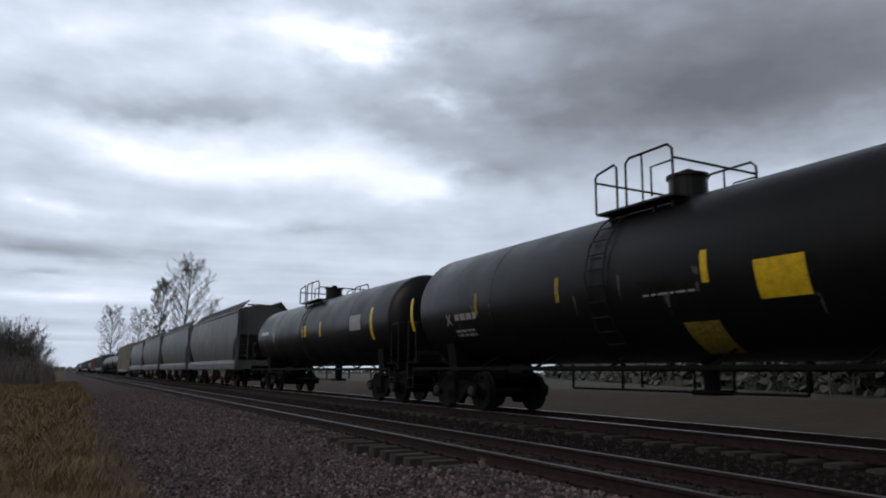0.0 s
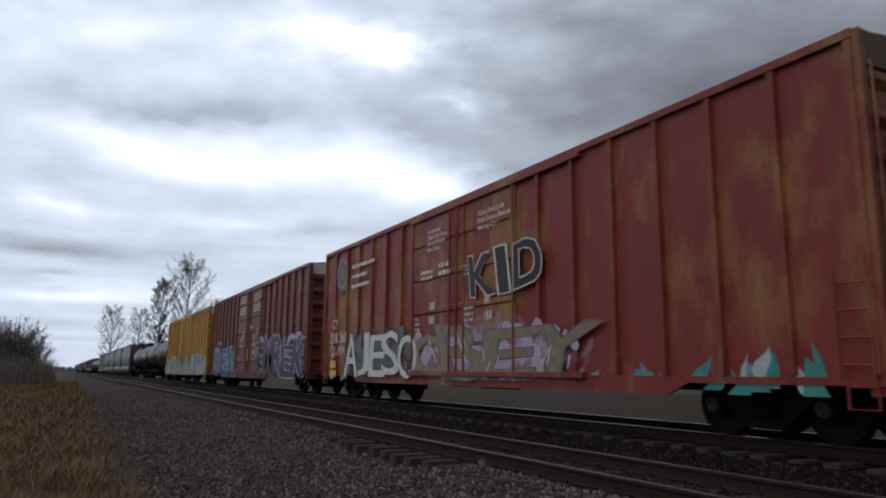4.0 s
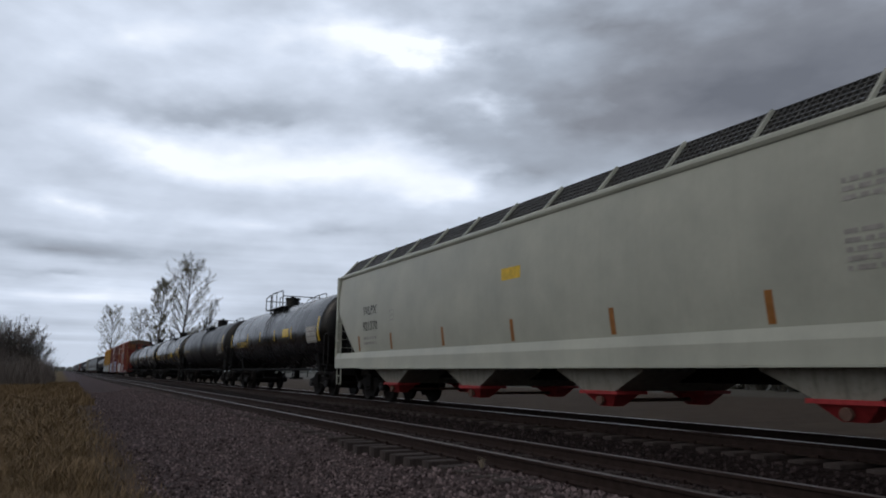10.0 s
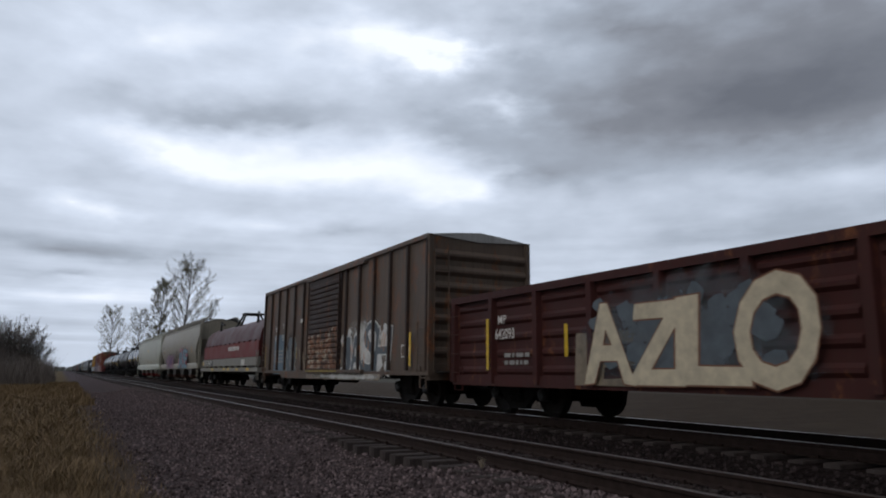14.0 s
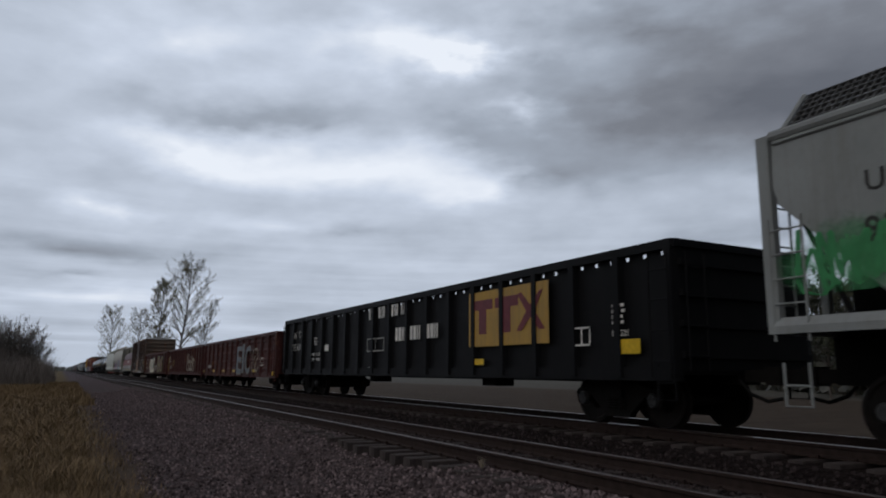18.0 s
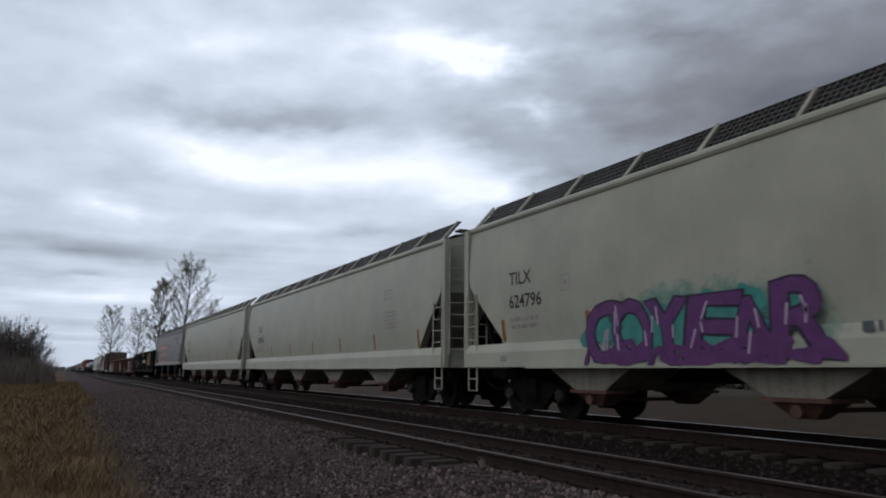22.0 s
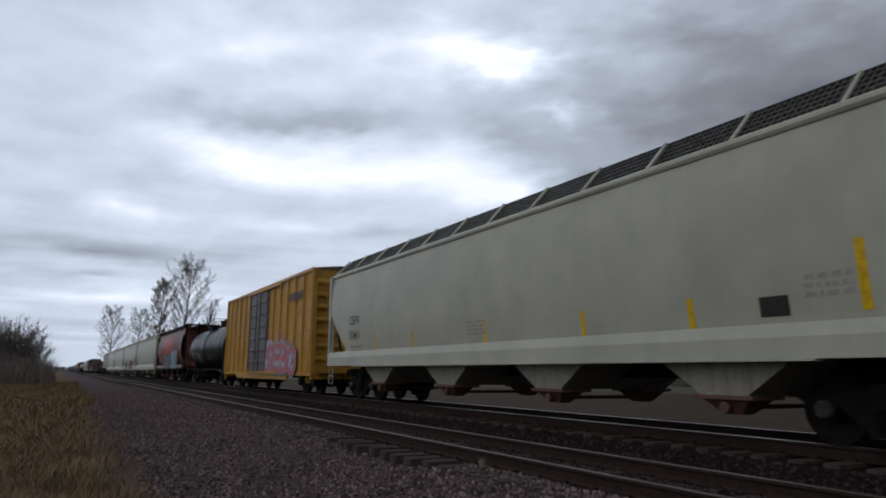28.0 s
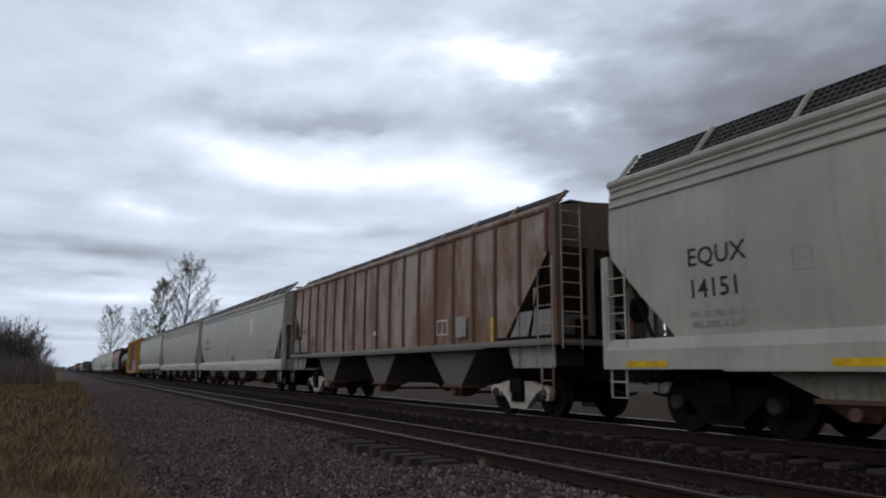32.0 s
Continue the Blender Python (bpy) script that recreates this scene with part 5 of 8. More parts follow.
def hopper_car(name, front, rear, mat, label, top=4.22, roof=4.55, bulge=0.10, half=1.55, z_low=1.50, cut=(1.4, 2.9), bays=4, ribs=0, sill=0.48, end_mat=None, truck_mat=None, walk_x=0.95, posts=True, under=None, bay_h=0.5, rail_mat=None, sill_mat=None, rim=True, steps=(), rib_mat=None, deep=0.125, fascia=None, lift=0.47, gate_mat=None, short_posts=False):
    L = front - rear
    h = L / 2
    car = thing(name, pose(XC, (front + rear) / 2, 0), label, "hopper car", "cars of the freight train")
    end_mat, rail_mat, under, sill_mat = end_mat or mat, rail_mat or mat, under or UNDER_DIRTY, sill_mat or mat
    zm = (z_low + top) / 2

    def skin(z):
        if z > top:
            return half - bulge * ((top - zm) / (top - zm)) ** 2 - (half * 0.7) * ((z - top) / (roof - top)) ** 1.2
        return half - bulge * (abs(z - zm) / (top - zm)) ** 2.2

    def reach(z):
        return h - deep + 0.005 - cut[0] * max(0.0, min(1.0, (cut[1] - z) / (cut[1] - z_low)))
    zs = [z_low + (top - z_low) * i / 10 for i in range(11)]
    line = [(-skin(z), z) for z in zs] + [(-half * 0.75, top + (roof - top) * 0.55), (-half * 0.4, roof - 0.05), (0, roof)]
    line = line + [(-x, z) for x, z in reversed(line[:-1])]
    s = Shape()
    cols = 9
    s.rings([[(x, -reach(min(z, top)) + 2 * reach(min(z, top)) * i / (cols - 1), z) for x, z in line] for i in range(cols)], closed=False, cap=False)
    part("body", s, mat, car, smooth=True)
    # roof eave moulding
    if rim:
        for sx in (-1, 1):
            e = Shape().tube([(sx * (skin(top) - 0.02), -h + 0.1, top - 0.02), (sx * (skin(top) - 0.02), h - 0.1, top - 0.02)], 0.085, 10)
            part("eave_rail", e, mat, car)
    for dz in steps:
        for sx in (-1, 1):
            st = Shape().rings([[(sx * (skin(top - dz) - 0.01), y, top - dz - 0.05), (sx * (skin(top - dz) + 0.035), y, top - dz - 0.015), (sx * (skin(top - dz) + 0.035), y, top - dz + 0.015), (sx * (skin(top - dz) - 0.01), y, top - dz + 0.05)] for y in (-h + 0.15, h - 0.15)])
            part("roof_step", st, mat, car)
    for sy in (-1, 1):
        # upright end above, slope sheet below
        e = Shape()
        zt = cut[1]
        e.face([(-skin(zt), sy * (h - deep), zt), (skin(zt), sy * (h - deep), zt), (skin(top), sy * (h - deep), top), (half * 0.4, sy * (h - deep), roof - 0.05), (0, sy * (h - deep), roof), (-half * 0.4, sy * (h - deep), roof - 0.05), (-skin(top), sy * (h - deep), top)])
        part("end_sheet", e, end_mat, car)
        sl = Shape().face([(-skin(zt), sy * (h - deep), zt), (skin(zt), sy * (h - deep), zt), (skin(z_low), sy * (h - 0.12 - cut[0] - 0.02), z_low - 0.05), (-skin(z_low), sy * (h - 0.12 - cut[0] - 0.02), z_low - 0.05)])
        part("slope_sheet", sl, end_mat, car)
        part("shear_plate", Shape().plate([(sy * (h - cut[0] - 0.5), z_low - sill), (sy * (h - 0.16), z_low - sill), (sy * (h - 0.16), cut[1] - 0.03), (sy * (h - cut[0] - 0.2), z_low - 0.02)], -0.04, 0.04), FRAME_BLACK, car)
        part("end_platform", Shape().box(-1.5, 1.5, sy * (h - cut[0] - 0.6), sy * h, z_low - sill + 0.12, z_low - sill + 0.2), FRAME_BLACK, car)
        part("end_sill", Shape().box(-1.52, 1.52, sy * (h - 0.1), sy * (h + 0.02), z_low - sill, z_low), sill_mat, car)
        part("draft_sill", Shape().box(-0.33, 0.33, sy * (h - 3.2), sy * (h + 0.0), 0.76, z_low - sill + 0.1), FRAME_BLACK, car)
        for sx in (-1, 1):
            if posts:
                pz = cut[1] if short_posts or cut[1] <= 2.2 else top
                part("corner_post", Shape().box(sx * 1.50 - 0.06, sx * 1.50 + 0.06, sy * h - 0.09, sy * h + 0.09, z_low - sill, pz), end_mat, car)
                part("end_strut", Shape().box(sx * 0.55 - 0.05, sx * 0.55 + 0.05, sy * (h - 0.1) - 0.05, sy * (h - 0.1) + 0.05, z_low, cut[1]), end_mat, car)
                part("brace", Shape().tube([(sx * 1.45, sy * (h - 1.0), z_low), (sx * 1.45, sy * (h - 0.4), cut[1] - 0.2)], 0.035, 6), FRAME_BLACK, car)
            ladder(car, sx * 1.57, sy * (h - 0.02), sy * (h - 0.5), z_low - 0.3, cut[1] - 0.25, rail_mat, 5)
            stirrup(car, sx * 1.53, sy * (h - 0.26), rail_mat)
        end_ladder(car, sy * (h + 0.09), -1.42, -0.95, z_low - 0.2, 2.4 if fascia or short_posts else top, rail_mat, 5 if short_posts else 10)
        add_coupler(car, sy * h, sy)
        add_truck(car, sy * (h - 1.95), truck_mat)
    part("brake_wheel", lathe_x([(-0.02, 0.25), (0.02, 0.28), (0.02, 0.24), (-0.02, 0.22)], 18), FRAME_BLACK, car, "", pose(0.6, -h - 0.05, 2.2, 0, 0, 90))
    part("brake_reservoir", Shape().tube([(-0.55, -h + 0.55, z_low + 0.25), (0.45, -h + 0.55, z_low + 0.25)], 0.2, 12), FRAME_BLACK, car, smooth=True)
    for sx in (-1, 1):
        lip = min(0.17, sill * 0.5)
        part("side_sill", Shape().prism([(sx * 1.49, z_low + 0.012), (sx * 1.535, z_low + 0.012), (sx * 1.595, z_low - lip), (sx * 1.595, z_low - sill), (sx * 1.49, z_low - sill)], -h + 0.02, h - 0.02), sill_mat, car)
        part("sill_flange", Shape().box(sx * 1.56 - 0.09, sx * 1.56 + 0.09, -h + 2.5, h - 2.5, z_low - sill - 0.03, z_low - sill - 0.005), sill_mat, car)
    # ribs
    if ribs:
        for k in range(ribs):
            y = -h + 0.25 + (L - 0.5) * k / (ribs - 1)
            for sx in (-1, 1):
                r = Shape()
                low = z_low
                if abs(y) > h - 0.12 - cut[0]:
                    low = z_low + (cut[1] - z_low) * (abs(y) - (h - 0.12 - cut[0])) / cut[0]
                r.rings([[(sx * (skin(low + (top - low) * i / 6) + o), y + e, low + (top - low) * i / 6) for e, o in ((-0.055, -0.01), (-0.035, 0.06), (0.035, 0.06), (0.055, -0.01))] for i in range(7)])
                part("side_post", r, rib_mat or mat, car)
    # discharge bays
    pitch = (L - 4.1) / bays
    zb = z_low - sill - 0.02
    for k in range(bays):
        y = pitch * (k + 0.5 - bays / 2)
        w = pitch * 0.265
        b = Shape()
        foot = 0.4
        b.rings([[(-1.42, y - w, zb + 0.1), (1.42, y - w, zb + 0.1), (1.42, y + w, zb + 0.1), (-1.42, y + w, zb + 0.1)],
                 [(-1.4, y - w * 0.96, zb - 0.05), (1.4, y - w * 0.96, zb - 0.05), (1.4, y + w * 0.96, zb - 0.05), (-1.4, y + w * 0.96, zb - 0.05)],
                 [(-1.36, y - foot, 0.6), (1.36, y - foot, 0.6), (1.36, y + foot, 0.6), (-1.36, y + foot, 0.6)]])
        bay = part("discharge_bay", b, under, car)
        for sx in (-1, 1):
            q = Shape().box(min(sx * 1.4, sx * 0.7), max(sx * 1.4, sx * 0.7), y - foot - 0.1, y + foot + 0.1, 0.545, 0.605)
            q.rings([[(sx * 1.34, y - foot, 0.545), (sx * 0.8, y - foot, 0.545), (sx * 0.8, y + foot, 0.545), (sx * 1.34, y + foot, 0.545)], [(sx * 1.2, y - 0.16, 0.33), (sx * 0.95, y - 0.16, 0.33), (sx * 0.95, y + 0.16, 0.33), (sx * 1.2, y + 0.16, 0.33)]])
            part("outlet_gate", q, gate_mat or OUTLET, bay)
        part("gate_shaft", Shape().tube([(-1.36, y, 0.43), (1.36, y, 0.43)], 0.035, 8).tube([(-1.38, y, 0.43), (-1.32, y, 0.43)], 0.085, 10), OUTLET, bay)
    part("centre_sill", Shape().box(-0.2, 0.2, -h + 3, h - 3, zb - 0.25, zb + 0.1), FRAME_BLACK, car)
    # roof: hatches and running boards
    part("hatch_trough", Shape().box(-0.3, 0.3, -h + 1.2, h - 1.2, roof - 0.02, roof + 0.14), mat, car)
    wl = L - 0.6
    g = grate_mesh(round(wl, 1))
    wz = roof + 0.08 if fascia else top + lift
    for sx in (-1, 1):
        part("roof_walkway", g, None, car, "open steel grating running board", pose(sx * walk_x, 0, wz) if fascia else pose(sx * (walk_x + 0.17), 0, wz - 0.15, 0, sx * 48, 0))
    nb = round(wl / 1.7)
    for k in range(nb + 1):
        y = -wl / 2 + wl * k / nb
        for sx in (-1, 1):
            br = Shape().tube([(sx * (skin(top) + 0.02), y, top + 0.02), (sx * (walk_x + 0.44), y, wz - 0.37), (sx * (walk_x + 0.02), y, wz + 0.1)], 0.04, 5)
            part("walkway_bracket", br, mat, car)
    for sy in (-1, 1):
        part("end_walkway", Shape().box(-walk_x, walk_x, sy * (h - 0.5), sy * (h - 0.2), wz - (0.03 if fascia else 0.15), wz + (0.02 if fascia else -0.1)), GRATE, car)
    if fascia:
        for sx in (-1, 1):
            part("walkway_fascia", Shape().box(sx * (walk_x + 0.28) - 0.02, sx * (walk_x + 0.28) + 0.02, -h + 0.1, h - 0.1, top - 0.02, wz + 0.03), fascia, car, "dark board along the roof edge")
            for sy in (-1, 1):
                for x in (0.5, 1.42):
                    part("canopy_post", Shape().box(sx * x - 0.05, sx * x + 0.05, sy * (h - 0.12) - 0.05, sy * (h - 0.12) + 0.05, z_low - sill, wz - 0.04), fascia, car)
        for sy in (-1, 1):
            part("end_canopy", Shape().box(-1.48, 1.48, min(sy * (h + 0.02), sy * (h - deep - 0.1)), max(sy * (h + 0.02), sy * (h - deep - 0.1)), wz - 0.06, wz - 0.01), fascia, car)
    return car, skin


OUTLET = plain("rusty_outlet_casting", (0.11, 0.062, 0.05), 0.7)
GATE_RED = plain("red_outlet_paint", (0.34, 0.035, 0.04), 0.55)


# ---------- box cars ----------
def box_car(name, front, rear, mat, label, top=4.45, low=1.0, half=1.53, posts=18, door=(0.0, 3.0), door_mat=None, roof_mat=None, end_mat=None, plug=True, horizontals=(), post_d=0.085, dips=True, corrugations=7, end_cap=None, door_ribs=6, double=False, post_mat=None):
    L = front - rear
    h = L / 2
    car = thing(name, pose(XC, (front + rear) / 2, 0), label, "box car", "cars of the freight train")
    door_mat, roof_mat, end_mat = door_mat or mat, roof_mat or mat, end_mat or mat

    def skin(z):
        return half + post_d

    def flat(z):
        return half
    for sx in (-1, 1):
        part("side_sheet", Shape().box(sx * half - 0.03 * (sx > 0), sx * half + 0.03 * (sx < 0), -h, h, low, top), mat, car)
        d0, d1 = door[0] + door[1] / 2, door[0] - door[1] / 2
        k = 0
        for i in range(posts):
            y = h - 0.06 - (L - 0.12) * i / (posts - 1)
            if d1 - 0.15 < y < d0 + 0.15:
                continue
            r = Shape().rings([[(sx * half, y - 0.055, z), (sx * (half + post_d), y - 0.045, z), (sx * (half + post_d), y + 0.045, z), (sx * half, y + 0.055, z)] for z in (low + 0.05, top - 0.12)])
            part("side_post", r, post_mat or mat, car)
        for z in horizontals:
            for a, b in ((h - 0.06, d0 + 0.15), (d1 - 0.15, -h + 0.06)):
                part("side_rib", Shape().box(sx * half, sx * (half + 0.035), min(a, b), max(a, b), z - 0.035, z + 0.035), mat, car)
        # door with its ribs, bars and tracks
        dr = part("door", Shape().box(sx * half, sx * (half + 0.05), d1, d0, low + 0.1, top - 0.22), door_mat, car, "sliding side door")
        for i in range(door_ribs):
            z = low + 0.25 + (top - low - 0.65) * (i + 0.5) / door_ribs
            part("door_rib", Shape().rings([[(sx * (half + 0.05), yy, z - 0.09), (sx * (half + 0.09), yy, z - 0.05), (sx * (half + 0.09), yy, z + 0.05), (sx * (half + 0.05), yy, z + 0.09)] for yy in (d1 + 0.06, d0 - 0.06)]), door_mat, dr)
        bars_y = [d0 - 0.04, d1 + 0.04] + ([door[0] + 0.35, door[0] - 0.35] if plug else []) + ([door[0]] if double else [])
        for yy in bars_y:
            part("locking_bar", Shape().tube([(sx * (half + 0.11), yy, low - 0.02), (sx * (half + 0.11), yy, top - 0.2)], 0.028, 6), door_mat, dr)
        part("door_track", Shape().box(sx * half, sx * (half + 0.14), d1 - 2.2, d0 + 0.2, low - 0.03, low + 0.07), mat, car)
        part("door_track", Shape().box(sx * half, sx * (half + 0.12), d1 - 2.2, d0 + 0.2, top - 0.2, top - 0.12), mat, car)
        # sill, deeper between the trucks, and eave
        si = Shape()
        si.plate([(-h, low + 0.02), (h, low + 0.02), (h, low - 0.08), (h - 2.9, low - 0.08), (h - 3.3, low - (0.26 if dips else 0.1)), (-h + 3.3, low - (0.26 if dips else 0.1)), (-h + 2.9, low - 0.08), (-h, low - 0.08)], sx * (half - 0.02), sx * (half + 0.03))
        part("side_sill", si, mat, car)
        part("eave", Shape().box(sx * half - 0.03, sx * half + 0.075 * sx + 0.0, -h, h, top - 0.1, top + 0.02) if sx < 0 else Shape().box(half - 0.03, half + 0.075, -h, h, top - 0.1, top + 0.02), mat, car)
    ro = Shape()
    ro.rings([[(-half - 0.05, y, top), (-half * 0.5, y, top + 0.1), (0, y, top + 0.17), (half * 0.5, y, top + 0.1), (half + 0.05, y, top), (0, y, top - 0.1)] for y in (-h - 0.02, h + 0.02)])
    part("roof", ro, roof_mat, car)
    rc = Shape()
    for i in range(16):
        y = -h + L * (i + 0.5) / 16
        rc.rings([[(-half, y + e, top + 0.005 + o), (0, y + e, top + 0.165 + o), (half, y + e, top + 0.005 + o)] for e, o in ((-0.05, 0), (0, 0.045), (0.05, 0))], closed=False, cap=False)
    part("roof_seams", rc, roof_mat, car)
    for sy in (-1, 1):
        e = Shape()
        e.face([(-half, sy * (h - 0.01), low), (half, sy * (h - 0.01), low), (half, sy * (h - 0.01), top), (0, sy * (h - 0.01), top + 0.16), (-half, sy * (h - 0.01), top)])
        part("end_sheet", e, end_mat, car)
        for i in range(corrugations):
            z = low + 0.3 + (top - low - 0.6) * (i + 0.5) / corrugations
            part("end_corrugation", Shape().rings([[(x, sy * (h - 0.01), z - 0.14), (x * 0.985, sy * (h + 0.07), z - 0.03), (x * 0.985, sy * (h + 0.07), z + 0.03), (x, sy * (h - 0.01), z + 0.14)] for x in (-half + 0.06, half - 0.06)]), end_mat, car)
        if end_cap:
            part("end_cap", Shape().box(-half, half, sy * (h - 0.01), sy * (h + 0.05), top - 0.42, top + 0.02), end_cap, car, "white painted top of the end wall")
        for sx in (-1, 1):
            part("corner_post", Shape().box(sx * half - 0.06, sx * half + 0.06, sy * h - 0.08, sy * h + 0.05, low - 0.08, top), mat, car)
            ladder(car, sx * (half + 0.09), sy * (h - 0.08), sy * (h - 0.5), low, low + 1.3, mat, 4)
            stirrup(car, sx * (half + 0.02), sy * (h - 0.28), mat)
        end_ladder(car, sy * (h + 0.12), -half + 0.08, -half + 0.5, low, top - 0.4 if sy < 0 else low + 1.3, end_mat, 8 if sy < 0 else 4)
        part("end_sill", Shape().box(-half, half, sy * (h - 0.2), sy * (h + 0.04), low - 0.2, low), end_mat, car)
        part("crossover_platform", Shape().box(-half + 0.2, half - 0.2, sy * (h + 0.02), sy * (h + 0.32), low + 0.0, low + 0.03), GRATE, car)
        add_coupler(car, sy * (h + 0.05), sy)
        add_truck(car, sy * (h - 2.0))
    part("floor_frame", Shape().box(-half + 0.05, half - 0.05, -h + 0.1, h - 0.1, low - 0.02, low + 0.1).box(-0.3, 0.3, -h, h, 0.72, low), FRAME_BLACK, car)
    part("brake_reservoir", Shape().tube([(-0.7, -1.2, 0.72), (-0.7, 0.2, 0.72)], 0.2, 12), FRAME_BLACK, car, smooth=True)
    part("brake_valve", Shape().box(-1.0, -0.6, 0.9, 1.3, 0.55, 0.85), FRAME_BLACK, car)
    return car, skin, flat


# ---------- gondolas ----------
def gondola(name, front, rear, mat, label, top=2.95, low=1.05, half=1.5, posts=14, truck_mat=None, side_rows=0, slots=False):
    L = front - rear
    h = L / 2
    car = thing(name, pose(XC, (front + rear) / 2, 0), label, "gondola car", "cars of the freight train")

    def skin(z):
        return half + 0.02

    for sx in (-1, 1):
        part("side_sheet", Shape().box(sx * half - 0.015, sx * half + 0.015, -h, h, low, top - (0.1 if slots else 0)), mat, car)
        if slots:
            # tabs under the top chord leave a row of small openings
            for i in range((posts - 1) * 3):
                y = h - 0.08 - (L - 0.16) * (i + 0.0) / ((posts - 1) * 3)
                part("chord_tab", Shape().box(sx * half - 0.012, sx * half + 0.012, y - 0.155, y + 0.155, top - 0.11, top), mat, car)
        part("top_chord", Shape().box(sx * (half + 0.03) - 0.09, sx * (half + 0.03) + 0.09, -h, h, top - 0.02, top + 0.13), mat, car)
        part("side_sill", Shape().box(sx * (half + 0.02) - 0.06, sx * (half + 0.02) + 0.06, -h, h, low - 0.16, low + 0.06), mat, car)
        for i in range(posts):
            y = h - 0.08 - (L - 0.16) * i / (posts - 1)
            part("side_post", Shape().rings([[(sx * half, y - 0.1, z), (sx * (half + d), y - 0.07, z), (sx * (half + d), y + 0.07, z), (sx * half, y + 0.1, z)] for z, d in ((low - 0.1, 0.13), (top, 0.13))]), mat, car)
        for r in range(side_rows):
            z = low + (top - low) * (r + 0.5) / side_rows
            for i in range(posts - 1):
                y = h - 0.08 - (L - 0.16) * (i + 0.5) / (posts - 1)
                w = (L - 0.16) / (posts - 1) / 2 - 0.16
                part("side_corrugation", Shape().rings([[(sx * half, y + e, z - 0.11), (sx * (half + 0.06), y + e, z - 0.03), (sx * (half + 0.06), y + e, z + 0.03), (sx * half, y + e, z + 0.11)] for e in (-w, w)]), mat, car)
    for sy in (-1, 1):
        part("end_sheet", Shape().box(-half, half, sy * h - 0.02, sy * h + 0.02, low, top), mat, car)
        part("end_chord", Shape().box(-half - 0.1, half + 0.1, sy * h - 0.07, sy * h + 0.07, top, top + 0.12), mat, car)
        for i in range(4):
            z = low + (top - low) * (i + 0.5) / 4
            part("end_rib", Shape().box(-half, half, sy * h, sy * (h + 0.09), z - 0.05, z + 0.05), mat, car)
        for sx in (-1, 1):
            ladder(car, sx * (half + 0.17), sy * (h - 0.05), sy * (h - 0.45), low - 0.1, top - 0.1, mat, 4)
            stirrup(car, sx * (half + 0.06), sy * (h - 0.25), mat)
        end_ladder(car, sy * (h + 0.13), -half + 0.06, -half + 0.46, low, top - 0.1, mat, 4)
        add_coupler(car, sy * h, sy)
        add_truck(car, sy * (h - 1.95), truck_mat)
    part("floor", Shape().box(-half, half, -h, h, low - 0.06, low + 0.02).box(-0.25, 0.25, -h, h, 0.74, low), FRAME_BLACK, car)
    for y in (-h * 0.4, h * 0.25):
        part("brake_gear", Shape().box(-0.9, -0.4, y - 0.3, y + 0.3, 0.6, 0.95), FRAME_BLACK, car)
    return car, skin


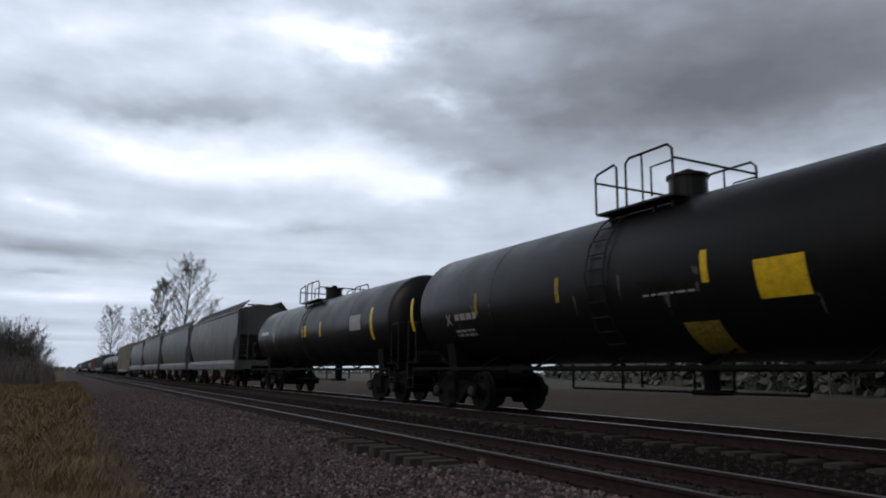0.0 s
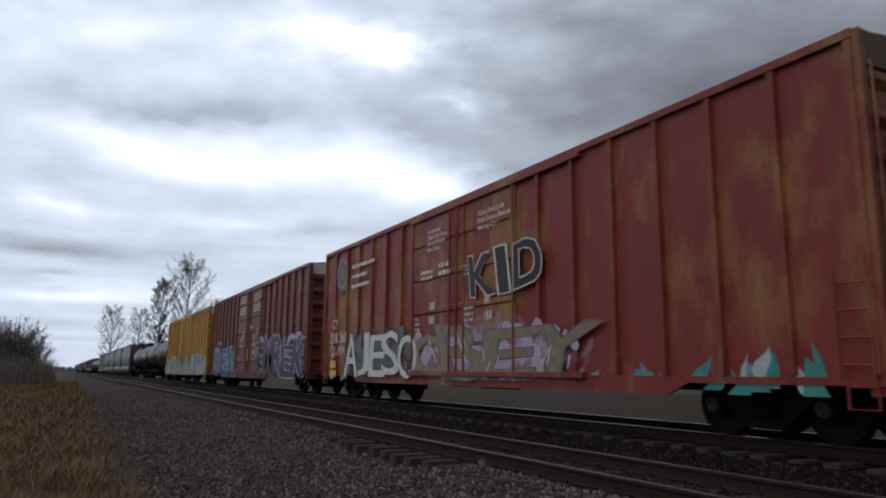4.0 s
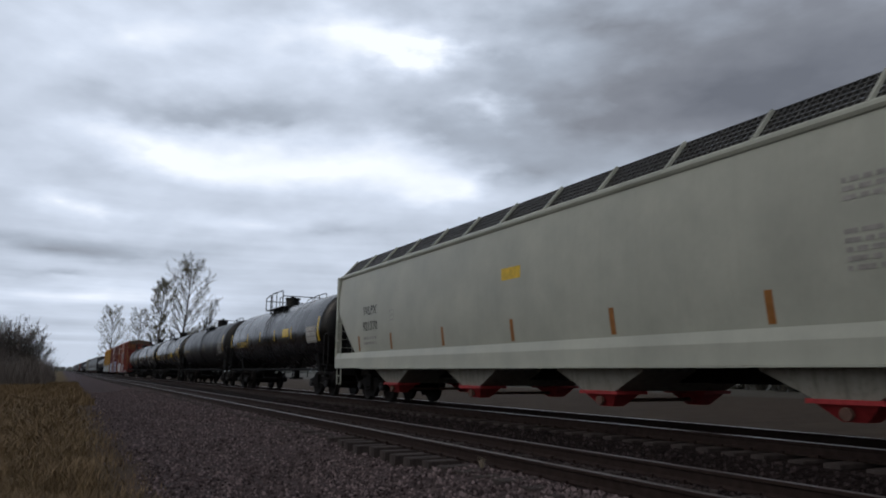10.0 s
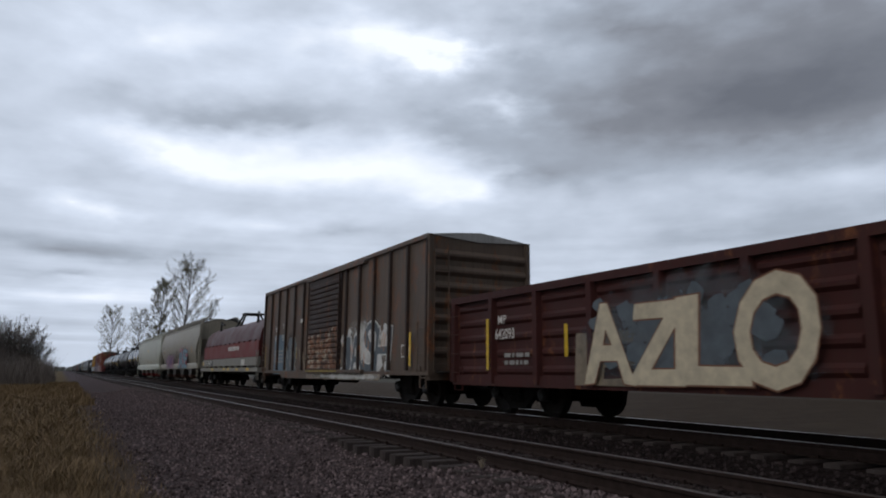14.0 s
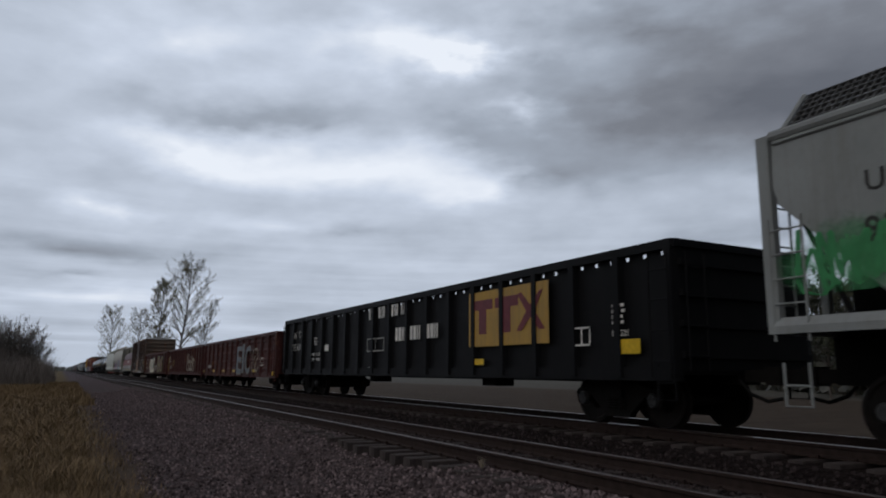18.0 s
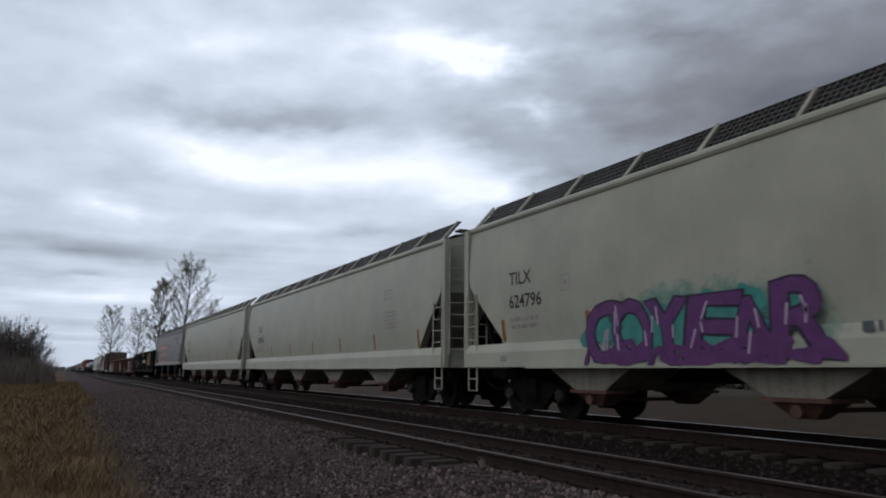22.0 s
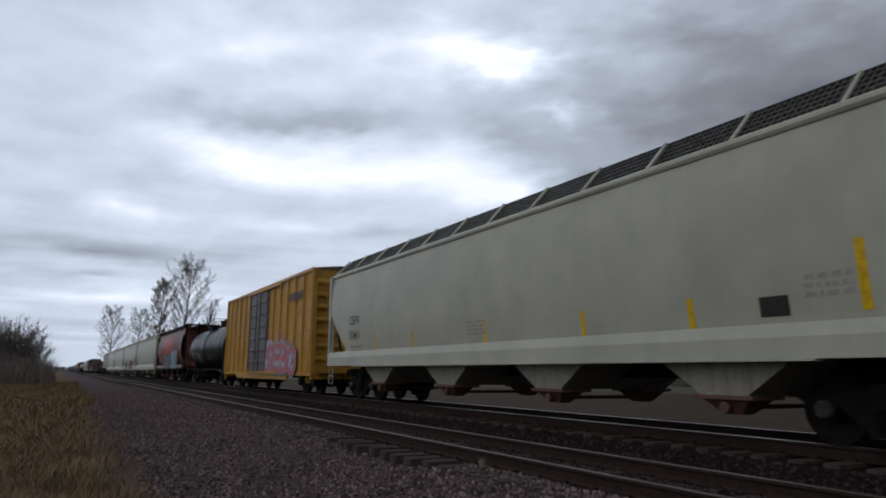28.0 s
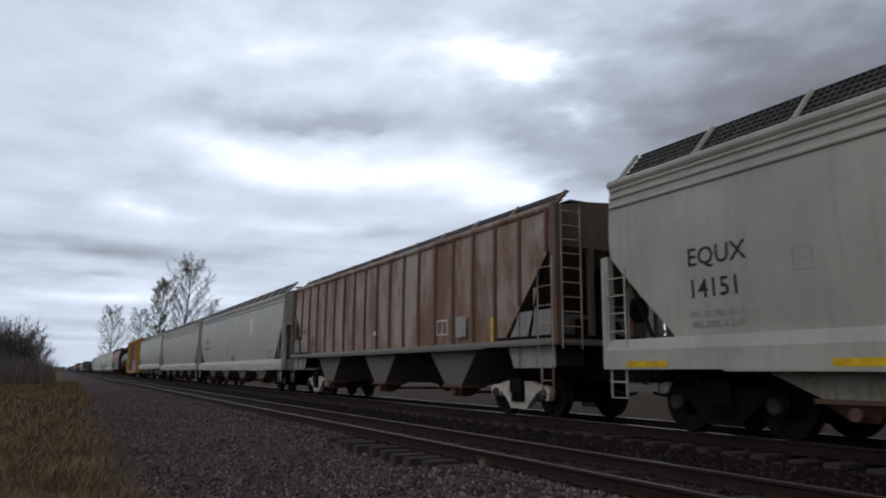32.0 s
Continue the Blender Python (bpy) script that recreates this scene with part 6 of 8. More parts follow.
# ---------- coil car ----------
def coil_car(front, rear):
    L = front - rear
    h = L / 2
    car = thing("coil_car", pose(XC, (front + rear) / 2, 0), "steel coil car with a rounded red hood over a grey trough", "coil car", "cars of the freight train")
    half = 1.4

    def skin(z):
        return half + 0.055

    hood_y = h - 0.42
    line = [(-half, 1.62), (-half, 2.45), (-1.3, 2.96), (-1.06, 3.35), (-0.6, 3.6), (0, 3.69)]
    line = line + [(-x, z) for x, z in reversed(line[:-1])]
    s = Shape()
    s.rings([[(x, y, z) for x, z in line] for y in (-hood_y, -hood_y * 0.5, 0, hood_y * 0.5, hood_y)])
    part("hood", s, COIL_RED, car, "rounded red steel hood", smooth=True)
    for sx in (-1, 1):
        part("hood_skirt", Shape().box(sx * half, sx * (half + 0.05), -hood_y, hood_y, 1.62, 2.42), COIL_SKIRT, car)
        for k in range(12):
            y = -hood_y + 2 * hood_y * (k + 0.5) / 12
            part("hood_lug", Shape().box(sx * (half + 0.02), sx * (half + 0.10), y - 0.05, y + 0.05, 2.38, 2.46), COIL_RED, car)
        part("trough_side", Shape().box(sx * 1.42 - 0.08, sx * 1.42 + 0.08, -h + 0.3, h - 0.3, 1.18, 1.6), COIL_GREY, car)
        part("side_sill", Shape().box(sx * 1.45 - 0.1, sx * 1.45 + 0.1, -h, h, 0.88, 1.08), COIL_GREY, car)
        for k in range(10):
            y = -h + 0.8 + (L - 1.6) * k / 9
            part("side_bracket", Shape().box(sx * 1.42 - 0.06, sx * 1.42 + 0.06, y - 0.06, y + 0.06, 1.04, 1.22), COIL_GREY, car)
    for yy in (0.85, 0.25):
        b = Shape()
        for sx in (-1, 1):
            b.tube([(sx * 0.75, yy + (0.42 if yy > 0.5 else -0.42), 3.5), (sx * 0.42, yy, 4.22)], 0.055, 6)
            b.tube([(sx * 0.75, yy + (0.1 if yy > 0.5 else -0.1), 3.5), (sx * 0.42, yy, 4.22)], 0.045, 6)
        b.box(-0.5, 0.5, yy - 0.06, yy + 0.06, 4.18, 4.32)
        part("lifting_bracket", b, BLACK_STEEL, car, "black steel lifting frame on the hood")
    for x in (-0.4, 0.4):
        part("lifting_beam", Shape().box(x - 0.05, x + 0.05, 0.2, 0.9, 4.2, 4.32), BLACK_STEEL, car)
    for sy in (-1, 1):
        st = Shape().tube([(-0.95, sy * 4.9, 3.3), (-0.9, sy * 4.9, 4.02), (-0.9, sy * 4.9 - 0.1, 3.86), (-0.9, sy * 4.9 - 0.95, 3.78)], 0.06, 6)
        st.box(-0.98, -0.84, sy * 4.9 - 0.07, sy * 4.9 + 0.07, 2.8, 3.5)
        part("stacking_arm", st, BLACK_STEEL, car)
        part("end_bulkhead", Shape().box(-1.3, 1.3, sy * (h - 0.7) - 0.05, sy * (h - 0.7) + 0.05, 1.1, 2.4), COIL_RED, car)
        part("end_deck", Shape().box(-1.45, 1.45, sy * (h - 0.7), sy * h, 1.0, 1.05), FRAME_BLACK, car)
        part("end_sill", Shape().box(-1.45, 1.45, sy * (h - 0.1), sy * (h + 0.02), 0.85, 1.06), COIL_GREY, car)
        for sx in (-1, 1):
            ladder(car, sx * 1.52, sy * (h - 0.05), sy * (h - 0.45), 0.8, 1.9, COIL_GREY, 4)
            stirrup(car, sx * 1.48, sy * (h - 0.25), COIL_GREY)
        add_coupler(car, sy * h, sy)
        add_truck(car, sy * (h - 1.65))
    part("underframe", Shape().box(-0.9, 0.9, -h + 0.3, h - 0.3, 0.86, 1.15).box(-0.3, 0.3, -h, h, 0.7, 0.9), FRAME_BLACK, car)
    return car, skin

# ---------- the train, from its far head to its near end ----------
CARS = []
MARK_RUST = plain("faded_orange_brown_strip", (0.27, 0.12, 0.035), 0.5)
PANEL_BLUE = plain("faded_blue_panel_paint", (0.13, 0.19, 0.25), 0.6)
PANEL_YELLOW = paint("faded_yellow_panel_paint", (0.42, 0.26, 0.05), 0.55, 0.3)
RUST_PALE = paint("pale_rust_paint", (0.22, 0.10, 0.06), 0.7, 0.4)
END_GREY = paint("scuffed_pale_grey_paint", (0.30, 0.30, 0.31), 0.6, 0.5, (0.10, 0.075, 0.06), rust=0.1)
UNDER_GREY = paint("grimy_grey_underside_paint", (0.14, 0.14, 0.13), 0.6, 0.5)
SPRAY["magenta"] = plain("spray_magenta", (0.22, 0.05, 0.17), 0.45)
YS = MARK_YELLOW
YS_DULL = plain("grimy_yellow_strip", (0.26, 0.19, 0.03), 0.5, 0, 0.5, 14)


def add(car):
    CARS.append(car)
    return car


SMALL = ("walkway_bracket", "bearing_cap", "spring_nest", "brake_beam", "air_hose", "stirrup_step", "weld_band", "valve", "door_rib", "locking_bar", "outlet_guard", "end_corrugation", "brace", "end_strut")


def strip_small(car):
    """Cars that stay far off lose the pieces too small to be made out."""
    for o in list(car.children_recursive):
        if o.name.split(".")[0] in SMALL:
            bpy.data.objects.remove(o)


def far_group(start):
    """Cars far ahead down the line: grey hoppers, black tanks and box cars."""
    protos = []
    y = start
    for kind, n in (("tank", 3), ("hopper", 2), ("box", 2), ("tank", 2), ("hopper", 4), ("box", 1), ("tank", 4), ("hopper", 3)):
        for k in range(n):
            have = [p for p in protos if p[0] == kind]
            L = {"tank": 16.0, "hopper": 17.6, "box": 17.5}[kind]
            if have:
                car = copy_thing(have[0][1], pose(XC, y + L / 2, 0))
                for o in car.children_recursive:
                    if o.name.startswith("wheelset"):
                        WHEELS.append((o, 0, car, None))
            elif kind == "tank":
                car = tank_car("tank_car", y + L, y, 1.4, 2.5, GREY_TANK, "dull grey tank car far down the line")[0]
            elif kind == "hopper":
                car = hopper_car("hopper_car", y + L, y, HOPPER_DARK, "grey covered hopper car far down the line", bays=3, ribs=12)[0]
            else:
                car = box_car("box_car", y + L, y, OXIDE, "brown box car far down the line")[0]
            if not have:
                strip_small(car)
                protos.append((kind, car))
            add(car)
            y += L + 1.3


# cars already past at the start
c, sk = tank_car("tank_car", 35.94, 18.38, 1.38, 2.5, BLACK_WORN, "weathered black tank car with white drips and a yellow placard", 0.9,
                 [(0.4, 2.25, 2.70, 0.6, YS), (-1.6, 2.20, 2.75, 0.16, YS), (-6.6, 1.90, 2.90, 0.2, YS), (-5.2, 2.25, 2.75, 1.0, MARK_GREY), (5.0, 2.20, 2.60, 0.1, MARK_WHITE)], walk=(-0.3, 2.2))
add(c)
bars(c, 7.2, 2.45, 1.3, 0.28, 1, MARK_WHITE, sk, 3, "reporting_mark")
base = hopper_car("hopper_car", 55.3, 39.3, HOPPER_DARK, "dark grey covered hopper car with a pale roof edge", bays=3, bulge=0.16)[0]
add(base)
strip_small(base)
for yc in (64.6, 82.2, 99.0):
    o = copy_thing(base, pose(XC, yc, 0))
    for w in o.children_recursive:
        if w.name.startswith("wheelset"):
            WHEELS.append((w, 0, o, None))
    add(o)
c = box_car("box_car", 131.0, 109.0, HOPPER_DIRTY, "tan box car far down the line", top=4.7)[0]
add(c)
far_group(133.0)

def shifted(o, rows):
    return [(r[0] + o, *r[1:]) for r in rows]


def emblem_shield(c, y, z, w, h, sk):
    """A shield: blue head over red and white bars."""
    s = Shape()
    s.face([(-(sk(z) + 0.008), y - u * w, z + v * h) for u, v in ((0, 0.93), (0.5, 1.0), (1, 0.93), (0.98, 0.62), (0.02, 0.62))], 0)
    for k in range(7):
        s.face([(-(sk(z) + 0.008), y - w * (0.02 + 0.96 * k / 7), z + h * 0.6), (-(sk(z) + 0.008), y - w * (0.02 + 0.96 * (k + 1) / 7), z + h * 0.6),
                (-(sk(z) + 0.008), y - w * (0.14 + 0.72 * (k + 1) / 7), z + h * 0.06 * abs(k - 2.5)), (-(sk(z) + 0.008), y - w * (0.14 + 0.72 * k / 7), z + h * 0.06 * abs(k - 3.5))], 1 + k % 2)
    part("shield_emblem", s, [SPRAY["blue"], SPRAY["red"], MARK_WHITE], c, "shield shaped emblem in blue, red and white")


def drips(c, sk, seed, n, y0, y1, z0, z1, mat, w=0.06):
    """Dried runs of product down a tank's side."""
    g = random.Random(seed)
    s = Shape()
    for k in range(n):
        y, zt = g.uniform(y1, y0), g.uniform((z0 + z1) / 2, z1)
        zb = g.uniform(z0, zt - 0.2)
        ww = w * g.uniform(0.4, 1.6)
        pts = [(y + ww, zt), (y - ww, zt - 0.04), (y - ww * 0.35, (zt + zb) / 2), (y, zb), (y + ww * 0.3, (zt + zb) / 2)]
        s.face([(-(sk(z) + 0.004), yy, z) for yy, z in pts])
    tagged(part("dried_run", s, mat, c, "dried runs of spilt product"), kind="stuff")


DRIP = plain("dried_grey_spill", (0.075, 0.072, 0.07), 0.6)
DRIP_DARK = plain("tar_black_spill", (0.006, 0.006, 0.006), 0.4)

# black tank with yellow placards
o = -0.03
c, sk = tank_car("tank_car", 17.75, -0.59, 1.45, 2.55, BLACK_WORN, "weathered black tank car with yellow placards and dark runs", 0.3,
                 shifted(o, [(5.48, 2.21, 2.71, 0.12, YS_DULL), (2.4, 2.25, 2.73, 0.12, YS_DULL), (-1.2, 2.25, 2.74, 0.13, YS), (8.9, 2.0, 2.9, 0.16, YS), (-2.45, 1.93, 2.47, 0.78, YS), (-0.85, 1.22, 1.7, 0.7, YS_DULL), (-7.0, 2.1, 3.0, 0.2, YS)]), tall=True, walk=(-0.35, 1.6), climb=1.2)
add(c)
lettering(c, "X", 6.95, 2.05, 0.26, MARK_GREY, sk)
bars(c, 6.5, 2.02, 1.0, 0.27, 1, MARK_GREY, sk, 5, "car_number")
bars(c, 6.6, 1.72, 0.9, 0.2, 2, MARK_GREY, sk, 6)
bars(c, 0.1, 2.12, 1.1, 0.06, 1, MARK_GREY, sk, 7)
patch(c, -4.4, -5.9, 2.2, 2.8, DRIP, sk, "data_panel")
drips(c, sk, 1, 26, 1.0, -7.0, 1.3, 2.5, DRIP_DARK, 0.16)
drips(c, sk, 2, 10, 7.0, -6.0, 1.3, 2.6, DRIP)

# yellow box car
c, sk, fl = box_car("box_car", -1.58, -21.19, YELLOW, "yellow steel box car with pale blue graffiti along its foot", top=5.08, low=0.85, posts=20, door=(-0.2, 5.4), end_cap=WHITE_CAP, double=True, door_ribs=4)
add(c)
for yy in (1.1, -1.7):
    part("door_post", Shape().box(-1.66, -1.55, yy - 0.05, yy + 0.05, 1.0, 4.7), YELLOW, c)
peaks = [(9.6, 1.3), (9.0, 2.15), (8.4, 1.35), (7.4, 1.65), (6.4, 1.5), (5.4, 1.75), (4.7, 1.6), (3.7, 2.45), (3.0, 1.75), (2.3, 1.9), (1.6, 2.7), (0.9, 2.0), (0.2, 1.9), (-0.9, 2.1), (-1.5, 3.1), (-2.2, 2.1), (-4.0, 1.9), (-5.2, 2.5), (-6.4, 1.8), (-7.6, 2.2), (-8.8, 1.5), (-9.5, 1.2)]
graffiti(c, 9.5, -9.3, 0.7, 1.5, SPRAY["ice"], SPRAY["ice"], (), fl, 12, 3, SPRAY["ice"], "thin pale blue ground of the graffiti", 0.02)
for k in range(9):
    a = 9.6 - 2.1 * k
    for j, hue in enumerate(("spray_ice", "spray_white", "spray_ice")):
        patch(c, a + 0.9 - 0.5 * j, a - 2.6 - 0.5 * j, 0.64, 1.75 + 0.25 * ((k + j) % 3), HAZE[hue] if hue in HAZE else HAZE["spray_ice"], sk, "overspray", 0.003 + 0.0007 * j + 0.0002 * k, "soft haze of overspray")
shards(c, peaks, 0.66, 330, (SPRAY["ice"], SPRAY["white"], SPRAY["ice"], SPRAY["sky"], SPRAY["white"]), sk, 13, "pale blue and white sprayed slashes with spiky tops")
shards(c, [(y, z * 0.62 + 0.3) for y, z in peaks], 0.66, 46, (SPRAY["slate"], SPRAY["teal"], SPRAY["ice"]), lambda z: sk(z) + 0.02, 15, "grey-blue sprayed shading")
shards(c, [(5.2, 1.1), (0.0, 1.15), (-5.2, 1.1)], 0.79, 90, (SPRAY["ice"], SPRAY["white"], SPRAY["sky"], SPRAY["ice"]), lambda z: 1.672, 16, "pale blue sprayed paint over the door track")
slashes(c, [(3.2, 2.27, 1.4, 0.75), (1.54, 2.25, 0.0, 0.75), (0.6, 2.2, 0.1, 1.0), (-0.7, 2.5, -1.7, 0.9), (9.1, 1.9, 7.9, 0.8), (7.1, 1.55, 6.2, 0.8), (4.5, 1.9, 5.0, 0.8), (5.9, 1.5, 5.2, 0.85), (3.8, 1.8, 3.7, 1.2), (-3.0, 2.2, -4.4, 0.8), (-5.3, 2.0, -6.3, 0.8), (-7.4, 1.9, -8.0, 0.9)], SPRAY["black"], sk, 0.1, "slanting black sprayed strokes")
emblem_shield(c, -6.9, 3.95, 0.75, 0.85, fl)
lettering(c, "UP", 8.5, 3.85, 0.26, BROWN_POST, fl)
bars(c, 8.6, 3.42, 1.9, 0.26, 1, BROWN_POST, fl, 9, "car_number")
bars(c, -8.4, 2.7, 1.0, 0.9, 3, MARK_BLACK, fl, 10, "scrawl")

# brown-red box car
c, sk, fl = box_car("box_car", -23.24, -42.79, OXIDE, "brown-red box car with purple and blue graffiti", top=5.1, low=0.82, posts=21, door=(0.0, 5.2), horizontals=(1.75, 2.92, 4.05), end_cap=WHITE_CAP, double=True, door_ribs=5)
add(c)
lettering(c, "MT  NR", 7.85, 2.41, 0.24, MARK_WHITE, sk)
lettering(c, "1 75 04 0", 8.35, 1.98, 0.24, MARK_WHITE, lambda z: sk(z) + 0.03, stretch=1.1)
tag(c, 8.8, 2.5, 0.66, 2.02, "SNEAL", SPRAY["blue"], SPRAY["white"], sk, 21, "blue graffiti letters outlined in white on green", SPRAY["green"], SPRAY["white"], 0.1, 0.03, 0.14, 0.6)
tag(c, -2.0, -9.6, 0.66, 2.2, "EMREK", SPRAY["night"], SPRAY["white"], sk, 22, "black and white graffiti lettering on purple", SPRAY["purple"], SPRAY["lilac"], 0.07, 0.03, 0.2, 0.62)
tag(c, -2.4, -9.5, 1.2, 2.4, "OOOOOO", SPRAY["lilac"], SPRAY["lilac"], lambda z: sk(z) - 0.012, 23, "pale lilac shapes behind the lettering", None, None, 0.03, 0.02, 0.2)
boxed_mark(c, 4.98, 2.2, 0.3, 0.3, MARK_WHITE, sk)
dk = lambda z: 1.64
lettering(c, "CLOSE AND LOCK\nBOTH DOORS BEFORE\nMOVING CAR", -1.0, 4.55, 0.11, MARK_WHITE, dk, "door_notice")
for yy, zz, w, hh, rows in ((-0.95, 3.75, 1.4, 0.4, 3), (1.95, 4.35, 1.2, 0.42, 3), (1.95, 3.75, 1.4, 0.42, 3), (-0.5, 2.95, 0.5, 0.2, 2), (-1.7, 2.6, 0.5, 0.3, 3), (1.2, 2.55, 0.45, 0.32, 3), (1.5, 1.9, 0.35, 0.7, 2), (-1.25, 1.55, 0.3, 1.1, 3), (-1.9, 1.5, 0.25, 0.5, 3), (2.4, 1.5, 0.5, 0.2, 2)):
    bars(c, yy, zz, w, hh, rows, MARK_WHITE, dk, int(yy * 10 + zz * 7))
patch(c, -0.15, -0.28, 1.48, 1.98, MARK_YELLOW, lambda z: 1.67, "reflective_stripe")

# faded red box car
c, sk, fl = box_car("box_car", -44.8, -64.5, RED_BOX, "faded red box car with rust stains and white graffiti", top=5.1, low=0.85, posts=19, door=(0.0, 4.9), end_cap=RUST_BOX, roof_mat=RUST_BOX, double=True, door_ribs=4)
add(c)
for q0, q1, hue, words in ((0.66, 0.53, UNDER_GREY, "dark toothed rim of a faded emblem"), (0.53, 0.43, UNDER_DIRTY, "worn pale ring of a faded emblem"), (0.43, 0.04, UNDER_GREY, "dark faded middle of a round emblem")):
    ring = Shape()
    ring.rings([[(-1.60 - 0.002 * (q0 < 0.6), 8.05 + 0.85 * q * (1 + 0.05 * (k % 2) * (q > 0.6)) * math.cos(k * 0.1309), 4.2 + q * (1 + 0.05 * (k % 2) * (q > 0.6)) * math.sin(k * 0.1309)) for k in range(48)] for q in (q0, q1)], cap=False)
    part("round_emblem", ring, hue, c, words)
patch(c, 8.12, 8.0, 4.02, 4.36, UNDER_DIRTY, lambda z: 1.603, "emblem_figure", 0.001)
for zz, w in ((4.15, 1.9), (3.82, 1.3), (3.5, 1.5)):
    bars(c, 7.1, zz, w, 0.2, 1, MARK_WHITE, sk, int(zz * 100), "company_lettering")
lettering(c, "CP", 8.85, 2.35, 0.32, MARK_WHITE, sk)
lettering(c, "218 361", 9.0, 1.86, 0.36, MARK_WHITE, sk, stretch=0.95)
tag(c, 7.5, 2.2, 0.74, 1.95, "AJESO", SPRAY["white"], SPRAY["black"], sk, 31, "white graffiti lettering outlined in black", SPRAY["slate"], None, 0.03, 0.04, 0.1, 0.66)
tag(c, 2.2, -4.6, 0.74, 1.85, "OBEY", SPRAY["faded"], SPRAY["slate"], sk, 34, "weathered pale graffiti", SPRAY["lilac"], SPRAY["white"], 0.05, 0.04, 0.2, 0.66)
tag(c, -0.8, -3.4, 2.6, 3.5, "KID", SPRAY["black"], SPRAY["white"], lambda z: 1.64, 33, "black graffiti letters outlined in white", None, None, 0.06, 0.05, 0.15)
shards(c, [(9.15, 1.0), (9.0, 1.3), (7.4, 1.25), (5.0, 0.95), (0, 1.0), (-5, 0.95), (-9.2, 1.2)], 0.62, 110, (SPRAY["teal"], SPRAY["ice"], SPRAY["teal"], SPRAY["sky"]), fl, 35, "pale green and blue sprayed band")
patch(c, 8.87, 8.33, 1.03, 1.27, MARK_YELLOW, sk, "yellow_panel", 0.03)
patch(c, 8.87, 8.25, 0.75, 0.95, MARK_YELLOW, sk, "yellow_panel", 0.03)
patch(c, 9.76, 9.69, 1.25, 2.2, MARK_ORANGE, fl, "reflective_strip")
graffiti(c, 9.62, 9.3, 1.55, 2.1, YS_DULL, YS_DULL, (), fl, 36, 2, None, "dull yellow scrawl on the end panel", 0.04)
graffiti(c, 9.0, 7.5, 1.42, 1.75, SPRAY["white"], SPRAY["white"], (), sk, 37, 4, None, "thin white scrawl under the car number", 0.05)
bars(c, 8.9, 1.32, 0.5, 0.09, 1, MARK_GREY, sk, 38)
bars(c, 7.6, 1.32, 0.6, 0.09, 1, MARK_GREY, sk, 39)
lettering(c, "-Important-\nClose This Door\nBefore Closing\nMain Door", 1.55, 4.45, 0.11, MARK_WHITE, dk, "door_notice")
lettering(c, "Close And Lock\nBoth Doors Before\nMoving Car", -1.0, 4.45, 0.12, MARK_WHITE, dk, "door_notice")
for yy, zz, w, hh, rows in ((1.9, 3.2, 0.7, 0.3, 2), (0.9, 3.2, 0.6, 0.4, 2), (1.4, 1.95, 0.3, 0.7, 2), (-1.3, 1.9, 0.3, 0.7, 2), (-0.35, 3.1, 0.4, 0.3, 3), (2.2, 1.9, 0.25, 0.4, 3), (-0.4, 2.0, 0.4, 0.4, 3)):
    bars(c, yy, zz, w, hh, rows, MARK_WHITE, dk, int(yy * 10 + zz * 7 + 40))

# short tank
c, sk = tank_car("tank_car", -65.24, -78.58, 1.36, 2.48, GREY_TANK, "short dull grey tank car with a yellow placard", 0.9, [(-2.6, 1.75, 2.1, 0.6, YS), (3.2, 2.0, 2.5, 0.12, YS), (-5.6, 1.9, 2.7, 0.14, YS), (-3.4, 2.2, 2.6, 0.9, DRIP)], walk=(-0.6, 1.8), bands=2)
add(c)
drips(c, sk, 9, 8, 5.0, -5.0, 1.4, 2.4, DRIP_DARK, 0.12)
patch(c, -4.0, -4.25, 1.3, 1.65, MARK_WHITE, sk, "placard_holder")

# black tanks
o = -0.23
c, sk = tank_car("tank_car", -79.64, -97.77, 1.45, 2.53, BLACK, "glossy black tank car with white lettering and yellow stripes", -0.1,
                 shifted(o, [(5.32, 2.35, 2.62, 0.09, YS), (2.3, 2.28, 2.74, 0.12, YS), (-0.97, 2.28, 2.74, 0.13, YS), (-7.36, 2.04, 2.97, 0.2, YS), (8.76, 2.2, 2.95, 0.14, YS), (-4.1, 2.3, 2.7, 0.1, YS)]), walk=(-1.2, 0.6))
add(c)
head_marks(c, 1.45, 2.53, 8.665, MARK_GOLD, 401)
lettering(c, "CTCX 725155", 7.67, 2.2, 0.25, MARK_WHITE, sk, stretch=0.82)
bars(c, 7.6, 1.8, 2.0, 0.24, 2, MARK_WHITE, sk, 42)
patch(c, -6.2, -7.4, 2.1, 2.78, DRIP, sk, "data_panel")
for k in range(3):
    bars(c, -6.25, 2.14 + 0.2 * k, 1.1, 0.16, 2, MARK_WHITE, sk, 43 + k, off=0.01)
for yy, zz, w, hh, rows in ((-1.5, 1.5, 1.0, 0.46, 5), (-3.2, 1.8, 1.0, 0.14, 2), (-4.5, 1.72, 1.0, 0.26, 3), (-7.4, 1.7, 0.5, 0.24, 4)):
    bars(c, yy, zz, w, hh, rows, MARK_WHITE, sk, int(-yy * 9))
boxed_mark(c, -5.85, 1.6, 0.62, 0.36, MARK_WHITE, sk)
patch(c, -6.75, -7.05, 1.15, 1.7, MARK_GREY, sk, "placard_holder")
patch(c, 8.2, 8.05, 1.1, 1.6, MARK_GREY, sk, "placard_holder")
bars(c, -6.9, 1.02, 1.0, 0.07, 1, MARK_WHITE, lambda z: 1.49, 49)
o = -0.6
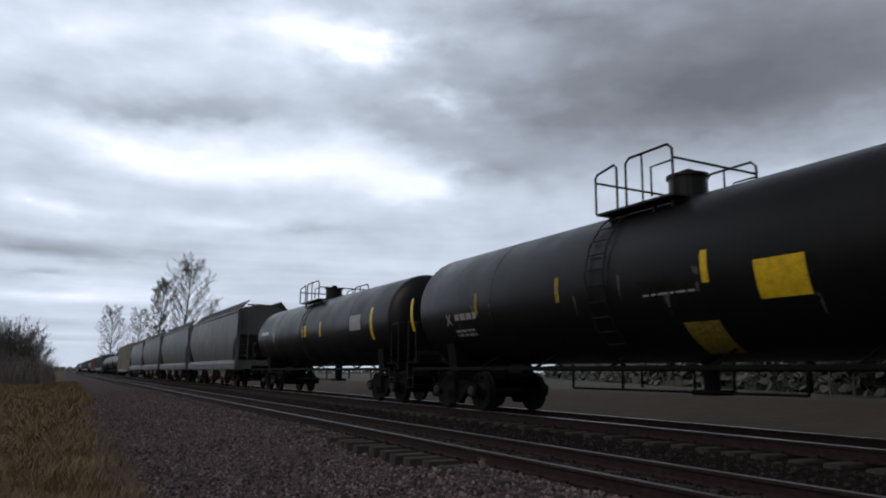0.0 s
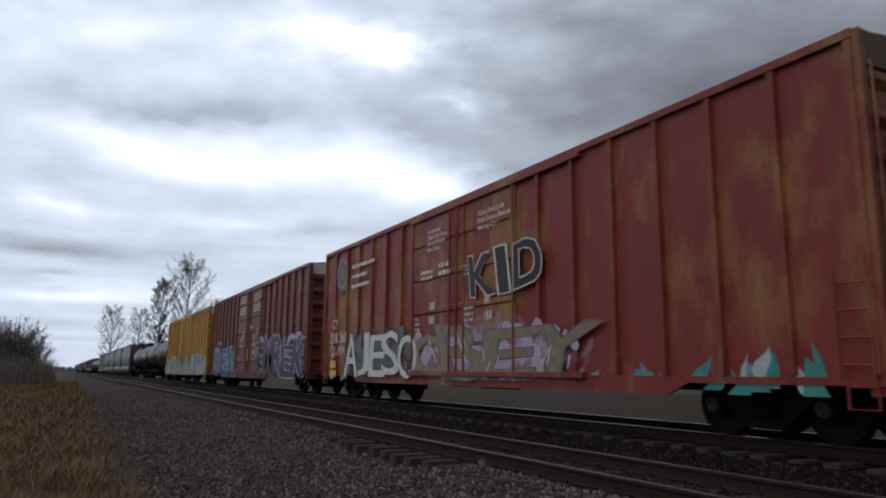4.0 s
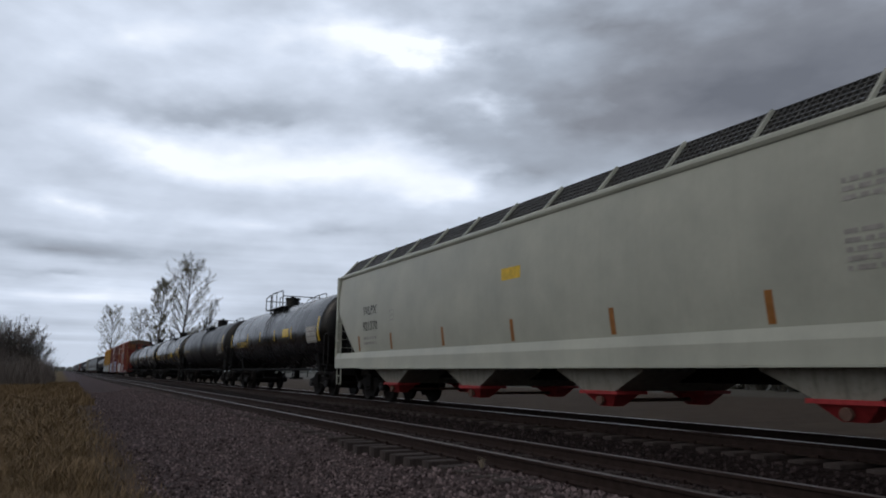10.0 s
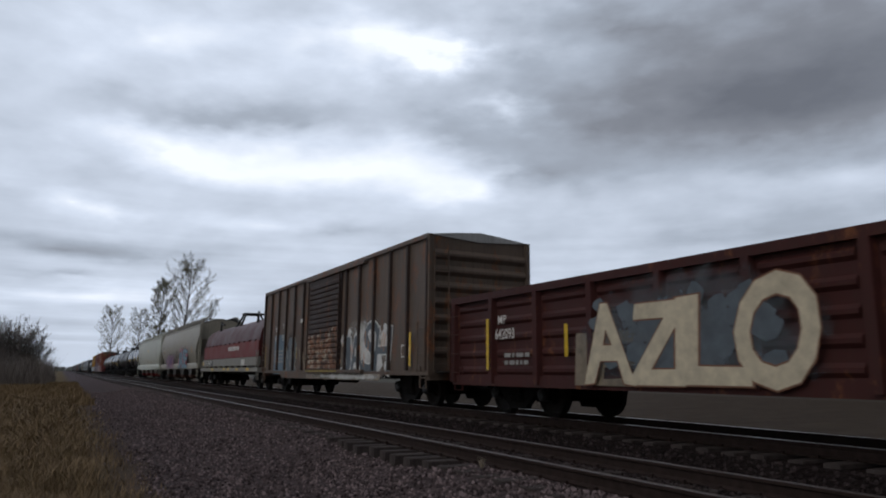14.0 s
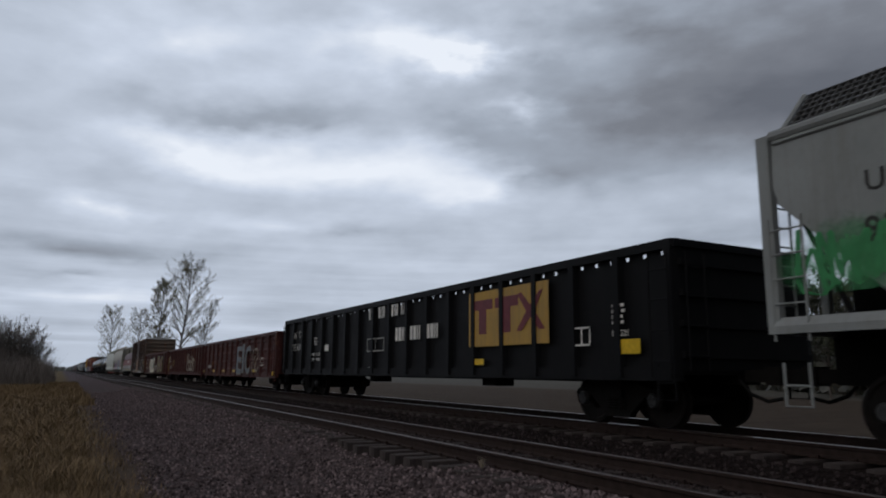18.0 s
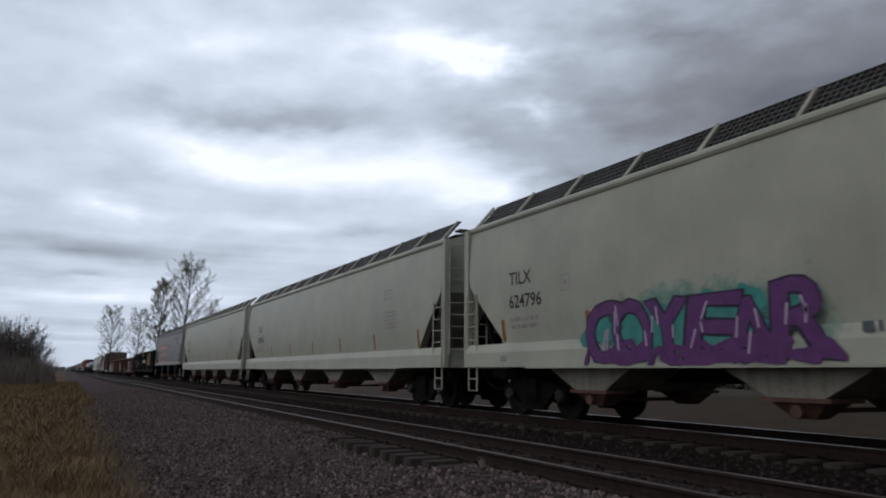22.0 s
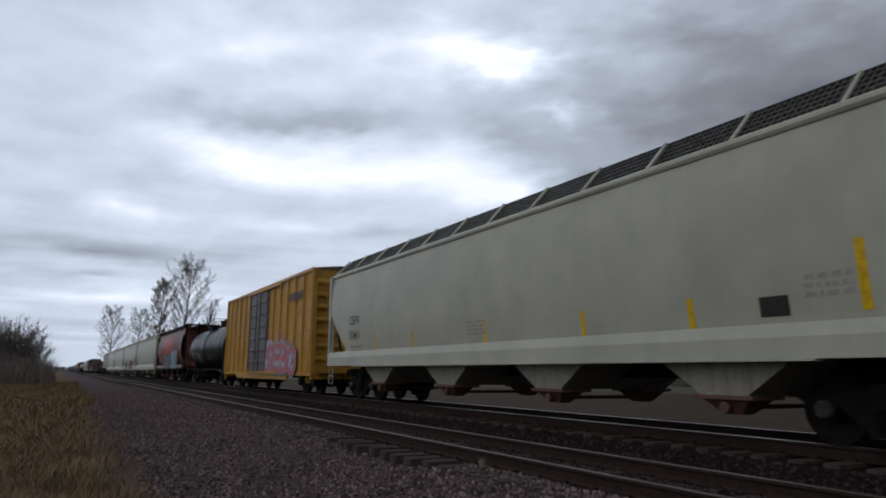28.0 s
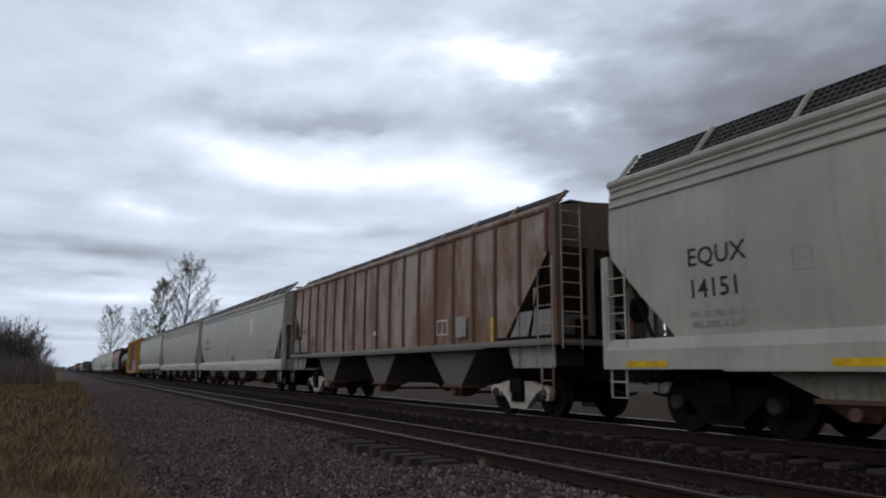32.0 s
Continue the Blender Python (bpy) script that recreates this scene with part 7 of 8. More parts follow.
c, sk = tank_car("tank_car", -98.8, -115.94, 1.45, 2.52, BLACK, "black tank car with gold lettering and a yellow placard", 0.8,
                 shifted(o, [(8.3, 2.0, 2.8, 0.13, YS), (5.1, 1.9, 2.2, 0.1, YS), (2.6, 1.9, 2.3, 0.1, YS), (-0.3, 1.85, 2.3, 0.12, YS), (-2.15, 2.07, 2.4, 0.84, YS), (-2.9, 1.66, 2.07, 0.13, YS), (-6.35, 1.83, 3.04, 0.18, YS)]), walk=(-1.2, 1.78))
add(c)
head_marks(c, 1.45, 2.52, 8.170, MARK_GOLD, 402)
lettering(c, "UTLX", 7.1, 2.2, 0.22, MARK_GOLD, sk)
bars(c, 6.0, 2.2, 0.8, 0.2, 1, MARK_GOLD, sk, 51, "car_number")
bars(c, 6.9, 1.9, 1.2, 0.2, 2, MARK_GOLD, sk, 52)
patch(c, -5.5, -6.6, 2.1, 2.75, DRIP, sk, "data_panel")
for k in range(3):
    bars(c, -5.55, 2.14 + 0.2 * k, 1.0, 0.15, 2, MARK_GOLD, sk, 53 + k, off=0.01)
boxed_mark(c, -4.7, 1.8, 0.52, 0.34, MARK_WHITE, sk)
patch(c, -5.6, -5.78, 1.6, 1.75, MARK_WHITE, sk, "white_label")
drips(c, sk, 11, 6, 2.0, -4.0, 1.3, 2.0, DRIP)
o = -0.71
c, sk = tank_car("tank_car", -116.95, -134.18, 1.45, 2.53, BLACK_WORN, "grimy black tank car with gold lettering", 0.4,
                 shifted(o, [(3.0, 2.1, 2.54, 0.07, YS_DULL), (-0.26, 2.23, 2.68, 0.08, YS_DULL), (-2.91, 2.21, 2.71, 0.09, YS_DULL), (-6.38, 2.1, 3.02, 0.14, YS), (8.2, 2.0, 2.8, 0.1, YS_DULL), (5.1, 2.1, 2.4, 0.07, YS_DULL)]), walk=(-1.2, 1.78))
add(c)
head_marks(c, 1.45, 2.53, 8.215, MARK_GOLD, 403)
lettering(c, "GTLX", 7.0, 2.2, 0.22, MARK_GOLD, sk)
bars(c, 5.9, 2.2, 0.8, 0.2, 1, MARK_GOLD, sk, 61, "car_number")
patch(c, -5.6, -6.7, 1.98, 2.62, MARK_GREY, sk, "data_panel")
for k in range(3):
    bars(c, -5.65, 2.02 + 0.2 * k, 1.0, 0.15, 2, MARK_BLACK, sk, 63 + k, off=0.01)
boxed_mark(c, -4.8, 1.6, 0.5, 0.32, MARK_WHITE, sk)
drips(c, sk, 12, 16, 3.0, -4.5, 1.4, 2.5, DRIP_DARK, 0.14)
o = -0.45
c, sk = tank_car("tank_car", -135.22, -152.18, 1.47, 2.53, BLACK, "glossy black tank car with a yellow placard and gold lettering", 1.2,
                 shifted(o, [(8.1, 2.2, 2.9, 0.14, YS), (4.36, 2.28, 2.77, 0.1, YS), (1.86, 2.29, 2.75, 0.11, YS), (-0.7, 2.25, 2.72, 0.12, YS), (-2.45, 2.34, 2.7, 0.88, YS), (-3.25, 2.25, 2.74, 0.13, YS), (-6.7, 2.04, 2.96, 0.18, YS)]), walk=(-0.83, 2.2))
add(c)
head_marks(c, 1.47, 2.53, 8.080, MARK_GREY, 404)
lettering(c, "UTLX", 6.4, 2.14, 0.27, MARK_GOLD, sk, stretch=1.25)
lettering(c, "683996", 5.27, 2.14, 0.27, MARK_GOLD, sk, stretch=1.1)
patch(c, -5.7, -6.9, 2.0, 2.62, MARK_GREY, sk, "data_panel")
for k in range(3):
    bars(c, -5.75, 2.05 + 0.19 * k, 1.1, 0.14, 2, MARK_WHITE, sk, 72 + k, off=0.01)


def marks(c, sk, words, number, strips, y0, zt=3.05, strip_mat=None, seed=1, box_y=-1.75, prose=True):
    """Reporting mark, weights and reflective strips of a pale covered hopper."""
    lettering(c, words, y0, zt, 0.27, MARK_BLACK, sk)
    if number:
        lettering(c, number, y0 + 0.02, zt - 0.48, 0.27, MARK_BLACK, sk)
    bars(c, y0, zt - 0.98, 1.0, 0.3, 2, MARK_GREY, sk, seed)
    for yy in strips:
        patch(c, yy + 0.06, yy - 0.06, 1.56, 2.02, strip_mat or MARK_ORANGE, sk, "reflective_strip")
    s = Shape()
    yb, zb = y0 + box_y, zt - 0.28
    for a, b, e, d in ((0, 0.3, 0, 0.025), (0, 0.3, 0.285, 0.31), (0, 0.025, 0, 0.31), (0.275, 0.3, 0, 0.31), (0.1, 0.2, 0.13, 0.18), (0.1, 0.13, 0.09, 0.21)):
        s.face([(-(sk(zb + e) + 0.006), yb - a, zb + e), (-(sk(zb + e) + 0.006), yb - b, zb + e), (-(sk(zb + d) + 0.006), yb - b, zb + d), (-(sk(zb + d) + 0.006), yb - a, zb + d)])
    part("boxed_letter", s, MARK_GREY, c)
    if prose:
        bars(c, -6.82, 2.94, 0.62, 0.34, 3, MARK_GREY, sk, seed + 1)
        bars(c, -6.8, 2.08, 0.95, 0.56, 5, MARK_GREY, sk, seed + 2)


PALE = "pale grey covered hopper car with orange reflective strips"
c, sk = hopper_car("hopper_car", -153.47, -175.54, HOPPER, PALE, top=4.12, roof=4.45, gate_mat=GATE_RED)
add(c)
marks(c, sk, "WLPX", "921370", (8.75, 6.35, 3.3, 0.3, -2.7, -5.7, -8.8), 8.35, 2.65, MARK_RUST, 81)
patch(c, 0.6, -0.1, 2.86, 3.12, MARK_YELLOW, sk, "yellow_notice")
c, sk = hopper_car("hopper_car", -176.68, -197.38, HOPPER_DIRTY, "grimy beige covered hopper car with rounded sides and graffiti", bulge=0.26, half=1.62, bays=4, cut=(1.7, 3.1), under=HOPPER_DARK, top=4.14, roof=4.48, z_low=1.45, sill=0.38)
add(c)
lettering(c, "TILX", 8.1, 2.8, 0.26, MARK_BLACK, sk)
lettering(c, "56854", 8.1, 2.35, 0.26, MARK_BLACK, sk)
tag(c, 5.7, 1.3, 1.1, 2.1, "AROS", SPRAY["dusk"], SPRAY["black"], lambda z: max(sk(z), 1.6), 91, "pink graffiti lettering edged in black", SPRAY["purple"], SPRAY["pink"], 0.04, 0.04, 0.12, 1.08)
tag(c, -1.2, -5.6, 1.1, 2.45, "JASE", SPRAY["sky"], SPRAY["black"], lambda z: max(sk(z), 1.6), 92, "blue graffiti lettering with black shadow on red", SPRAY["rose"], SPRAY["ice"], 0.06, 0.06, 0.12, 1.08)
lettering(c, "TOY", 0.25, 2.25, 0.26, MARK_BLACK, sk, "scrawl")
lettering(c, "HUNTERS", 0.4, 1.9, 0.24, MARK_BLACK, sk, "scrawl")
for yy in (-7.35, 7.4):
    patch(c, yy + 0.06, yy - 0.06, 2.2, 2.66, MARK_ORANGE, sk, "reflective_strip")

c, sk = coil_car(-198.73, -214.46)
add(c)
bars(c, -0.4, 1.84, 2.7, 0.4, 1, MARK_WHITE, sk, 95, "company_lettering")
patch(c, 5.7, 3.75, 1.22, 1.54, MARK_BLACK, lambda z: 1.5, "reporting_panel", 0.002)
lettering(c, "CIGX 805291", 5.6, 1.27, 0.24, MARK_WHITE, lambda z: 1.506, stretch=0.85)
for yy in (3.6, 0.1, -1.0, -3.2, -5.6):
    patch(c, yy + 0.3, yy - 0.3, 0.93, 1.05, MARK_YELLOW, lambda z: 1.55, "reflective_strip")
patch(c, -3.9, -4.7, 1.22, 1.5, MARK_WHITE, lambda z: 1.5, "white_label")
patch(c, 7.2, 6.9, 1.25, 1.5, MARK_YELLOW, lambda z: 1.5, "yellow_panel")

def peeling_paint():
    """Layers of white, orange and brown showing through one another in ragged flakes."""
    m, nt, b = material("peeling_door_paint")
    big = noise_node(nt, 3.2, 8, (1, 0.8, 1.5), 0.75)
    small = noise_node(nt, 9.0, 8, (1, 0.8, 1.3), 0.7)
    c = ramp(nt, small, [(0.35, (0.05, 0.025, 0.018)), (0.5, (0.17, 0.07, 0.04)), (0.62, (0.30, 0.16, 0.09))])
    c = mix(nt, ramp(nt, big, [(0.525, 0.0), (0.56, 1.0)]), c, (0.38, 0.34, 0.285))
    c = mix(nt, ramp(nt, noise_node(nt, 1.3, 6, (1, 1, 0.7), 0.7), [(0.53, 0.0), (0.58, 0.9)]), c, (0.045, 0.027, 0.022))
    nt.links.new(c, b.inputs["Base Color"])
    b.inputs["Roughness"].default_value = 0.8
    bump(nt, b, small, 0.4, 0.01)
    return m


# rusted box car
c, sk, fl = box_car("box_car", -215.54, -232.49, RUST_BOX, "rusted grey-brown box car with peeling door and graffiti", top=4.5, low=0.9, posts=15, door=(-0.15, 3.5), door_mat=RUST_DOOR, roof_mat=ROOF_GALV, plug=False, door_ribs=16, post_mat=RUST_DOOR)
add(c)
lettering(c, "BK", 6.35, 2.62, 0.22, MARK_WHITE, fl)
lettering(c, "TY", 5.2, 2.68, 0.22, MARK_WHITE, fl)
lettering(c, "155", 6.4, 2.2, 0.24, MARK_WHITE, fl)
lettering(c, "050", 5.3, 2.2, 0.24, MARK_WHITE, fl)
patch(c, 6.45, 4.85, 0.78, 2.45, PANEL_BLUE, fl, "blue_panel", 0.003, "faded blue painted panel")
bars(c, 6.3, 1.2, 1.3, 0.6, 4, MARK_GREY, fl, 103)
tag(c, 4.65, 3.2, 0.75, 2.1, "MQ", SPRAY["slate"], SPRAY["cream"], fl, 101, "dark graffiti shapes in worn cream outline", SPRAY["slate"], SPRAY["cream"], 0.06, 0.03, 0.2, 0.7)
tag(c, 2.65, 1.8, 0.75, 1.65, "W", SPRAY["faded"], SPRAY["cream"], fl, 104, "thin cream sprayed strokes", None, None, 0.0, 0.02, 0.2, 0.7)
tag(c, -1.9, -5.7, 0.8, 2.2, "JASH", SPRAY["slate"], SPRAY["white"], fl, 102, "dark letters outlined in white in a white haze", SPRAY["white"], SPRAY["orange"], 0.04, 0.05, 0.15, 0.68)


def peeling_patch(c, y0, y1, z0, z1):
    """Flaking layers over the ribbed door, ragged along the top."""
    g = random.Random(105)
    s = Shape()

    def ribbed(z):
        u = abs((z - 1.15) % 0.184375 - 0.0922)
        return 1.587 + 0.04 * min(1.0, max(0.0, (0.09 - u) / 0.04))
    n, tops, t = 66, [], z1
    for i in range(n):
        if g.random() < 0.45:
            t = g.choice((z1 - 0.18, z1 - 0.05, z1, z1 + 0.04, z1 + 0.1, z1 + 0.24))
        tops.append(t + g.uniform(-0.03, 0.03))
    dz = 0.0230469
    for i in range(n):
        a, b = y0 + (y1 - y0) * i / n, y0 + (y1 - y0) * (i + 1) / n
        z = z0
        while z < tops[i]:
            s.face([(-ribbed(z), a, z), (-ribbed(z), b, z), (-ribbed(z + dz), b, z + dz), (-ribbed(z + dz), a, z + dz)])
            z += dz
    part("peeling_patch", s, peeling_paint(), c, "ragged patch of peeling white, orange and rust-brown paint")


peeling_patch(c, 1.55, -1.85, 1.0117, 2.2)
patch(c, 1.5, -1.85, 0.89, 0.95, YS_DULL, lambda z: 1.67, "reflective_strip")
patch(c, 1.7, -5.2, 0.66, 0.84, SPRAY["faded"], lambda z: 1.562, "whitewashed_sill", 0.003)
patch(c, 1.5, -6.0, 0.66, 0.88, HAZE["spray_white"], lambda z: 1.565, "overspray", 0.004)
boxed_mark(c, -6.55, 1.3, 0.5, 0.35, MARK_WHITE, fl)
patch(c, -7.2, -7.32, 1.06, 1.96, MARK_YELLOW, sk, "reflective_stripe")
patch(c, 7.57, 7.48, 1.09, 2.0, YS_DULL, sk, "reflective_stripe")
patch(c, 2.9, 2.8, 1.4, 1.85, YS_DULL, sk, "reflective_stripe")
patch(c, 2.5, 2.2, 2.8, 2.95, MARK_WHITE, sk, "white_label")

OLIVE = plain("spray_olive", (0.16, 0.15, 0.035), 0.5, 0, 0.25, 5)
# gondolas
gk = lambda z: 1.6
g7 = lambda z: 1.65
for f, r, seed, posts, rows in ((-233.86, -252.23, 1, 12, 5), (-253.46, -270.24, 2, 17, 0), (-271.36, -288.95, 3, 14, 4)):
    c, sk = gondola("gondola_car", f, r, GONDOLA_RED, "dull red steel gondola car with ribbed sides and faded graffiti", 2.52, 0.78, posts=posts, side_rows=rows)
    add(c)
    if seed < 3:
        lettering(c, "MP", 6.85, 1.92, 0.18, MARK_WHITE, g7)
        lettering(c, "642093", 6.95, 1.6, 0.22, MARK_WHITE, g7, stretch=0.8)
        bars(c, 6.6, 1.0, 0.9, 0.3, 2, MARK_GREY, g7, 110 + seed)
        patch(c, 7.3, 7.2, 0.96, 2.06, MARK_YELLOW, g7, "reflective_stripe")
        patch(c, 4.65, 4.55, 1.2, 1.8, MARK_YELLOW, g7, "reflective_stripe")
    if seed == 1:
        tag(c, 4.0, -0.1, 0.72, 2.1, "AZLO", SPRAY["cream"], RUST_PALE, g7, 116, "large worn cream graffiti letters", SPRAY["slate"], None, 0.09, 0.03, 0.12, 0.66)
        tag(c, 4.2, 2.6, 0.7, 1.7, "E", SPRAY["faded"], SPRAY["faded"], gk, 117, "faded cream graffiti stroke", None, None, 0.04, 0.03, 0.2, 0.66)
        graffiti(c, -1.1, -2.1, 0.85, 1.5, SPRAY["white"], SPRAY["white"], (), g7, 118, 3, None, "thin white scrawl", 0.03)
        tag(c, -2.9, -6.2, 0.75, 2.1, "EKS", OLIVE, SPRAY["black"], g7, 119, "faded olive green and black graffiti", SPRAY["plum"], None, 0.02, 0.05, 0.2, 0.68)
    elif seed == 2:
        graffiti(c, -2.4, -5.5, 0.9, 2.0, SPRAY["faded"], SPRAY["faded"], (), g7, 121, 3, None, "faded cream graffiti", 0.09)
    else:
        for yy in (8.2, 5.0, 2.2, -0.5, -4.9):
            patch(c, yy + 0.3, yy - 0.3, 0.86, 0.97, MARK_YELLOW, g7, "reflective_strip")
        bars(c, 6.9, 0.95, 1.1, 0.3, 1, MARK_GREY, g7, 113, "car_number")
        patch(c, -7.95, -8.5, 0.72, 0.9, MARK_YELLOW, g7, "yellow_panel")
        tag(c, -1.2, -3.9, 0.75, 2.1, "EIC", SPRAY["slate"], SPRAY["faded"], g7, 122, "dark graffiti letters in faded white outline", None, None, 0.03, 0.03, 0.12, 0.68)
        graffiti(c, -4.5, -5.6, 0.9, 2.0, SPRAY["faded"], SPRAY["faded"], (), g7, 123, 2, None, "faded cream graffiti", 0.04)
        boxed_mark(c, -6.05, 1.15, 0.58, 0.36, MARK_WHITE, g7)
c, sk = gondola("gondola_car", -290.21, -311.87, GONDOLA_BLACK, "black steel gondola car with a large yellow panel", 2.86, 0.95, posts=19, slots=True)
add(c)
lettering(c, "GN  TX", 9.7, 2.2, 0.26, MARK_GREY, gk, stretch=1.1)
lettering(c, "295 608", 9.75, 1.72, 0.26, MARK_GREY, gk, stretch=1.15)
for yy, w in ((1.5, 0.3), (0.75, 0.45), (-0.2, 0.42), (-0.85, 0.2)):
    bars(c, yy, 2.2, w, 0.6, 1, MARK_WHITE, gk, 140, "company_lettering")
for yy in (-0.5, -1.45, -2.45):
    bars(c, yy, 1.46, 0.6, 0.66, 1, MARK_WHITE, gk, 150, "company_lettering")
boxed_mark(c, 1.6, 1.5, 1.3, 0.4, MARK_GREY, gk)
patch(c, -4.6, -7.65, 1.47, 2.69, PANEL_YELLOW, gk, "yellow_panel", 0.003, "large yellow painted panel")
for t0, t1 in ((-4.79, -5.63), (-5.72, -6.62)):
    patch(c, t0, t1, 2.28, 2.5, SPRAY["plum"], gk, "large_letter", 0.01)
    patch(c, (t0 + t1) / 2 + 0.16, (t0 + t1) / 2 - 0.16, 1.74, 2.28, SPRAY["plum"], gk, "large_letter", 0.01)
slashes(c, [(-6.66, 2.5, -7.45, 1.75), (-7.42, 2.5, -6.66, 1.75)], SPRAY["plum"], lambda z: gk(z) - 0.03, 0.14, "dark red crossing strokes")
patch(c, -4.76, -5.25, 1.07, 1.2, MARK_YELLOW, gk, "reflective_strip")
boxed_mark(c, -8.38, 1.38, 0.48, 0.34, MARK_WHITE, gk)
patch(c, -9.61, -10.08, 1.22, 1.46, MARK_YELLOW, gk, "yellow_panel")
bars(c, -9.43, 1.68, 0.32, 0.38, 4, MARK_WHITE, gk, 165)
lettering(c, "NSG21", -9.42, 1.52, 0.1, MARK_WHITE, gk)
bars(c, 1.5, 1.0, 0.3, 0.06, 1, MARK_GREY, gk, 166)
patch(c, 5.6, 5.2, 1.62, 1.84, MARK_WHITE, gk, "white_label")
lettering(c, "LD LMT  211200", 7.25, 1.48, 0.1, MARK_WHITE, gk, stretch=1.15)
lettering(c, "LT WT     74800", 7.25, 1.29, 0.1, MARK_WHITE, gk, stretch=1.15)
boxed_mark(c, 6.8, 1.88, 0.3, 0.26, MARK_WHITE, gk)

# blue-grey three-bay hopper
c, sk = hopper_car("hopper_car", -313.55, -330.63, UP_GREY, "blue-grey covered hopper car with large pink graffiti lettering", bays=3, cut=(1.6, 3.2), bulge=0.05, z_low=1.62, sill=0.2, under=FRAME_BLACK, top=4.12, roof=4.48, steps=(0.12,), lift=0.52)
add(c)
tag(c, 5.75, -0.3, 1.55, 3.1, "GEZE!", SPRAY["pink"], SPRAY["black"], sk, 174, "large pink block graffiti lettering edged in black", None, None, 0.07, 0.045, 0.05)
lettering(c, "UP", 7.2, 3.05, 0.26, MARK_BLACK, sk)
lettering(c, "95909", 7.25, 2.45, 0.3, MARK_BLACK, sk)
graffiti(c, 8.1, 6.6, 1.9, 2.6, SPRAY["green"], SPRAY["green"], (), sk, 172, 5, SPRAY["green"], "green sprayed scrawl", 0.05, "", 0.5)
bars(c, -0.5, 2.75, 0.6, 0.35, 1, MARK_BLACK, sk, 175, "scrawl")
lettering(c, "BUILDING", -5.2, 3.4, 0.2, MARK_BLACK, sk, stretch=0.95)
lettering(c, "AMERICA", -5.15, 3.1, 0.2, MARK_BLACK, sk, stretch=0.95)
emblem_shield(c, -4.37, 3.0, 0.6, 0.72, sk)
boxed_mark(c, -5.04, 1.84, 0.5, 0.3, MARK_WHITE, sk)
patch(c, -6.95, -7.2, 1.9, 2.06, MARK_WHITE, sk, "white_label")
patch(c, -6.1, -6.8, 1.85, 1.98, SPRAY["ice"], sk, "pale_label")
patch(c, -6.4, -7.4, 1.43, 1.58, MARK_ORANGE, lambda z: 1.6, "reflective_strip")

# the long row of pale hoppers
for f, r, num, seed, y0 in ((-332.05, -352.48, "624663", 181, 8.2), (-353.58, -374.69, "624663", 182, 8.4), (-375.85, -396.37, "624796", 183, 8.45), (-397.52, -418.11, "624597", 184, 8.17)):
    c, sk = hopper_car("hopper_car", f, r, HOPPER, PALE)
    add(c)
    h2 = (f - r) / 2
    marks(c, sk, "TILX", num, (8.76, 5.97, 3.04, 0.01, -2.99, -6.03, -h2 + 1.5), y0, 2.72, MARK_RUST, seed)
    patch(c, y0 + 0.3, y0 + 0.05, 1.12, 1.26, MARK_GREY, lambda z: 1.595, "stencil_label")
    if seed == 183:
        gs = lambda z: max(sk(z), 1.6)
        tag(c, 5.85, 1.3, 1.08, 2.05, "COYEAR", SPRAY["violet"], SPRAY["night"], gs, 191, "purple graffiti lettering on teal", SPRAY["teal"], SPRAY["lilac"], 0.08, 0.06, 0.14, 1.06)
        graffiti(c, 5.9, 1.2, 1.06, 1.35, SPRAY["violet"], SPRAY["violet"], (), lambda z: gs(z) + 0.001, 196, 8, None, "purple sprayed foot of the lettering", 0.2)
        bars(c, 0.95, 1.3, 0.7, 0.22, 1, SPRAY["slate"], gs, 195, "scrawl")
        tag(c, -1.4, -6.35, 1.1, 2.1, "JEIOUS", RUST_PALE, SPRAY["plum"], gs, 192, "brown graffiti lettering edged in dark plum", SPRAY["rose"], SPRAY["faded"], 0.07, 0.06, 0.1, 1.06)
    if seed == 184:
        graffiti(c, 7.7, 5.7, 1.14, 1.42, SPRAY["red"], SPRAY["red"], (), lambda z: 1.6, 193, 5, None, "thin red sprayed scrawl", 0.03, "", 0.45)

# oxide red round hopper
c, sk = hopper_car("hopper_car", -419.66, -437.13, RED_HOPPER, "dark red rounded hopper car with a bright red panel and graffiti", bulge=0.40, half=1.6, top=4.3, roof=4.46, bays=4, cut=(0.15, 1.7), walk_x=1.0, sill=0.25, z_low=1.35, rail_mat=BLACK_STEEL, deep=1.15, fascia=FRAME_BLACK, posts=False, under=FRAME_BLACK)
add(c)
patch(c, 3.35, -2.35, 2.3, 3.75, RED_BRIGHT, sk, "red_panel", 0.004, "bright red painted panel", 8)
patch(c, 7.2, 5.25, 1.4, 2.75, RED_BRIGHT, sk, "red_panel", 0.004, "bright red painted panel", 8)
lettering(c, "RISX 4019", 7.8, 2.45, 0.22, MARK_WHITE, sk, stretch=0.8)
bars(c, 7.25, 1.7, 1.2, 0.25, 2, MARK_WHITE, sk, 201)
gs = lambda z: max(sk(z), 1.6)
tag(c, 3.1, -1.4, 1.15, 2.15, "FREN", SPRAY["slate"], SPRAY["night"], gs, 202, "dark blue-grey graffiti lettering", SPRAY["sky"], SPRAY["orange"], 0.06, 0.05, 0.12, 1.08)
tag(c, -2.2, -5.6, 1.15, 2.4, "SKUD", SPRAY["haze_blue"], SPRAY["sky"], gs, 203, "pale blue rounded graffiti letters", SPRAY["sky"], SPRAY["blue"], 0.1, 0.1, 0.1, 1.08)
patch(c, -7.0, -7.12, 1.6, 2.1, MARK_YELLOW, sk, "reflective_stripe")

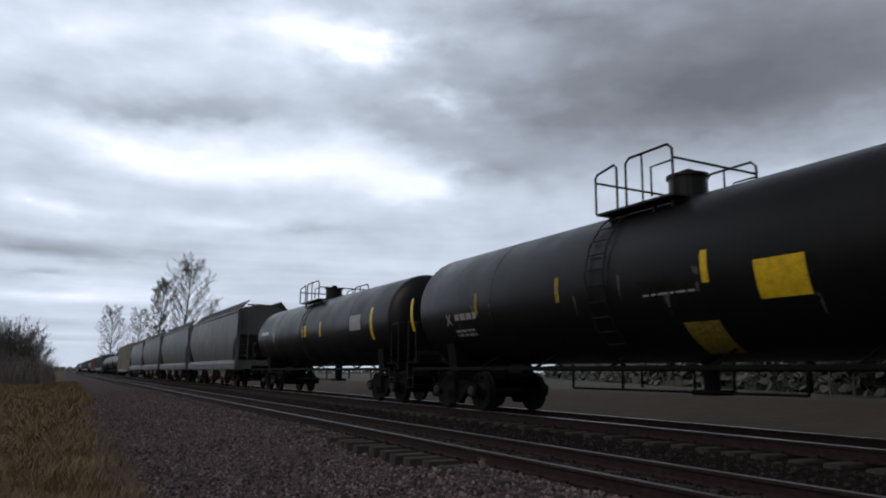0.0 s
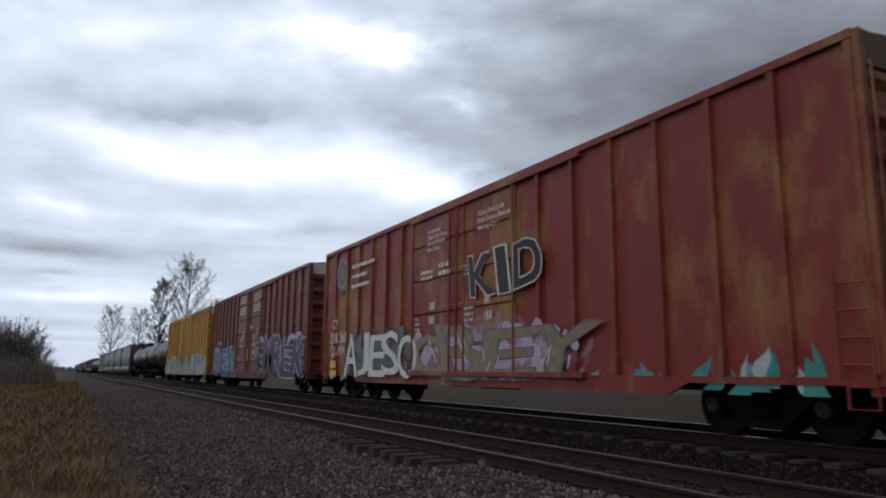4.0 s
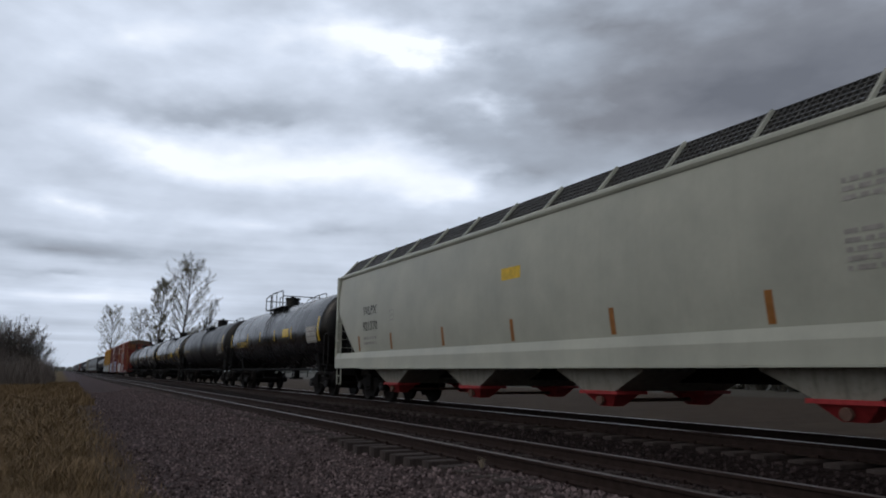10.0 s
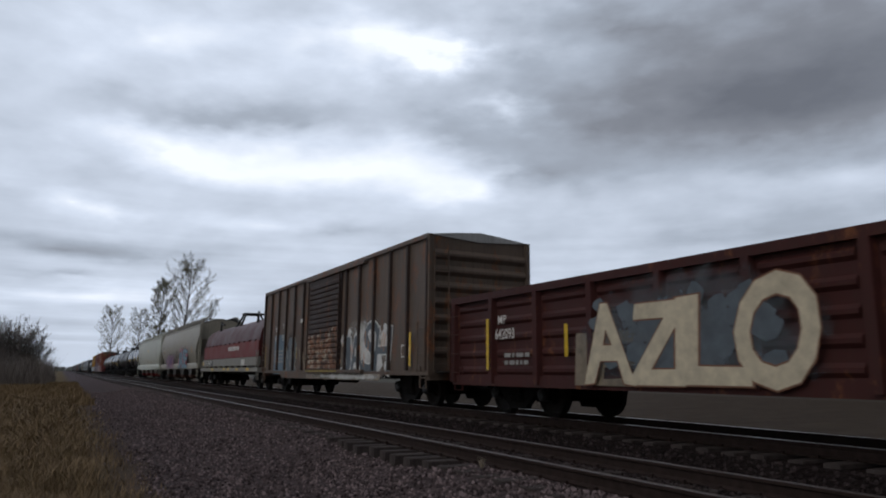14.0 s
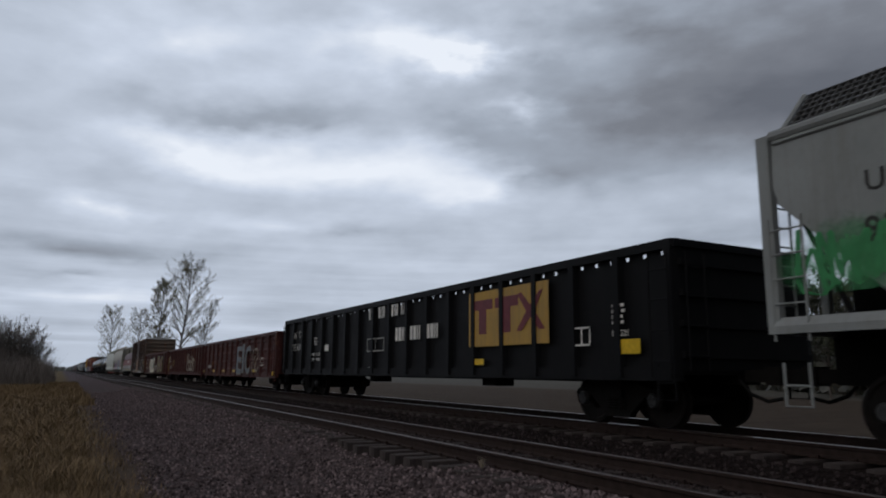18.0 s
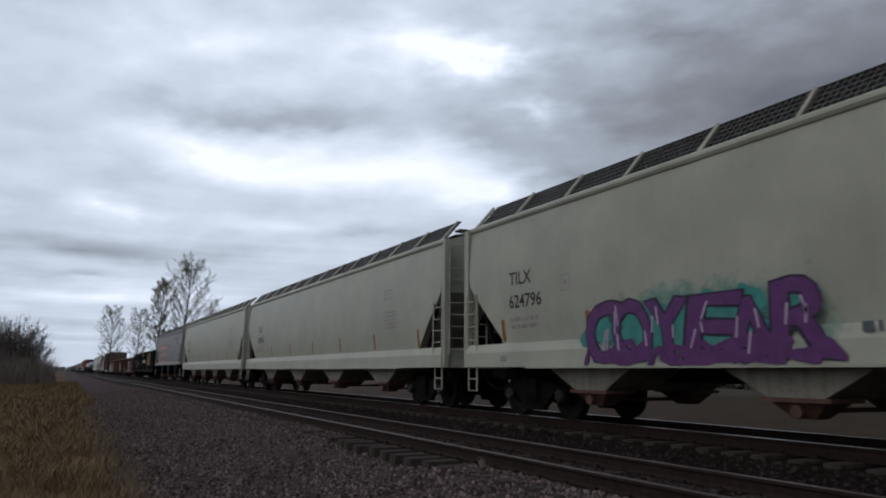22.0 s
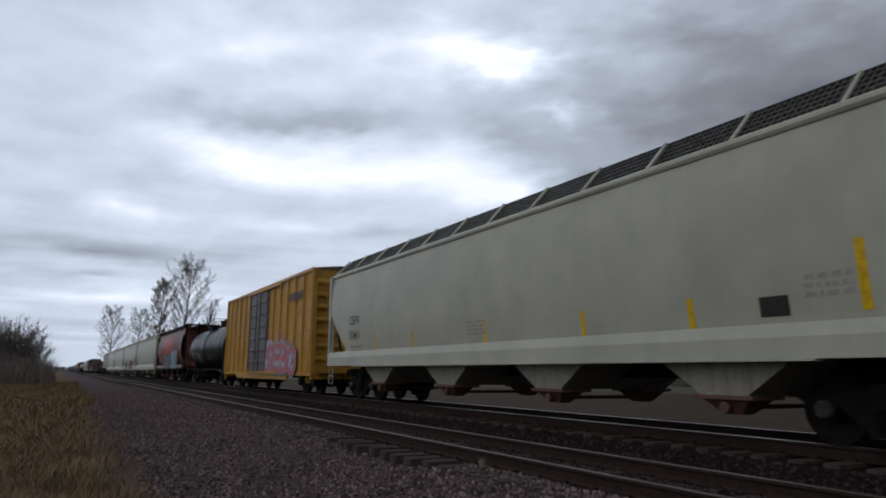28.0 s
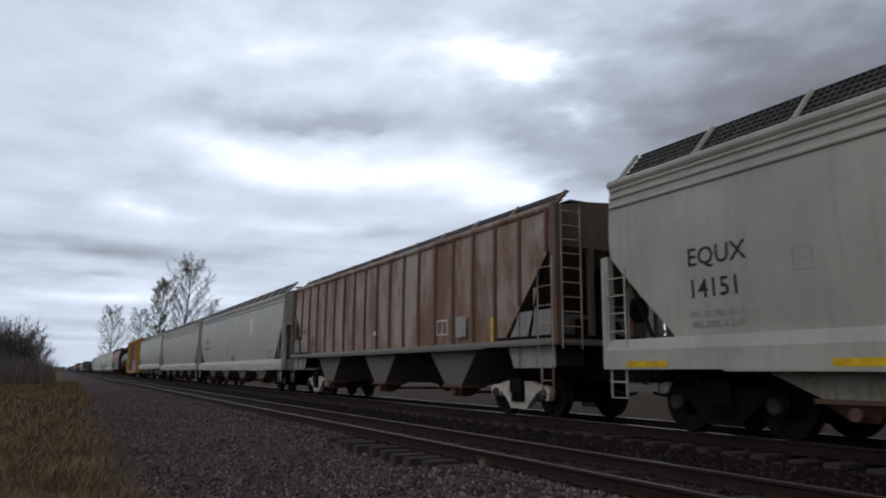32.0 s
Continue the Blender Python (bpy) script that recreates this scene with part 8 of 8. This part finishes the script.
# black tank in the row
c, sk = tank_car("tank_car", -438.52, -452.68, 1.42, 2.45, BLACK_WORN, "short black tank car with a domed manway and white scrawled graffiti", 0.6, [(6.6, 1.9, 2.5, 0.1, MARK_WHITE), (3.45, 1.8, 2.2, 0.1, YS), (2.3, 1.75, 2.2, 0.13, YS)], tall=True, walk=(-0.8, 1.55), bands=2)
add(c)
lettering(c, "ACFX 71982", 5.4, 2.0, 0.2, MARK_WHITE, sk, stretch=0.75)
bars(c, 5.0, 1.7, 1.0, 0.2, 2, MARK_GREY, sk, 212)
graffiti(c, 3.2, 2.2, 1.5, 2.1, SPRAY["white"], SPRAY["white"], (), sk, 211, 4, None, "thin white sprayed scrawl", 0.03)
drips(c, sk, 21, 22, 2.4, -5.6, 1.3, 2.4, DRIP, 0.09)
patch(c, -0.5, -2.0, 1.65, 1.9, DRIP, sk, "data_panel")

# second yellow box car
c, sk, fl = box_car("box_car", -453.58, -469.51, YELLOW, "yellow steel box car with a dark grey door and pink graffiti", top=4.85, low=0.82, posts=15, door=(0.35, 3.4), door_mat=HOPPER_DARK, roof_mat=RUST_BOX, horizontals=(1.7, 2.5, 3.3, 4.1))
add(c)
bars(c, -4.85, 3.55, 2.0, 0.55, 1, MARK_BLACK, sk, 222, "company_lettering")
tag(c, -1.5, -6.2, 0.78, 2.1, "SEBO", SPRAY["rose"], SPRAY["sky"], sk, 221, "pink, violet and blue graffiti", SPRAY["lilac"], SPRAY["white"], 0.08, 0.06, 0.15, 0.68)

c, sk = hopper_car("hopper_car", -471.5, -492.42, HOPPER, PALE, bays=4, z_low=1.55, sill=0.45)
add(c)
marks(c, sk, "CEFX", "50411", (9.0, 6.35, 3.8, 0.05, -3.38, -5.9), 8.5, 2.42, MARK_YELLOW, 231, prose=False)
bars(c, 0.8, 1.72, 0.8, 0.36, 4, MARK_GREY, sk, 232)
patch(c, -7.1, -7.55, 1.66, 1.93, MARK_BLACK, sk, "data_panel")
bars(c, -7.8, 1.82, 0.65, 0.34, 3, MARK_GREY, sk, 233)
patch(c, -8.5, -8.63, 1.66, 2.52, MARK_YELLOW, sk, "reflective_strip")
for name, f, r, num, y0, seed in (("MULX", -493.52, -513.82, "200312", 8.7, 241), ("EQUX", -514.91, -535.52, "1", 8.3, 251)):
    c, sk = hopper_car("hopper_car", f, r, HOPPER_B, "light grey hopper car with black lettering and a stepped roof edge" if seed == 241 else "light grey covered hopper car with a white patch and mossy stains", bays=4, bulge=0.07, steps=(0.13, 0.27, 0.44) if seed == 241 else (0.13, 0.27), short_posts=True, z_low=1.42, sill=0.45)
    add(c)
    marks(c, sk, name, num if seed == 241 else "", (), 8.92 if seed == 241 else y0, 2.62, None, seed, prose=False)
    bars(c, 1.82, 1.85, 0.9, 0.46, 4, MARK_GREY, sk, seed + 5)
    if seed == 251:
        bars(c, y0, 2.12, 1.3, 0.27, 1, MARK_BLACK, sk, 252, "car_number")
        patch(c, -4.1, -4.6, 2.72, 3.54, MARK_WHITE, sk, "white_patch")
        patch(c, 0.17, -0.53, 1.44, 1.72, MARK_RUST, sk, "orange_notice")
        patch(c, 4.42, 4.2, 1.08, 1.18, SPRAY["rose"], lambda z: 1.6, "pink_label")
        boxed_mark(c, -7.75, 1.48, 0.5, 0.32, MARK_BLACK, sk)
    else:
        lettering(c, "DO NOT HAMMER ON CAR", -3.33, 1.2, 0.1, MARK_BLACK, lambda z: 1.6)
    for yy in ((9.4, 5.59, 3.03, -0.09, -3.3, -6.4, -9.6) if seed == 251 else (9.1, 5.86, 3.23, 0.14, -2.84, -6.0, -9.4)):
        patch(c, yy + 0.24, yy - 0.24, 0.99 if seed == 251 else 1.2, 1.08 if seed == 251 else 1.29, MARK_ORANGE, lambda z: 1.598, "reflective_strip")
# faded brown ribbed hopper
c, sk = hopper_car("hopper_car", -536.91, -554.62, BROWN, "faded brown ribbed covered hopper car with whitewashed trucks", bays=3, ribs=19, bulge=0.02, half=1.50, cut=(1.75, 3.4), z_low=1.56, sill=0.12, top=4.2, roof=4.42, truck_mat=IRON_PALE, rib_mat=BROWN_POST, under=UNDER_GREY, walk_x=0.95, end_mat=RUST_BOX, sill_mat=UNDER_GREY, lift=0.3)
add(c)
lettering(c, "M  P", 7.2, 2.3, 0.24, MARK_BLACK, lambda z: 1.57)
lettering(c, "30 02", 6.6, 1.88, 0.26, MARK_BLACK, lambda z: 1.57)
boxed_mark(c, -4.05, 1.8, 0.55, 0.38, MARK_WHITE, lambda z: 1.57)
patch(c, -5.0, -5.5, 1.72, 2.2, MARK_GREY, lambda z: 1.565, "grey_patch")
patch(c, 0.1, -0.1, 1.98, 2.1, MARK_WHITE, lambda z: 1.565, "white_label")
patch(c, -6.6, -6.7, 1.55, 2.1, MARK_YELLOW, lambda z: 1.565, "reflective_stripe")
ring = Shape()
ring.rings([[(-1.512, -1.95 + 0.33 * q * math.cos(k * 0.2618), 2.85 + 0.4 * q * math.sin(k * 0.2618)) for k in range(24)] for q in (1.0, 0.9)], cap=False)
part("round_emblem", ring, MARK_GREY, c, "faded round outline emblem")
for sy in (-1, 1):
    part("end_bulkhead", Shape().box(-1.4, 1.4, sy * 8.2 - 0.03, sy * 8.2 + 0.03, 1.05, 2.1), UNDER_GREY, c, "grey steel plate under the slope sheet")
    for sx in (-1, 1):
        part("end_side_plate", Shape().plate([(sy * 8.72, 1.0), (sy * 8.72, 2.15), (sy * 7.55, 2.15), (sy * 7.1, 1.55), (sy * 7.1, 1.44), (sy * 7.3, 1.0)], sx * 1.43 - 0.012, sx * 1.43 + 0.012), END_GREY, c, "scuffed pale grey plate at the car's end")
        for yy in (7.5, 8.1):
            part("plate_stiffener", Shape().box(sx * 1.44 - 0.03, sx * 1.44 + 0.03, sy * yy - 0.03, sy * yy + 0.03, 1.0, 2.6), END_GREY, c)
c, sk = hopper_car("hopper_car", -556.1, -577.05, HOPPER_B, "light grey covered hopper car with bold black lettering", bays=4, bulge=0.07, steps=(0.13, 0.27, 0.44), short_posts=True, z_low=1.45, sill=0.48, top=4.2)
add(c)
marks(c, sk, "EQUX", "14151", (), 8.62, 2.5, None, 271)
for yy in (9.5, 5.95, 2.6, -2.2, -5.4, -9.4):
    patch(c, yy + 0.45, yy - 0.45, 1.0, 1.1, MARK_YELLOW, lambda z: 1.598, "reflective_strip")


# ---------- movement ----------
def motions():
    times = range(0, 33, 2)
    for car in CARS:
        start = car.matrix_basis.translation.copy()
        walk(car, [(t, pose(start.x, start.y + gone(t), 0)) for t in times])
    # wheels turn while their car is near enough to be told apart
    for w, sy, car, y in WHEELS:
        if y is None:
            continue
        y0 = car.matrix_basis.translation.y
        here = w.matrix_basis.translation.copy()
        start = car["start"] + y + sy
        rows, turn = [], 0.0
        t = 0.0
        steps = [k / 30 for k in range(0, 961) if 2.0 < start + gone(k / 30) < 36.0]
        if not steps:
            continue
        rows = [] if steps[0] == 0 else [(0.0, pose(*here))]
        for t in steps:
            a = -math.degrees((gone(t) - gone(steps[0])) / WHEEL_R) % 360
            rows.append((t, pose(*here, a)))
        if steps[-1] < 32:
            rows.append((32.0, pose(*here, a)))
        walk(w, rows)
    drift = cloud_deck.matrix_basis.translation.copy()
    walk(cloud_deck, [(0.0, pose(*drift)), (16.0, pose(drift.x + 65.5 * DECK_K, drift.y - 17 * DECK_K, drift.z)), (32.0, pose(drift.x + 131 * DECK_K, drift.y - 34 * DECK_K, drift.z))])


for car in CARS:
    car["start"] = car.matrix_basis.translation.y
motions()
